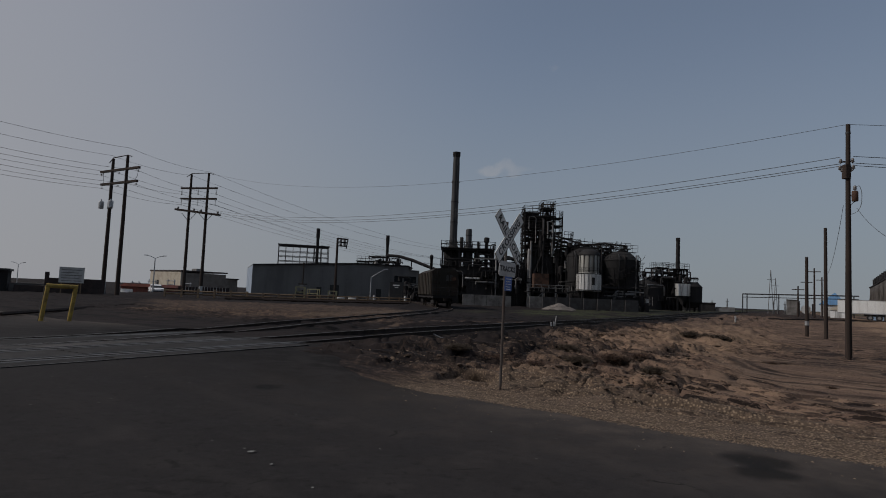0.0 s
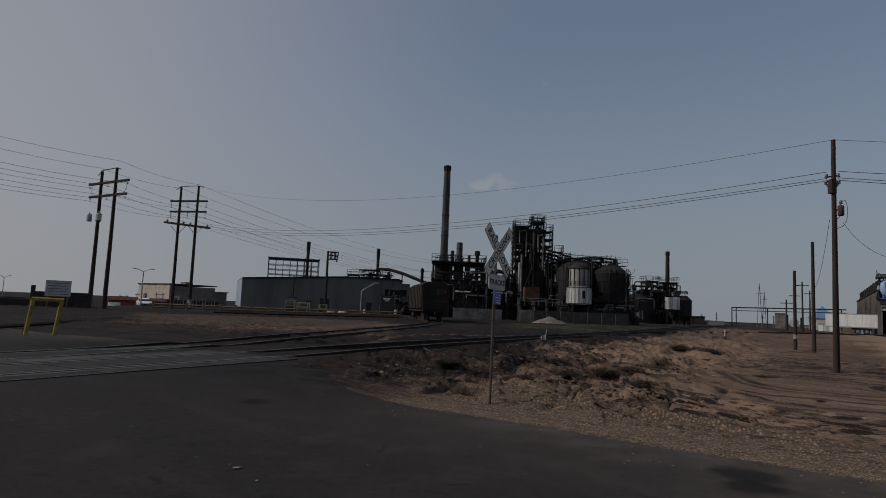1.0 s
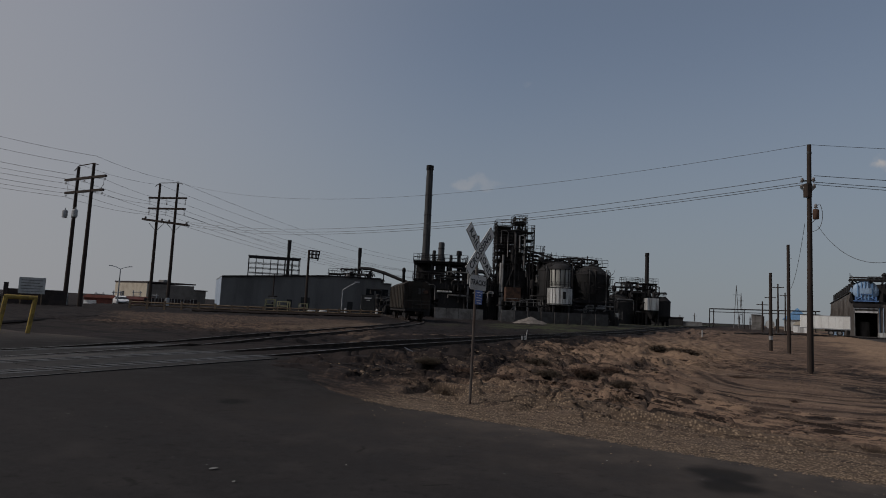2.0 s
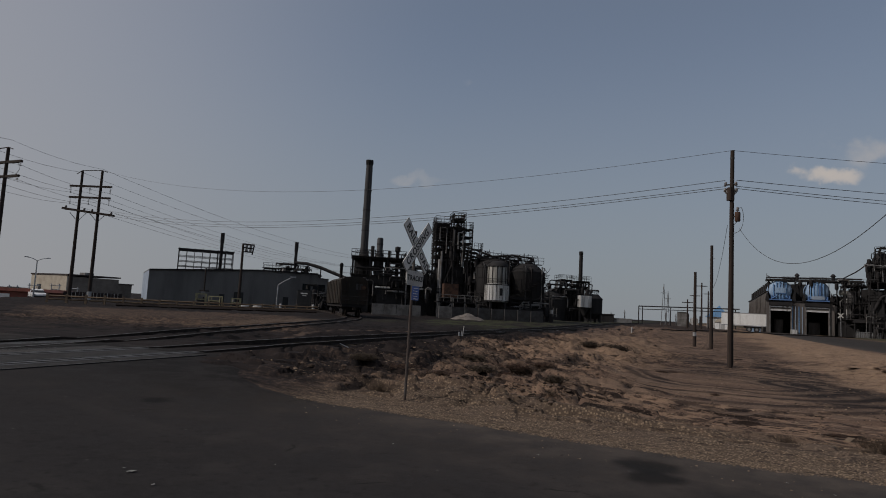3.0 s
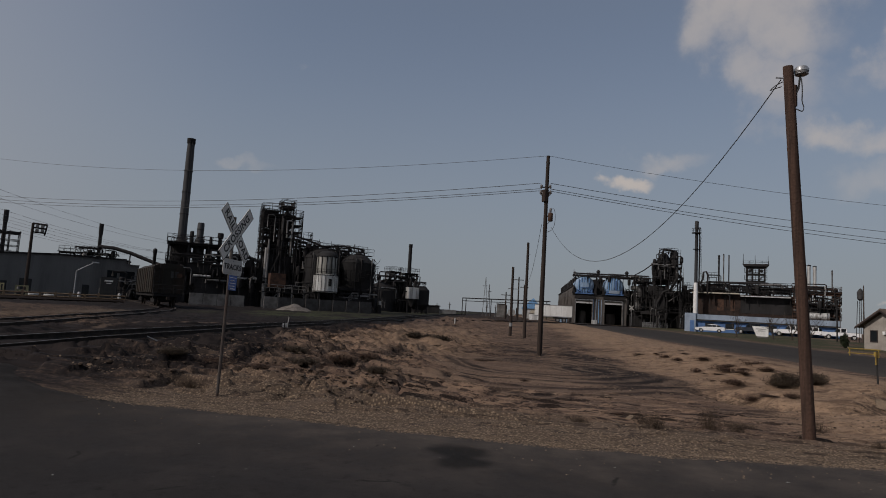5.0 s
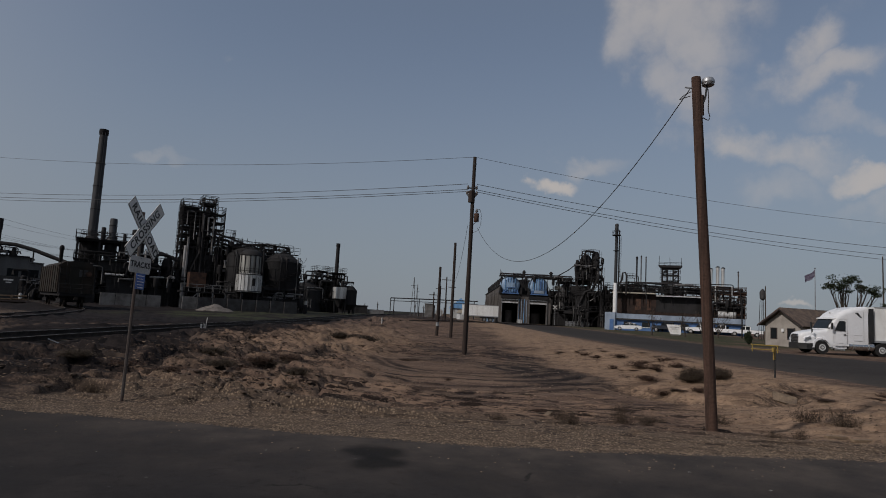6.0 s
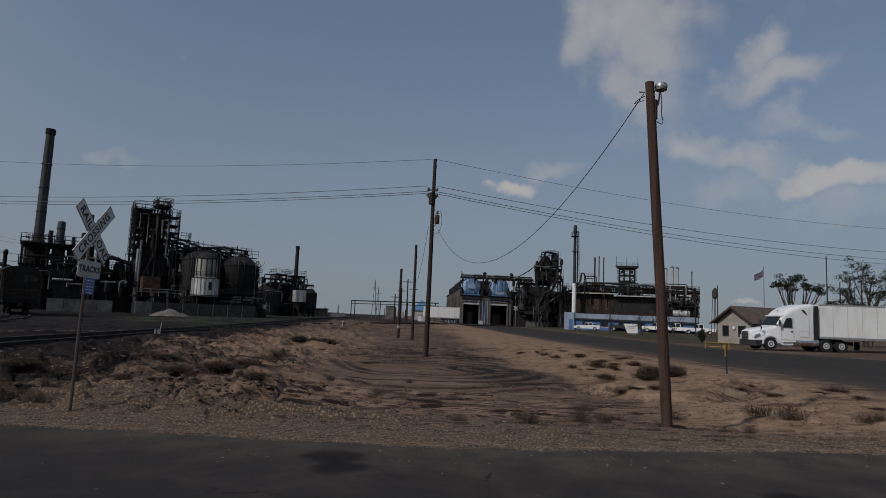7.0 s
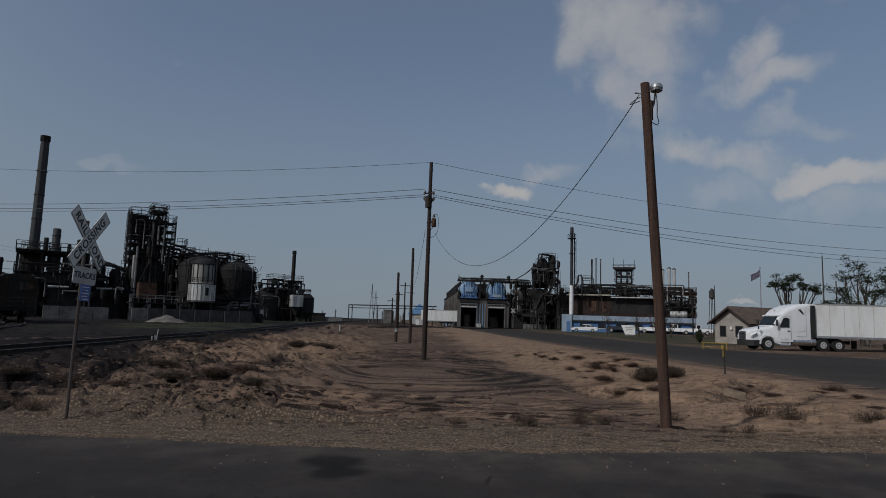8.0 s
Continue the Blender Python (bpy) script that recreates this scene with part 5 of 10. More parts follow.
switch_stand(5.6, 31.6, "low railway switch stand with white lever")
rp = thing("marker_post", pose(26.6, 56.2, height(26.6, 56.2)), "short white timber post at the spur track", "marker post")
part("post", Mesh().slab(-0.055, -0.055, -0.1, 0.055, 0.055, 0.7, 0.015), "oldsign", rp)
part("foot", Mesh().slab(-0.16, -0.16, -0.1, 0.16, 0.16, 0.12), "wood", rp)
mp = thing("pipeline_marker", pose(20.3, 12.2, -0.05), "yellow pipeline marker on a thin dark post", "marker post")
part("post", Mesh().tube([(0.06, 0, -0.1), (0, 0, 0.95)], 0.028, 8), "black", mp)
part("marker_plate", Mesh().slab(-0.06, -0.02, 0.72, 0.06, 0.02, 1.08, 0.01), "yellow", mp, "yellow marker plate")
part("marker_cap", Mesh().slab(-0.1, -0.04, 0.98, 0.05, 0.04, 1.12, 0.02), "yellow", mp)
st = thing("iron_stake", pose(0.0, 20.0, height(0, 20)), "pale leaning stake beside the track", "stake")
part("rod", Mesh().rod((0, 0, 0), (-0.3, 0, 0.13), 0.014), "galv", st)


# ---- plant builders ----
def steel_frame(parent, xs, ys, zs, w=0.14, deck=True, rails=True, brace=True, material="soot"):
    """Columns, beams, decks, rails and braces of an open steel structure: xs and ys give the column lines, zs the floors."""
    z0 = zs[0]
    for x in xs:
        for y in ys:
            part("column", Mesh().box(x - w, y - w, z0, x + w, y + w, zs[-1]), material, parent, smooth=0)
    for z in zs[1:]:
        m = Mesh()
        for y in ys:
            m.box(xs[0], y - w * 0.7, z - 0.28, xs[-1], y + w * 0.7, z)
        for x in xs:
            m.box(x - w * 0.7, ys[0], z - 0.28, x + w * 0.7, ys[-1], z)
        part("beam_frame", m, material, parent, smooth=0)
        if deck:
            part("deck", Mesh().box(xs[0] - 0.3, ys[0] - 0.5, z + 0.003, xs[-1] + 0.3, ys[-1] + 0.3, z + 0.07), material, parent, smooth=0)
        if rails:
            a, b, c, d = xs[0] - 0.28, xs[-1] + 0.28, ys[0] - 0.48, ys[-1] + 0.28
            part("railing", Mesh().rail([(a, c, z + 0.07), (b, c, z + 0.07), (b, d, z + 0.07), (a, d, z + 0.07), (a, c, z + 0.07)], 1.1, 1.3, 0.035), material, parent)
    if brace:
        for i in range(len(zs) - 1):
            x0, x1 = (xs[0], xs[1]) if i % 2 else (xs[-2], xs[-1])
            part("brace", Mesh().bar((x0, ys[0], zs[i]), (x1, ys[0], zs[i + 1] - 0.2), 0.11), material, parent)


def stack(x, y, h, r, label, material="soot", z0=0.2, tip=0.85, bands=4, group="plant chimneys", collar=True, rim=0.9, flare=1.22):
    s = thing("chimney_stack", pose(x, y, z0), label, "chimney", group)
    part("shaft", Mesh().turned(0, 0, [(r * 1.08, 0), (r * 1.05, h * 0.35), (r * tip * 1.1, h * 0.9), (r * tip, h)], 20), material, s)
    if collar:
        part("collar", Mesh().turned_open(0, 0, [(r * tip, h - rim), (r * flare * tip, h - rim * 0.8), (r * flare * tip, h + 0.05), (r * tip * 0.8, h + 0.05), (r * tip * 0.8, h - 0.6)], 20), "soot2", s, "soot-black top rim")
    for k in range(bands):
        part("band", Mesh().ring(0, 0, h * (k + 1) / (bands + 1.5), r * 1.05, 0.1, 0.05), "soot2", s)
    part("ladder", Mesh().ladder(0, -r * 1.2, 0.5, h * 0.98, 0.4), material, s)
    return s


def vessel(name, x, y, profile, label, category, material, parent=None, group="", hoops=(), top_rail=None, legs=0, z0=0.2):
    """A round tank or silo with hoops, a guard rail round its top and legs."""
    v = thing(name, pose(x, y, z0), label, category, group)
    part("shell", Mesh().turned(0, 0, profile, 32), material, v)
    for z, r in hoops:
        part("hoop", Mesh().ring(0, 0, z, r, 0.12, 0.05, 32), "soot2", v)
    if top_rail:
        z, r = top_rail
        pts = [(r * math.cos(2 * math.pi * k / 12), r * math.sin(2 * math.pi * k / 12), z) for k in range(13)]
        part("railing", Mesh().rail(pts, 1.0, 2.0, 0.03), "soot", v)
    r0, zb = profile[0][0], profile[0][1]
    for k in range(legs):
        a = 2 * math.pi * (k + 0.5) / legs
        rr = max(p[0] for p in profile) * 0.86
        part("leg", Mesh().box(rr * math.cos(a) - 0.14, rr * math.sin(a) - 0.14, -0.3, rr * math.cos(a) + 0.14, rr * math.sin(a) + 0.14, max(zb + 1.2, 2.0)), "soot", v, smooth=0)
    return v


def pipe(pts, r, label, material="soot", category="pipe", flanges=True, group="plant pipework"):
    p = thing("pipe_run", pose(0, 0, 0), label, category, group)
    part("pipe", Mesh().tube(pts, r, 12), material, p)
    if flanges:
        for a, b in zip(pts, pts[1:]):
            a, b = Vector(a), Vector(b)
            for k in (0.3, 0.7):
                c = a.lerp(b, k)
                w = (b - a).normalized() * 0.06
                part("flange", Mesh().rod(c - w, c + w, r * 1.3, n=12), material, p)
    return p


# ---- the black works beyond the tracks ----
stack(1.25, 108, 27.0, 0.64, "very tall slim soot-dark steel chimney", "stackgrey", bands=6)

blk = thing("process_building", pose(0, 0, 0), "soot-black steel process building with open floors and guard rails", "industrial building", "process buildings")
steel_frame(blk, (-0.5, 2.2, 5.0, 7.7), (98.5, 104.5), (0.1, 3.3, 6.4, 9.3))
part("back_wall", Mesh().box(-0.6, 104.7, 0, 7.8, 104.9, 6.3), "soot2", blk, smooth=0)
part("front_panel", Mesh().box(-0.6, 98.1, 0, 2.1, 98.28, 6.0), "soot2", blk, smooth=0)
part("front_panel", Mesh().box(3.5, 98.1, 0, 7.6, 98.28, 4.2), "soot2", blk, smooth=0)
part("front_panel", Mesh().box(2.3, 98.1, 5.0, 7.6, 98.28, 6.2), "soot2", blk, smooth=0)
part("hopper", Mesh().turned(1.2, 101.5, [(0.5, 5.2), (1.5, 6.6), (1.5, 8.8), (0.7, 9.9)], 16), "soot2", blk)
part("pale_duct", Mesh().rod((3.2, 97.9, 4.55), (5.6, 97.9, 4.55), 0.16, n=10), "silver", blk, "pale insulated duct")
vessel("process_column", 3.7, 100.5, [(0.75, 0), (0.75, 9.4), (0.5, 9.9), (0.5, 12.3), (0.42, 12.5)], "dark upright process column with a pale cap", "process vessel", "stackgrey", hoops=((9.6, 0.7), (11.4, 0.5)), group="process vessels")
vessel("process_column", 2.6, 102.5, [(0.3, 9), (0.3, 11.2), (0.25, 11.3)], "thin dark vent pipe above the roof deck", "process vessel", "soot", group="process vessels")
vessel("process_column", 6.7, 101.0, [(0.3, 0), (0.3, 10.4), (0.45, 10.5), (0.45, 11.2), (0.2, 11.3)], "dark vent column with a round cap", "process vessel", "soot", group="process vessels")
vessel("process_column", 5.3, 100.2, [(0.22, 0), (0.22, 10.3), (0.2, 10.4)], "thin dark vent pipe above the roof deck", "process vessel", "soot", group="process vessels")

mid = thing("process_building", pose(0, 0, 0), "soot-black lower process hall between the stack and the tower", "industrial building", "process buildings")
steel_frame(mid, (7.9, 10.3, 12.6), (99.5, 104.0), (0.1, 3.4, 6.3), rails=True)
part("wall_panel", Mesh().box(7.9, 104.2, 0, 12.6, 104.4, 5.6), "soot2", mid, smooth=0)
part("wall_panel", Mesh().box(8.6, 99.0, 0.2, 12.4, 99.2, 3.0), "soot2", mid, smooth=0)
vessel("storage_drum", 9.2, 101.5, [(0.9, 0), (1.0, 0.2), (1.0, 7.4), (0.6, 8.1), (0.2, 8.3)], "black upright drum with a domed top", "process vessel", "soot2", group="process vessels", hoops=((3, 1.0), (6, 1.0)), top_rail=(7.5, 1.0))
vessel("storage_drum", 11.5, 101.8, [(0.8, 0), (0.8, 6.8), (0.5, 7.5)], "black upright drum with a conical top", "process vessel", "soot2", group="process vessels", hoops=((3, 0.8),))
vessel("storage_drum", 8.1, 97.5, [(0.16, 0), (0.16, 8.0), (0.1, 8.1)], "slim grey upright pipe", "process vessel", "steel", group="process vessels")
pipe([(7.8, 99.2, 7.6), (10.2, 99.2, 8.2), (12.6, 99.4, 7.4)], 0.28, "dark overhead duct bending between vessels")
pipe([(9.0, 98.8, 4.6), (12.4, 98.8, 4.7)], 0.13, "pale thin pipe along a dark hall", "silver")

# the reactor tower
tw = thing("process_tower", pose(0, 0, 0), "tall sooty open steel tower with stepped platforms and ladders", "industrial tower")
steel_frame(tw, (12.9, 15.2, 17.4), (99.6, 103.6), (0.1, 3.0, 6.0, 9.0, 10.3, 11.5, 12.6, 13.6, 14.4, 15.2), w=0.13)
steel_frame(tw, (12.9, 15.0), (100.2, 102.6), (15.2, 15.8), w=0.1, brace=False)
steel_frame(tw, (15.7, 17.4), (100.0, 102.6), (15.2, 16.6), w=0.1, brace=False)
part("cage", Mesh().rail([(15.7, 99.6, 16.7), (17.4, 99.6, 16.7), (17.4, 102.6, 16.7), (15.7, 102.6, 16.7), (15.7, 99.6, 16.7)], 0.9, 0.5, 0.04), "soot", tw)
for z in (9.0, 10.3, 11.5, 12.6, 13.7, 15.0):
    part("side_platform", Mesh().box(17.6, 99.4, z, 18.9, 102.6, z + 0.08), "soot", tw, smooth=0)
    part("railing", Mesh().rail([(17.7, 99.4, z + 0.08), (18.9, 99.4, z + 0.08), (18.9, 102.6, z + 0.08)], 1.1, 0.7, 0.035), "soot", tw)
part("column", Mesh().box(18.75, 99.4, 0.1, 18.9, 99.55, 15.4), "soot", tw, smooth=0)
part("ladder", Mesh().ladder(12.5, 99.2, 0.5, 16.5), "soot", tw)
part("ladder", Mesh().ladder(17.9, 99.0, 0.5, 12.5), "soot", tw)
part("lower_cladding", Mesh().box(13.1, 103.7, 0, 17.4, 103.9, 8.2), "soot2", tw, smooth=0)
part("lower_cladding", Mesh().box(14.0, 99.2, 5.6, 17.2, 99.4, 8.6), "soot2", tw, smooth=0)
for x, r, z1, z0 in ((13.7, 0.45, 10.8, 0.2), (16.2, 0.95, 12.6, 3.1), (14.5, 0.6, 14.8, 9.2), (16.6, 0.5, 16.0, 12.6)):
    vessel("reactor_vessel", x, 101.4, [(r * 0.6, z0), (r, z0 + 0.4), (r, z1 - 0.5), (r * 0.4, z1)], "soot-black upright reactor inside the steel tower", "process vessel", "soot2", group="process vessels", hoops=((z0 + 1.5, r), (z1 - 1.5, r)))
vessel("downpipe", 13.5, 99.0, [(0.26, 0), (0.26, 9.4), (0.2, 9.5)], "grey upright pipe on the tower front", "pipe", "steel", group="plant pipework")
vessel("downpipe", 15.6, 98.9, [(0.16, 0), (0.16, 14.6), (0.14, 14.7)], "dark upright pipe on the tower front", "pipe", "soot", group="plant pipework")
pipe([(14.2, 98.8, 1.0), (14.2, 98.8, 5.4), (15.4, 98.8, 8.6), (15.4, 98.8, 12.0)], 0.2, "dark duct climbing the tower")

part("reactor_casing", Mesh().slab(13.3, 100.6, 0.1, 18.9, 103.0, 7.7), "soot2", tw, "soot-black casing of the lower reactor")
part("reactor_casing", Mesh().slab(14.0, 100.7, 7.71, 15.9, 102.8, 11.0), "soot2", tw)
for z, x1 in ((10.4, 21.6), (11.6, 20.4)):
    part("link_platform", Mesh().box(18.95, 98.2, z, x1, 100.4, z + 0.08), "soot", tw, smooth=0)
    part("railing", Mesh().rail([(18.95, 98.2, z + 0.08), (x1, 98.2, z + 0.08), (x1, 100.4, z + 0.08)], 1.0, 0.6, 0.035), "soot", tw)
    part("platform_leg", Mesh().box(x1 - 0.2, 98.3, 0.1, x1 - 0.05, 98.45, z), "soot", tw, smooth=0)
for x, z0, z1, r, mt in ((13.75, 2.0, 11.0, 0.17, "steel"), (15.7, 5.4, 14.6, 0.13, "darksteel"), (17.9, 1.0, 11.2, 0.12, "soot")):
    part("riser_pipe", Mesh().rod((x, 98.75, z0), (x, 98.75, z1), r, n=10), mt, tw)

rb = thing("control_cabin", pose(0, 0, 0), "rust-red steel cabin on a raised walkway", "cabin")
part("body", Mesh().slab(13.7, 94.0, 3.5, 16.0, 96.0, 5.6), "rust", rb)
part("walkway", Mesh().box(12.6, 93.4, 2.7, 19.0, 96.4, 2.85), "soot", rb, smooth=0)
part("railing", Mesh().rail([(12.6, 93.4, 2.85), (19.0, 93.4, 2.85)], 1.0, 1.0, 0.04), "steel", rb)
for x in (12.8, 15.0, 17.0, 18.8):
    part("post", Mesh().box(x - 0.1, 93.5, 0.1, x + 0.1, 93.7, 3.5), "steel", rb, smooth=0)
part("brace", Mesh().bar((13.0, 93.5, 0.6), (15.0, 93.5, 2.7), 0.1), "steel", rb)

# silos
vessel("storage_silo", 22.5, 98.4, [(1.8, 1.0), (3.1, 2.8), (3.1, 8.6), (2.4, 9.5), (1.0, 10.1)], "big dark steel silo behind a bright one", "silo", "tankblack", group="silos", hoops=((4.5, 3.1), (6.8, 3.1), (8.4, 3.1)), top_rail=(8.7, 2.9), legs=6)
sv = vessel("storage_silo", 21.75, 92.7, [(1.8, 2.95), (1.87, 3.0), (1.87, 5.6), (1.5, 5.72)], "bright weathered aluminium silo with dark seams and a wider base", "silo", "silver", group="silos", hoops=((3.05, 1.87), (5.5, 1.87)), legs=4)
for k in range(11):
    a = radians(190 + 16 * k)
    part("rib", Mesh().box(1.88 * math.cos(a) - 0.03, 1.88 * math.sin(a) - 0.03, 3.2, 1.88 * math.cos(a) + 0.03, 1.88 * math.sin(a) + 0.03, 5.5), "steel", sv, smooth=0)
part("upper_shell", Mesh().turned(0, 0, [(1.54, 5.7), (1.52, 8.4), (1.25, 8.8), (0.3, 9.1)], 32), "dullsilver", sv, "dull olive-grey upper drum")
for k in range(6):
    a = radians(200 + 28 * k)
    part("seam", Mesh().box(1.53 * math.cos(a) - 0.06, 1.53 * math.sin(a) - 0.06, 5.8, 1.53 * math.cos(a) + 0.06, 1.53 * math.sin(a) + 0.06, 8.4), "soot2", sv, "dark upright seam", smooth=0)
part("roof_band", Mesh().turned(0, 0, [(1.58, 8.35), (1.66, 8.4), (1.5, 8.75), (0.8, 9.25)], 28), "soot2", sv, "dark roof rim")
part("hatch", Mesh().slab(0.05, -2.0, 3.9, 0.45, -1.84, 5.0), "soot2", sv, "dark rectangular hatch")
part("downcomer", Mesh().rod((1.5, -1.5, 5.7), (1.5, -1.5, 9.6), 0.1), "soot", sv)
part("railing", Mesh().rail([(1.83 * math.cos(radians(180 + 20 * k)), 1.83 * math.sin(radians(180 + 20 * k)), 5.62) for k in range(10)], 0.8, 2, 0.025), "soot", sv)
bigs = vessel("storage_silo", 27.65, 97.0, [(1.9, 2.6), (2.35, 3.4), (2.65, 5.0), (2.95, 6.8), (3.02, 8.0), (1.6, 9.3), (1.2, 9.4)], "wide black silo with a conical roof and hopper base", "silo", "tankblack", group="silos", hoops=((5.0, 2.66), (6.8, 2.95), (7.95, 3.02)), legs=6)
part("roof_hatch", Mesh().turned(0.3, 0, [(0.7, 9.15), (0.75, 9.6), (0.4, 9.8)], 14), "soot", bigs)
for k in range(14):
    a = radians(180 + 14 * k)
    part("seam", Mesh().bar((2.66 * math.cos(a), 2.66 * math.sin(a), 5.0), (2.97 * math.cos(a), 2.97 * math.sin(a), 6.8), 0.06), "soot", bigs)
part("stair", Mesh().ladder(-1.2, -2.9, 0.5, 9.0), "soot", bigs)
part("crown_railing", Mesh().rail([(1.1 * math.cos(k * 0.7854), 1.1 * math.sin(k * 0.7854), 9.2) for k in range(9)], 0.9, 2, 0.03), "soot", bigs)
part("rim_railing", Mesh().rail([(2.9 * math.cos(k * 0.3927), 2.9 * math.sin(k * 0.3927), 8.0) for k in range(17)], 0.9, 2, 0.025), "soot", bigs)
und = thing("pipe_rack", pose(0, 0, 0), "dark tangle of pipes and valves beneath the silos", "pipework")
steel_frame(und, (24.6, 27.6, 30.5), (94.6, 99.0), (0.1, 2.2, 4.2), rails=False, deck=False)
for k in range(6):
    z = 0.8 + 0.6 * k
    part("pipe", Mesh().tube([(24.4, 94.4 - 0.1 * k, z), (26.0 + 0.6 * k, 94.4, z), (26.4 + 0.6 * k, 94.4, z + 0.8), (30.6, 94.3, z + 0.7)], 0.11, 8), "soot" if k % 3 else "steel", und)
part("tank", Mesh().rod((25.0, 95.6, 1.1), (29.8, 95.6, 1.1), 0.8, n=16), "soot2", und)
part("ladder_tower", Mesh().ladder(30.7, 96.0, 0.2, 7.6, 0.5), "soot", und)
part("side_deck", Mesh().box(29.9, 95.6, 5.6, 31.2, 97.4, 5.68), "soot", und, smooth=0)
part("side_railing", Mesh().rail([(29.9, 95.6, 5.68), (31.2, 95.6, 5.68), (31.2, 97.4, 5.68)], 1.0, 0.7, 0.03), "soot", und)
part("side_post", Mesh().box(31.0, 95.6, 0.1, 31.15, 95.75, 5.6), "soot", und, smooth=0)
part("pale_valve", Mesh().slab(30.9, 94.0, 0.8, 31.3, 94.4, 2.4), "silver", und, "pale valve box")
pipe([(17.4, 99.0, 12.0), (19.2, 98.6, 11.6), (22.0, 97.6, 10.6), (25.2, 97.0, 10.9), (28.4, 96.6, 10.6)], 0.15, "dark overhead pipe bridge line across the silo tops")
pipe([(17.4, 99.3, 10.9), (20.0, 98.6, 10.3), (24.0, 97.4, 10.2), (26.6, 97.0, 10.1)], 0.11, "dark overhead pipe across the silo tops")
br = thing("catwalk", pose(0, 0, 0), "dark steel catwalk with guard rails across the silo tops", "catwalk")
part("deck", Mesh().add([(18.0, 97.6, 10.5), (18.0, 98.6, 10.5), (25.0, 97.6, 9.6), (25.0, 96.6, 9.6)], [(0, 1, 2, 3)]).box(25.0, 96.2, 9.55, 30.0, 97.2, 9.65), "soot", br, smooth=0)
part("railing", Mesh().rail([(18.0, 97.6, 10.5), (25.0, 96.6, 9.7), (30.2, 96.2, 9.6)], 1.1, 0.9, 0.03), "soot", br)


def tangle(label, x0, x1, y, z0, z1, count, seed, m=None):
    """A thicket of pipes, small decks, ducts and ladders that fills the gaps of the works."""
    rng = random.Random(seed)
    t = thing("pipe_thicket", m or pose(0, 0, 0), label, "pipework", "pipe thickets")
    for k in range(count):
        x, z = rng.uniform(x0, x1), rng.uniform(z0, z1)
        yy = y + rng.uniform(-1.2, 1.2)
        w, h = rng.uniform(0.8, (x1 - x0) * 0.45), rng.uniform(0.6, (z1 - z0) * 0.45)
        s = rng.choice((-1, 1))
        w = min(w, max(0.4, (x1 - x) if s > 0 else (x - x0)))
        kind = k % 6
        if kind in (3, 5):
            z = min(z, z1 - 1.0)
        mt = rng.choice(("soot", "soot", "soot2", "soot2", "steel"))
        if kind < 3:
            part("pipe", Mesh().tube([(x, yy, max(0.1, z - h)), (x, yy, z), (x + s * 0.25, yy, z + 0.2), (x + s * w, yy, z + 0.2), (x + s * w, yy, z + 0.2 - h * 0.5)], rng.choice((0.07, 0.1, 0.14, 0.2)), 7), mt, t)
        elif kind == 3:
            w = min(w, 3.0)
            x = min(max(x, x0 + w / 2), x1 - w / 2)
            part("deck", Mesh().box(x - w / 2, yy - 0.5, z, x + w / 2, yy + 0.5, z + 0.07), "soot", t, smooth=0)
            for e in (-1, 1):
                part("deck_post", Mesh().box(x + e * (w / 2 - 0.1) - 0.05, yy - 0.45, max(0.05, z - 2.6), x + e * (w / 2 - 0.1) + 0.05, yy - 0.35, z), "soot", t, smooth=0)
            part("railing", Mesh().rail([(x - w / 2, yy - 0.5, z + 0.07), (x + w / 2, yy - 0.5, z + 0.07)], 1.0, 0.6, 0.03), "soot", t)
        elif kind == 4:
            part("ladder", Mesh().ladder(x, yy - 0.8, max(0.1, z - h * 1.6), z, 0.5), mt, t)
        else:
            part("drum", Mesh().turned(x, yy, [(0.2, z - 0.9), (0.36, z - 0.6), (0.36, z + 0.4), (0.2, z + 0.55)], 12), rng.choice(("soot2", "soot")), t)
            part("drum_leg", Mesh().bar((x, yy, max(0.0, z - 3.0)), (x, yy, z - 0.85), 0.12), "soot", t)
    return t


bk2 = thing("process_building", pose(0, 0, 0), "soot-black rear hall filling the gap behind the silos", "industrial building", "process buildings")
part("wall", Mesh().box(17.6, 104.0, 0, 33.0, 109.0, 6.2), "soot2", bk2, smooth=0)
part("roof", Mesh().box(17.4, 103.8, 6.2, 33.2, 109.2, 6.4), "soot", bk2, smooth=0)
part("upper_house", Mesh().slab(19.0, 104.5, 6.4, 25.5, 108.0, 9.2), "soot2", bk2)
part("railing", Mesh().rail([(17.6, 103.9, 6.4), (33.0, 103.9, 6.4)], 1.1, 1.2, 0.035), "soot", bk2)
for k in range(5):
    part("buttress", Mesh().box(18.5 + 3.3 * k, 103.6, 0, 18.8 + 3.3 * k, 103.98, 6.2), "soot", bk2, smooth=0)
tangle("dark pipes and decks between the tower and the silos", 17.6, 24.5, 99.0, 5.5, 10.6, 26, 1)
tangle("dark pipes and ladders below the silos", 17.6, 31.5, 95.2, 0.6, 4.4, 34, 2)
tangle("dark pipes and decks on the process hall", 0.0, 12.0, 97.6, 1.5, 8.6, 40, 3)
tangle("dark pipes wound round the reactor tower", 12.8, 18.6, 99.2, 2.0, 15.0, 34, 4)
tangle("dark pipes and ladders over the silo tops", 19.5, 27.0, 99.4, 8.6, 10.7, 30, 5)
tangle("dark ducts and decks beside the reactor tower", 18.4, 24.0, 101.2, 6.0, 11.4, 30, 21)
tangle("dark ducts and vent pipes on the stack building roof", -0.2, 8.0, 100.5, 6.5, 10.4, 24, 22)
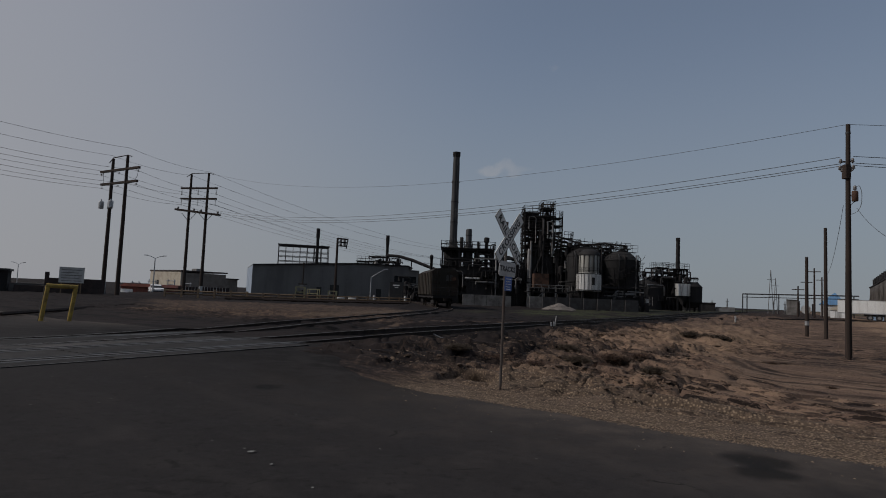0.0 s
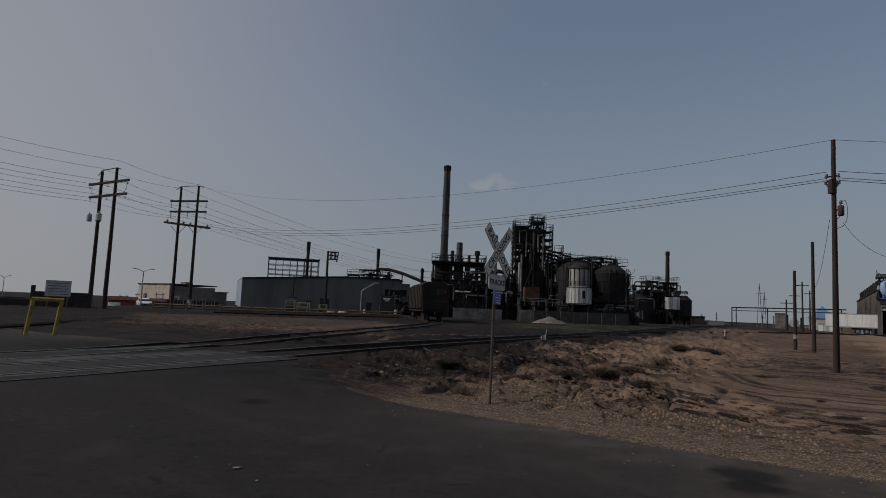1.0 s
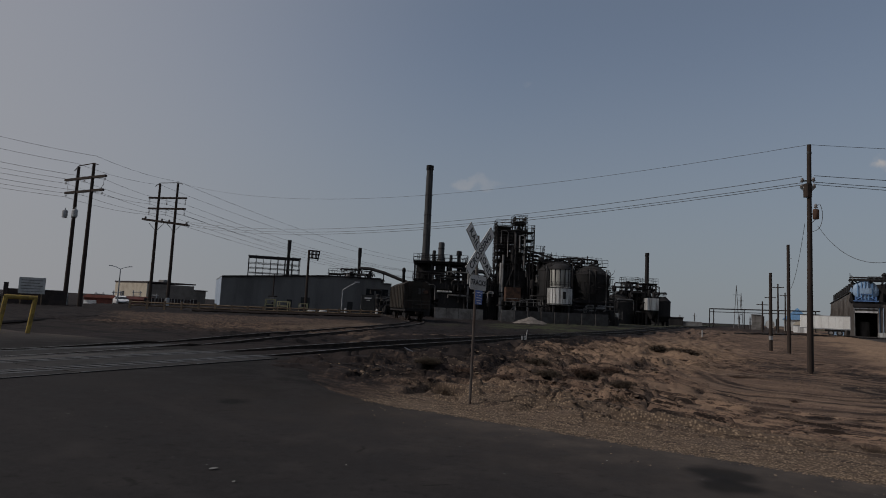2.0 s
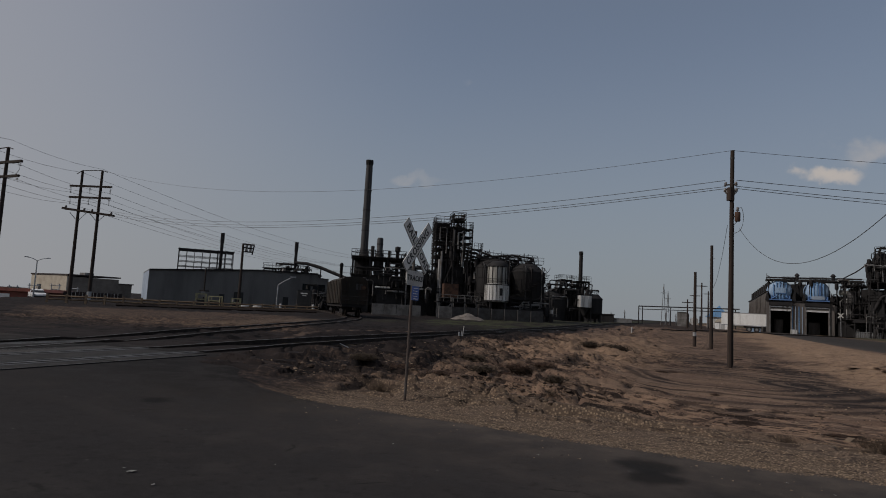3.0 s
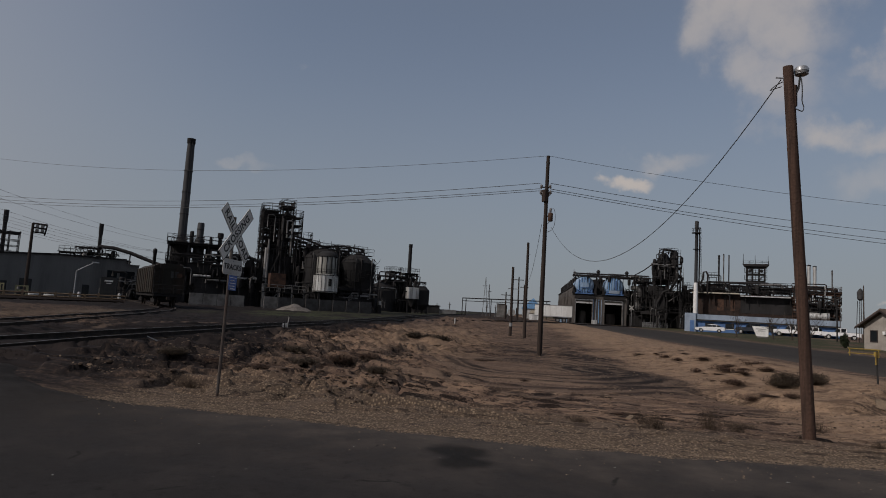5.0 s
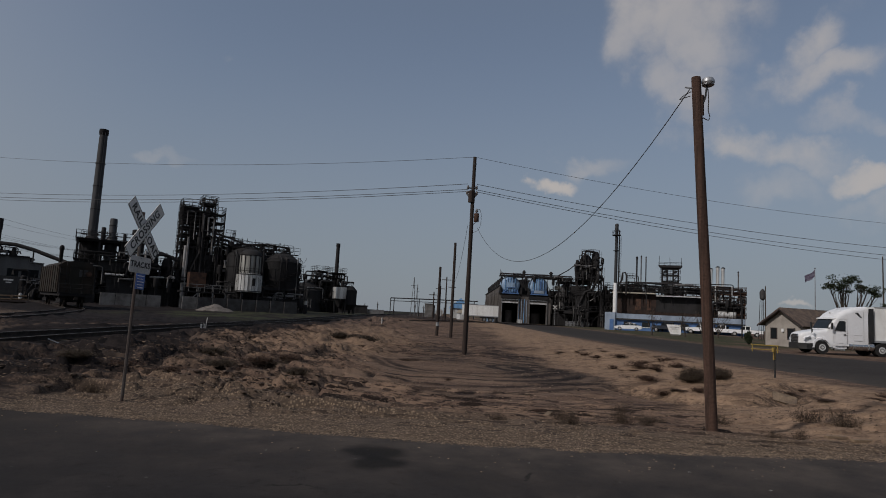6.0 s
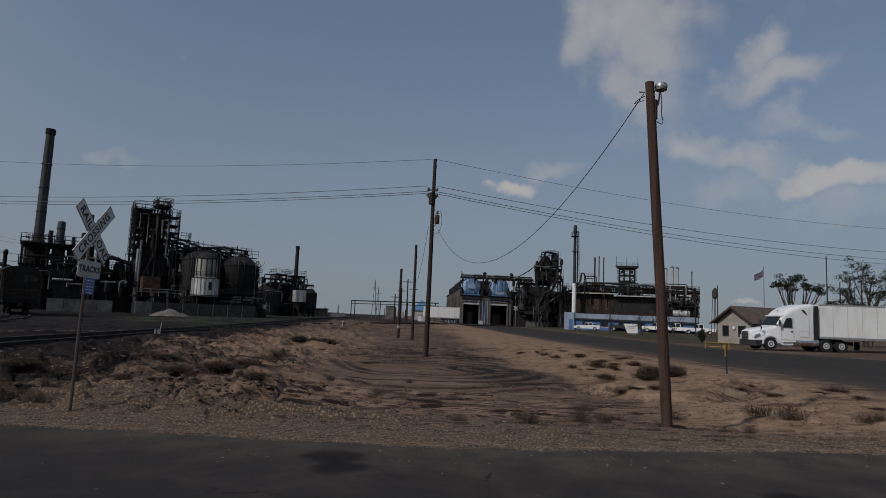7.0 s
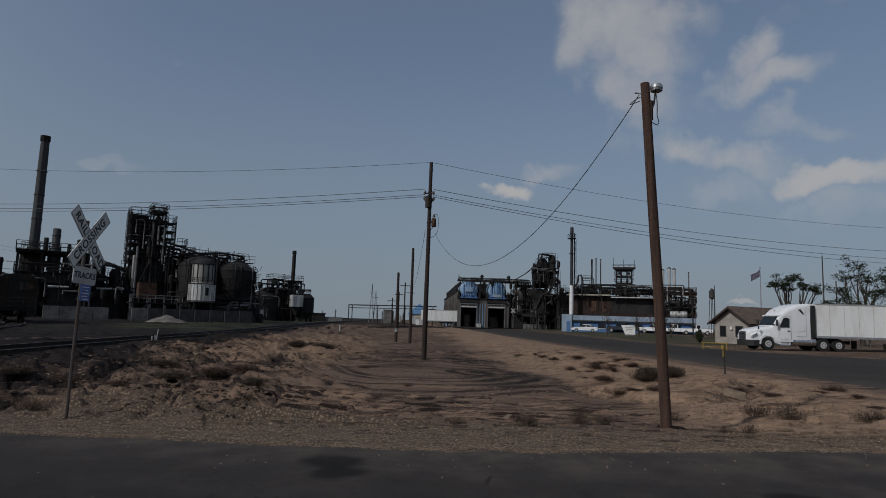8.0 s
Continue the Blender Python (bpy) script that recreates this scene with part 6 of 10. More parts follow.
tangle("dark pipes and frames of the second plant group", 44.0, 55.8, 134.0, 1.0, 8.8, 34, 6)
def silo_dress(parent, x, y, r, z0, z1, seed):
    """Stair, feed pipes, valves and small decks bolted round a silo."""
    rng = random.Random(seed)
    for k in range(16):
        a = radians(205 + 8.5 * k)
        z = z0 + (z1 - z0) * k / 16
        c, s_ = math.cos(a), math.sin(a)
        part("stair_tread", Mesh().add([(x + q * c - w * s_, y + q * s_ + w * c, z + h) for h in (0, 0.05) for q, w in ((r, -0.28), (r + 0.75, -0.28), (r + 0.75, 0.28), (r, 0.28))],
                                       [(0, 3, 2, 1), (4, 5, 6, 7), (0, 1, 5, 4), (1, 2, 6, 5), (2, 3, 7, 6), (3, 0, 4, 7)]), "soot", parent, smooth=0)
    for dr, r_ in ((0.75, 0.03),):
        pts = [(x + (r + dr) * math.cos(radians(205 + 8.5 * k)), y + (r + dr) * math.sin(radians(205 + 8.5 * k)), z0 + (z1 - z0) * k / 16 + 1.0) for k in range(17)]
        part("stair_rail", Mesh().tube(pts, r_, 5), "soot", parent)
    for k in range(5):
        a = radians(rng.uniform(200, 340))
        px, py = x + (r + 0.25) * math.cos(a), y + (r + 0.25) * math.sin(a)
        za = rng.uniform(z0 - 1.5, z0 + 0.5)
        part("feed_pipe", Mesh().tube([(px, py, max(0.2, za)), (px, py, z1 + rng.uniform(0.1, 0.6)), (px + rng.uniform(-0.3, 0.3), py + 0.9, z1 + rng.uniform(0.7, 1.0))], rng.choice((0.06, 0.09, 0.12)), 7), rng.choice(("soot", "darksteel", "steel")), parent)


dress = thing("silo_fittings", pose(0, 0, 0.2), "dark stairs and feed pipes bolted round the silos", "pipework")
silo_dress(dress, 27.65, 97.0, 3.0, 3.4, 8.0, 61)
silo_dress(dress, 22.5, 98.4, 3.1, 3.0, 8.4, 62)
tangle("thin pale and dark pipes at the foot of the silos", 18.5, 31.0, 93.2, 0.4, 3.2, 30, 63)
walkw = thing("roof_walkway", pose(0, 0, 0.2), "dark railed walkway with vent posts above the silo roofs", "catwalk")
part("deck", Mesh().box(19.6, 97.2, 9.9, 29.4, 97.9, 10.0), "soot", walkw, smooth=0)
part("railing", Mesh().rail([(19.6, 97.2, 10.0), (29.4, 97.2, 10.0)], 0.9, 0.8, 0.03), "soot", walkw)
rng = random.Random(64)
for k in range(13):
    x = 19.8 + 0.75 * k + rng.uniform(-0.2, 0.2)
    part("vent_post", Mesh().rod((x, 97.6, 9.95), (x, 97.6, 10.6 + rng.uniform(0.1, 1.1)), rng.choice((0.03, 0.05, 0.08)), n=6), "soot", walkw)
    if k % 3 == 0:
        part("valve_box", Mesh().slab(x - 0.3, 97.3, 10.0, x + 0.3, 97.8, 10.3 + rng.uniform(0.1, 0.5)), "soot", walkw)
for x in (20.0, 23.0, 26.0, 29.0):
    part("deck_post", Mesh().box(x - 0.07, 97.4, 8.0, x + 0.07, 97.54, 9.9), "soot", walkw, smooth=0)
tangle("dark pipes beside the shed end", -7.6, -1.0, 100.5, 0.8, 4.2, 20, 7)
tangle("dark vessels and pipes of the second plant group", 43.6, 53.6, 135.0, 3.6, 9.6, 30, 23)

# concrete wall along the works and the gravel heap
cw = thing("yard_wall", pose(0, 0, 0), "low stained concrete yard wall of cast panels", "wall", kind="structure")
for k in range(4):
    part("wall_panel", Mesh().slab(2.7 + 1.8 * k, 90.0, 0.05, 4.45 + 1.8 * k, 90.25, 1.95), "concrete", cw, smooth=0)
for k in range(8):
    part("wall_panel", Mesh().slab(12.4 + 1.9 * k, 89.2 - 0.3 * k, 0.05, 14.25 + 1.9 * k, 89.5 - 0.3 * k, 2.05), "darksteel" if k > 0 else "concrete", cw, smooth=0)
hp = thing("gravel_heap", pose(15.7, 83.7, 0.1) @ Matrix.Diagonal((1.2, 1.1, 1.05, 1)), "low heap of pale grey gravel", "gravel heap")
mb = Mesh()
R, Q = 14, 40
vs = [(0, 0, 1.12)]
for i in range(1, R + 1):
    for j in range(Q):
        a, r = 2 * math.pi * j / Q, i / R
        wob = 1 + 0.16 * noise.noise((math.cos(a) * 1.4, math.sin(a) * 1.4, 2))
        zz = 1.12 * (1 - r) ** 0.9 * (1 + 0.18 * noise.noise((r * 4 * math.cos(a), r * 4 * math.sin(a), 6))) - 0.02
        vs.append((2.5 * r * wob * math.cos(a), 2.0 * r * wob * math.sin(a), zz))
fs = [(0, 1 + j, 1 + (j + 1) % Q) for j in range(Q)]
for i in range(R - 1):
    o = 1 + i * Q
    fs += [(o + j, o + Q + j, o + Q + (j + 1) % Q, o + (j + 1) % Q) for j in range(Q)]
part("gravel_mound", mb.add(vs, fs), "pile", hp)

# second group of black vessels
c2 = thing("process_building", pose(0, 0, 0.2), "second soot-black plant group with stacked frames and vessels", "industrial building", "process buildings")
steel_frame(c2, (46.8, 48.2, 49.4), (136, 139), (0, 4, 7.6, 9.6), w=0.12)
steel_frame(c2, (50.2, 51.8, 53.2), (134.6, 138), (0, 6.4, 8.2, 9.4), w=0.12)
part("wall_panel", Mesh().box(46.6, 139.2, 0, 53.4, 139.4, 7.4), "soot2", c2, smooth=0)
part("back_house", Mesh().side([(43.9, 0), (43.9, 5.2), (46.5, 7.7), (53.6, 7.3), (53.6, 0)], 139.6, 142.0), "soot2", c2, "soot-black rear house", smooth=0)
stack(51.7, 136.2, 16.4, 0.45, "tall dark steel chimney above the second plant group", bands=3)
vessel("storage_silo", 45.0, 136.0, [(3.4, 0.2), (3.4, 5.0), (2.2, 6.2), (0.9, 6.9)], "squat black steel tank with a conical roof", "silo", "tankblack", group="silos", hoops=((2.5, 3.4), (4.8, 3.4)), top_rail=(5.2, 3.1))
vessel("storage_silo", 54.0, 134.6, [(1.2, 1.0), (2.3, 2.2), (2.35, 5.6), (1.4, 6.6)], "black hopper silo with a railed roof", "silo", "tankblack", group="silos", hoops=((2.3, 2.3), (5.5, 2.34)), top_rail=(6.6, 1.4), legs=4)
sb = thing("dust_filter", pose(0, 0, 0.2), "pale streaked metal filter house on a dark frame", "filter house")
part("body", Mesh().slab(50.1, 131.6, 3.5, 52.7, 133.6, 6.1), "silver", sb)
for k in range(5):
    part("rib", Mesh().box(50.2 + 0.58 * k, 131.52, 3.5, 50.28 + 0.58 * k, 131.6, 6.1), "silver", sb, smooth=0)
for x in (50.1, 52.7):
    part("leg", Mesh().box(x - 0.12, 131.8, 0, x + 0.12, 132.0, 3.5), "soot", sb, smooth=0)
part("hopper", Mesh().turned(51.4, 132.6, [(0.3, 1.6), (1.3, 3.5)], 4), "soot2", sb)
pipe([(45.8, 136.5, 6.6), (47.5, 136, 8.8), (50.5, 135.2, 8.6), (54.0, 134.6, 7.2)], 0.3, "dark duct linking the second plant group")

# rail car on the side track
def rail_car(m):
    c = thing("rail_hopper_car", m, "dark covered hopper rail car standing on the side track", "rail car")
    mb = Mesh()
    mb.add([(-1.5, -6, 1.5), (1.5, -6, 1.5), (1.5, -6, 4.3), (0.9, -6, 4.7), (-0.9, -6, 4.7), (-1.5, -6, 4.3),
            (-1.5, 6, 1.5), (1.5, 6, 1.5), (1.5, 6, 4.3), (0.9, 6, 4.7), (-0.9, 6, 4.7), (-1.5, 6, 4.3)],
           [(0, 1, 2, 3, 4, 5), (11, 10, 9, 8, 7, 6)] + [(i, 6 + i, 6 + (i + 1) % 6, (i + 1) % 6) for i in range(6)])
    part("body", mb, "carbrown", c, "grimy brown steel body", smooth=0)
    for k in range(9):
        for s in (-1, 1):
            part("side_rib", Mesh().box(s * 1.5 - 0.06, -5.6 + 1.4 * k, 1.5, s * 1.5 + 0.06, -5.5 + 1.4 * k, 4.3), "carbrown", c, smooth=0)
    for y in (-3.4, 0, 3.4):
        part("hopper", Mesh().add([(-1.2, y - 1.4, 1.5), (1.2, y - 1.4, 1.5), (1.2, y + 1.4, 1.5), (-1.2, y + 1.4, 1.5), (-0.4, y - 0.3, 0.5), (0.4, y - 0.3, 0.5), (0.4, y + 0.3, 0.5), (-0.4, y + 0.3, 0.5)],
                                  [(4, 5, 1, 0), (5, 6, 2, 1), (6, 7, 3, 2), (7, 4, 0, 3), (4, 7, 6, 5)]), "soot2", c, smooth=0)
    for x in (-1.42, -0.5, 0.5, 1.42):
        part("end_post", Mesh().box(x - 0.05, -6.09, 1.5, x + 0.05, -6.005, 4.25), "carbrown", c, smooth=0)
    for z in (2.1, 3.0, 4.2):
        part("end_rib", Mesh().box(-1.48, -6.12, z - 0.05, 1.48, -6.095, z + 0.05), "carbrown", c, smooth=0)
    part("brake_wheel", Mesh().rod((0.95, -6.22, 3.5), (0.95, -6.17, 3.5), 0.27, n=16), "rust", c)
    part("end_platform", Mesh().box(-1.4, -6.75, 1.43, 1.4, -6.13, 1.48), "soot", c, "dark end walkway", smooth=0)
    part("platform_rail", Mesh().rail([(-1.4, -6.7, 1.48), (1.4, -6.7, 1.48)], 0.9, 0.9, 0.025), "soot", c)
    part("underframe", Mesh().box(-1.3, -6.6, 1.15, 1.3, 6.6, 1.42), "soot", c, smooth=0)
    part("roof_walk", Mesh().box(-0.4, -6, 4.72, 0.4, 6, 4.78), "soot", c, smooth=0)
    part("ladder", Mesh().ladder(-1.1, -6.1, 1.2, 4.6, 0.5), "soot", c)
    part("panel_plate", Mesh().box(0.2, -6.03, 3.2, 0.9, -6.005, 3.9), "darksteel", c, "dull grey stencil panel", smooth=0)
    for y in (-4.6, 4.6):
        b = part("bogie", Mesh().box(-1.1, y - 1.2, 0.5, -0.9, y + 1.2, 0.85).box(0.9, y - 1.2, 0.5, 1.1, y + 1.2, 0.85).box(-1.1, y - 0.25, 0.6, 1.1, y + 0.25, 1.15), "soot", c, smooth=0)
        for dy in (-0.9, 0.9):
            for x in (-0.75, 0.75):
                part("wheel", Mesh().rod((x - 0.07, y + dy, 0.45), (x + 0.07, y + dy, 0.45), 0.43, n=18), "rail", b)
    part("coupler", Mesh().box(-0.15, -7.1, 0.8, 0.15, -6.5, 1.1), "rail", c, smooth=0)


rail_car(pose(-0.94, 72.9, height(-0.94, 72.9, False) + 0.06, 0, 0, 9) @ Matrix.Diagonal((1, 1, 0.91, 1)))


# ---- the grey shed and what stands round it ----
sh = thing("warehouse_shed", pose(-33.0, 105.0, 0.1, 0, 0, 20), "long grey corrugated metal warehouse shed with a low roof", "warehouse")
TOP = [(0, 5.45), (9, 6.05), (18, 6.65), (27.9, 6.7), (28.0, 5.9), (30.0, 5.85)]
part("wall", Mesh().side([(30.0, -0.3), (0, -0.3)] + TOP, 0, 0.2), "cladding", sh, smooth=0)
# sunlit look of the gable comes from a paler material than the cladding
part("gable_wall", Mesh().box(0, 0.2, -0.3, 0.2, 22, 5.4), "fascia", sh, "end wall given a paler colour for the sun on it", smooth=0)
part("wall", Mesh().box(29.8, 0.2, -0.3, 30.0, 22, 5.7), "cladding", sh, smooth=0)
part("roof", Mesh().side([(x, z + 0.01) for x, z in TOP] + [(x, z + 0.12) for x, z in TOP[::-1]], -0.25, 22.2), "cladding", sh, smooth=0)
for k in range(74):
    x = 0.2 + 0.4 * k
    z = next(za + (zb - za) * (x - xa) / (xb - xa) for (xa, za), (xb, zb) in zip(TOP, TOP[1:]) if xa <= x <= xb)
    part("cladding_rib", Mesh().box(x, -0.045, -0.2, x + 0.06, -0.002, z - 0.08), "cladding", sh, smooth=0)
part("eave_trim", Mesh().side([(x, z - 0.07) for x, z in TOP[:4]] + [(x, z + 0.13) for x, z in TOP[3::-1]], -0.34, -0.26), "soot", sh, smooth=0)
# doorways: black sheets on the wall in place of the dark inside
for x, w, h in ((13.4, 1.6, 2.6), (11.0, 0.9, 2.1), (21.8, 1.0, 2.2)):
    d = part("door", Mesh().box(x, -0.07, -0.1, x + w, -0.05, h), "black", sh, "black sheet for the darkness of an open doorway", smooth=0)
    part("door_frame", Mesh().box(x - 0.1, -0.1, -0.1, x - 0.001, -0.04, h + 0.1).box(x + w + 0.001, -0.1, -0.1, x + w + 0.1, -0.04, h + 0.1).box(x, -0.1, h, x + w, -0.04, h + 0.1), "cladding", d, smooth=0)
for x, w in ((25.2, 1.5), (27.1, 2.3)):
    part("window", Mesh().box(x, -0.07, 3.6, x + w, -0.05, 4.8), "glass", sh, "dark high window", smooth=0)

rf = thing("cooling_frame", pose(-31.0, 113.2, 4.7, 0, 0, 14), "bare open steel framework standing on the shed roof", "steel framework")
for y in (0, 2.4, 4.8):
    for k in range(8):
        part("column", Mesh().box(9.2 * k / 7 - 0.045, y - 0.045, 0, 9.2 * k / 7 + 0.045, y + 0.045, 5.2), "darksteel", rf, smooth=0)
    for z in (2.2, 3.1, 4.0):
        part("girt", Mesh().box(0, y - 0.03, z - 0.04, 9.2, y + 0.03, z + 0.04), "darksteel", rf, smooth=0)
    part("top_beam", Mesh().box(-0.1, y - 0.06, 5.05, 9.3, y + 0.06, 5.28), "soot", rf, smooth=0)
for k in range(8):
    part("tie", Mesh().box(9.2 * k / 7 - 0.05, -0.1, 5.28, 9.2 * k / 7 + 0.05, 4.9, 5.4), "darksteel", rf, smooth=0)
for k in (0, 4, 7):
    for z in (2.2, 3.1, 4.0):
        part("side_girt", Mesh().box(9.2 * k / 7 - 0.03, 0, z - 0.04, 9.2 * k / 7 + 0.03, 4.8, z + 0.04), "darksteel", rf, smooth=0)
stack(-24.6, 117.0, 13.2, 0.26, "thin dark roof chimney with a flared top", bands=2, tip=1.0, rim=2.0, flare=1.35)

lb = thing("process_building", pose(-18.8, 128.5, 0.2), "dark plant building with a railed roof behind the shed", "industrial building", "process buildings")
part("wall", Mesh().box(0, 0, 0, 11.5, 6, 7.0), "soot2", lb, smooth=0)
part("roof_curb", Mesh().box(-0.2, -0.2, 7.0, 11.7, 6.2, 7.2), "soot", lb, smooth=0)
part("railing", Mesh().rail([(0.2, 0, 8.0), (5.6, 0, 8.0), (5.6, 3, 8.0)], 1.0, 0.9, 0.035), "soot", lb)
part("roof_deck", Mesh().box(0, 0, 7.9, 5.8, 4, 8.0), "soot", lb, smooth=0)
for x in (0.4, 2.1, 3.8, 5.5):
    part("deck_post", Mesh().box(x - 0.07, 0.1, 7.2, x + 0.07, 0.24, 7.9), "soot", lb, smooth=0)
part("pale_vent", Mesh().turned(4.4, -0.7, [(0.45, 6.4), (0.5, 7.4), (0.3, 7.9)], 12), "steel", lb)
tangle("small pipes and rails on the roof behind the shed", -18.6, -9.0, 129.0, 7.2, 9.3, 22, 24)
stack(-12.4, 129.6, 13.6, 0.28, "thin dark chimney with a flared rim behind the shed", bands=2, tip=1.0, rim=2.2, flare=1.35)
cv = thing("conveyor", pose(0, 0, 0.2), "long dark enclosed conveyor tube sloping down from a roof", "conveyor")
part("tube", Mesh().tube([(-12.2, 128.2, 9.3), (-9.8, 127.6, 9.2), (-7.0, 126.8, 8.5), (-4.0, 126.0, 7.4), (-0.6, 125.0, 6.2)], 0.33, 12), "soot", cv)
part("support", Mesh().bar((-7.0, 127, 0), (-7.0, 127, 8.2), 0.16).bar((-3.0, 125.8, 0), (-3.0, 125.8, 6.8), 0.16), "soot", cv)
ln = thing("lean_to", pose(-10.5, 102.0, 0.15), "dark lean-to building with pale pipes and an open side", "outbuilding")
part("wall", Mesh().box(3.0, 0, 0, 8.6, 4, 2.5), "soot2", ln, smooth=0)
part("roof", Mesh().side([(2.8, 2.5), (8.9, 3.3), (8.9, 3.42), (2.8, 2.62)], -0.3, 4.2), "soot", ln, smooth=0)
part("sloped_panel", Mesh().side([(2.4, 0), (4.6, 0), (4.6, 3.2), (3.8, 3.0)], -0.5, -0.42), "hallwall", ln, "grey sloping sheet panel", smooth=0)
for k in range(5):
    part("pipe", Mesh().tube([(1.4 + 1.4 * k, -0.25, 0), (1.4 + 1.4 * k, -0.25, 1.6 + 0.3 * k), (2.2 + 1.4 * k, -0.25, 2.2 + 0.3 * k)], 0.07, 8), "steel", ln)
vessel("vent_pipe", -2.4, 106, [(0.25, 0), (0.25, 7.6), (0.32, 7.7), (0.3, 8.2), (0.1, 8.4)], "short dark vent pipe with a rounded cowl", "pipe", "soot", group="plant pipework")

fl = thing("floodlight_mast", pose(-17.0, 95.6, 0), "tall dark pole with a rack of floodlights at its top", "floodlight")
part("pole", wood_pole(Mesh(), 0, 0, -0.2, 9.9, 0.24, 0.16), "darkpole", fl)
rk = part("rack", Mesh().bar((0, 0, 9.85), (1.65, 0, 9.75), 0.17).bar((0, 0, 9.3), (1.55, 0, 9.2), 0.15).bar((1.62, 0, 9.75), (1.4, 0, 8.3), 0.14).bar((0, 0, 8.7), (1.5, 0, 8.65), 0.14), "soot", fl)
for z in (9.5, 8.95):
    for x in (0.35, 0.95):
        part("lamp", Mesh().slab(x, -0.2, z - 0.17, x + 0.35, 0.08, z + 0.17), "steel", rk, "pale floodlight face")
up2 = thing("utility_pole", pose(-22.5, 97.5, 0), "dark post with a small switch box beside the shed", "utility pole", "utility poles")
part("pole", wood_pole(Mesh(), 0, 0, -0.2, 5.9, 0.12, 0.1), "darkpole", up2)
part("switch_box", Mesh().slab(-0.35, -0.3, 1.6, 0.35, -0.12, 2.4), "steel", up2)
part("crossarm", Mesh().bar((-0.7, 0, 2.5), (0.7, 0, 2.5), 0.12), "darkpole", up2)
yl = thing("street_lamp", pose(-11.3, 94.4, 0), "grey yard lamp with a long slanting arm", "street lamp")
part("pole", Mesh().taper([(0, 0, 0), (0, 0, 4.0)], [0.11, 0.08]), "galv", yl)
part("arm", Mesh().tube([(0, 0, 3.95), (1.1, 0.1, 4.7), (2.1, 0.2, 5.25)], 0.07), "galv", yl)
part("lamp_head", Mesh().slab(1.7, 0.05, 5.15, 2.5, 0.35, 5.33), "galv", yl)
part("base", Mesh().slab(-0.5, -0.5, -0.2, 0.5, 0.5, 0.7), "concrete", yl)

cab = thing("equipment_cabinet", pose(-7.8, 87.8, 0.1), "dark upright equipment cabinet with a pale lettering strip", "cabinet")
part("body", Mesh().slab(0, 0, 0.2, 1.9, 1.0, 3.15), "black", cab)
part("plinth", Mesh().slab(-0.1, -0.1, -0.2, 2.0, 1.1, 0.2), "concrete", cab)
part("text_bar", Mesh().box(0.45, -0.012, 2.6, 1.4, -0.004, 2.78), "signwhite", cab, "pale lettering bar", smooth=0)
part("text_bar", Mesh().box(0.7, -0.012, 2.35, 1.25, -0.004, 2.45), "signwhite", cab, smooth=0)
part("side_rail", Mesh().bar((2.4, 0.2, 0), (3.3, 0.4, 2.4), 0.12).bar((2.4, 0.2, 2.2), (2.4, 0.2, 0), 0.12), "soot", cab)
for x, y, h, mtl, lab in ((-5.35, 85.0, 1.1, "oldsign", "white concrete bollard beside the side track"), (-9.8, 86.5, 1.0, "oldsign", "white steel bollard by the yard fence"), (-16.2, 87.4, 1.4, "concrete", "grey concrete block by the yard fence")):
    b = thing("bollard", pose(x, y, height(x, y, False) - 0.1), lab, "bollard", "yard bollards")
    part("post", Mesh().turned(0, 0, [(0.17, 0), (0.17, h - 0.12), (0.12, h - 0.02), (0.02, h)], 12), mtl, b)

def caged_tote(x, y, w, h, a):
    """A pale plastic tank in an open cage on a pallet."""
    t = thing("caged_tote", pose(x, y, height(x, y, False) - 0.05, 0, 0, a), "pale yellow caged tote tank standing in the yard", "tank", "caged totes")
    part("pallet", Mesh().slab(-w / 2, -0.55, 0, w / 2, 0.55, 0.16), "wood", t, smooth=0)
    part("tank", Mesh().slab(-w / 2 + 0.12, -0.42, 0.17, w / 2 - 0.12, 0.42, 0.62 * h, 0.08), "darksteel", t)
    for px in (-w / 2 + 0.06, w / 2 - 0.06):
        for py in (-0.5, 0.5):
            part("post", Mesh().box(px - 0.07, py - 0.05, 0.161, px + 0.07, py + 0.05, h), "totepaint", t, smooth=0)
    for z in (h - 0.07, 0.55 * h):
        for py in (-0.5, 0.5):
            part("cage_bar", Mesh().box(-w / 2 + 0.131, py - 0.04, z - 0.07, w / 2 - 0.131, py + 0.04, z + 0.07), "totepaint", t, smooth=0)


for x, y, w, h, a in ((-20.7, 88.4, 1.35, 1.75, 4), (-18.75, 88.2, 1.6, 1.5, -6), (-15.9, 87.6, 1.2, 1.35, 3)):
    caged_tote(x, y, w, h, a)

# fence rails along the yard edge
fe = thing("yard_fence", pose(0, 0, 0), "low weathered timber rail fence along the yard", "fence")
line = [(-31, 68.5), (-24.0, 69.5), (-17.5, 72.0), (-12.0, 75.5), (-7.0, 79.0), (-4.5, 81.0)]
for (x0, y0), (x1, y1) in zip(line, line[1:]):
    k = max(2, round(math.hypot(x1 - x0, y1 - y0) / 1.7))
    for i in range(k):
        x, y = x0 + (x1 - x0) * i / k, y0 + (y1 - y0) * i / k
        z = height(x, y, False)
        part("post", Mesh().box(x - 0.10, y - 0.36, z - 0.1, x + 0.10, y - 0.19, z + 0.9 + 0.1 * math.sin(x * 7)), "wood", fe, smooth=0)
    za, zb = height(x0, y0, False), height(x1, y1, False)
    for h in (0.72, 0.38):
        part("board", Mesh().bar((x0, y0 - 0.1, za + h), (x1, y1 - 0.1, zb + h), 0.12), "wood", fe)
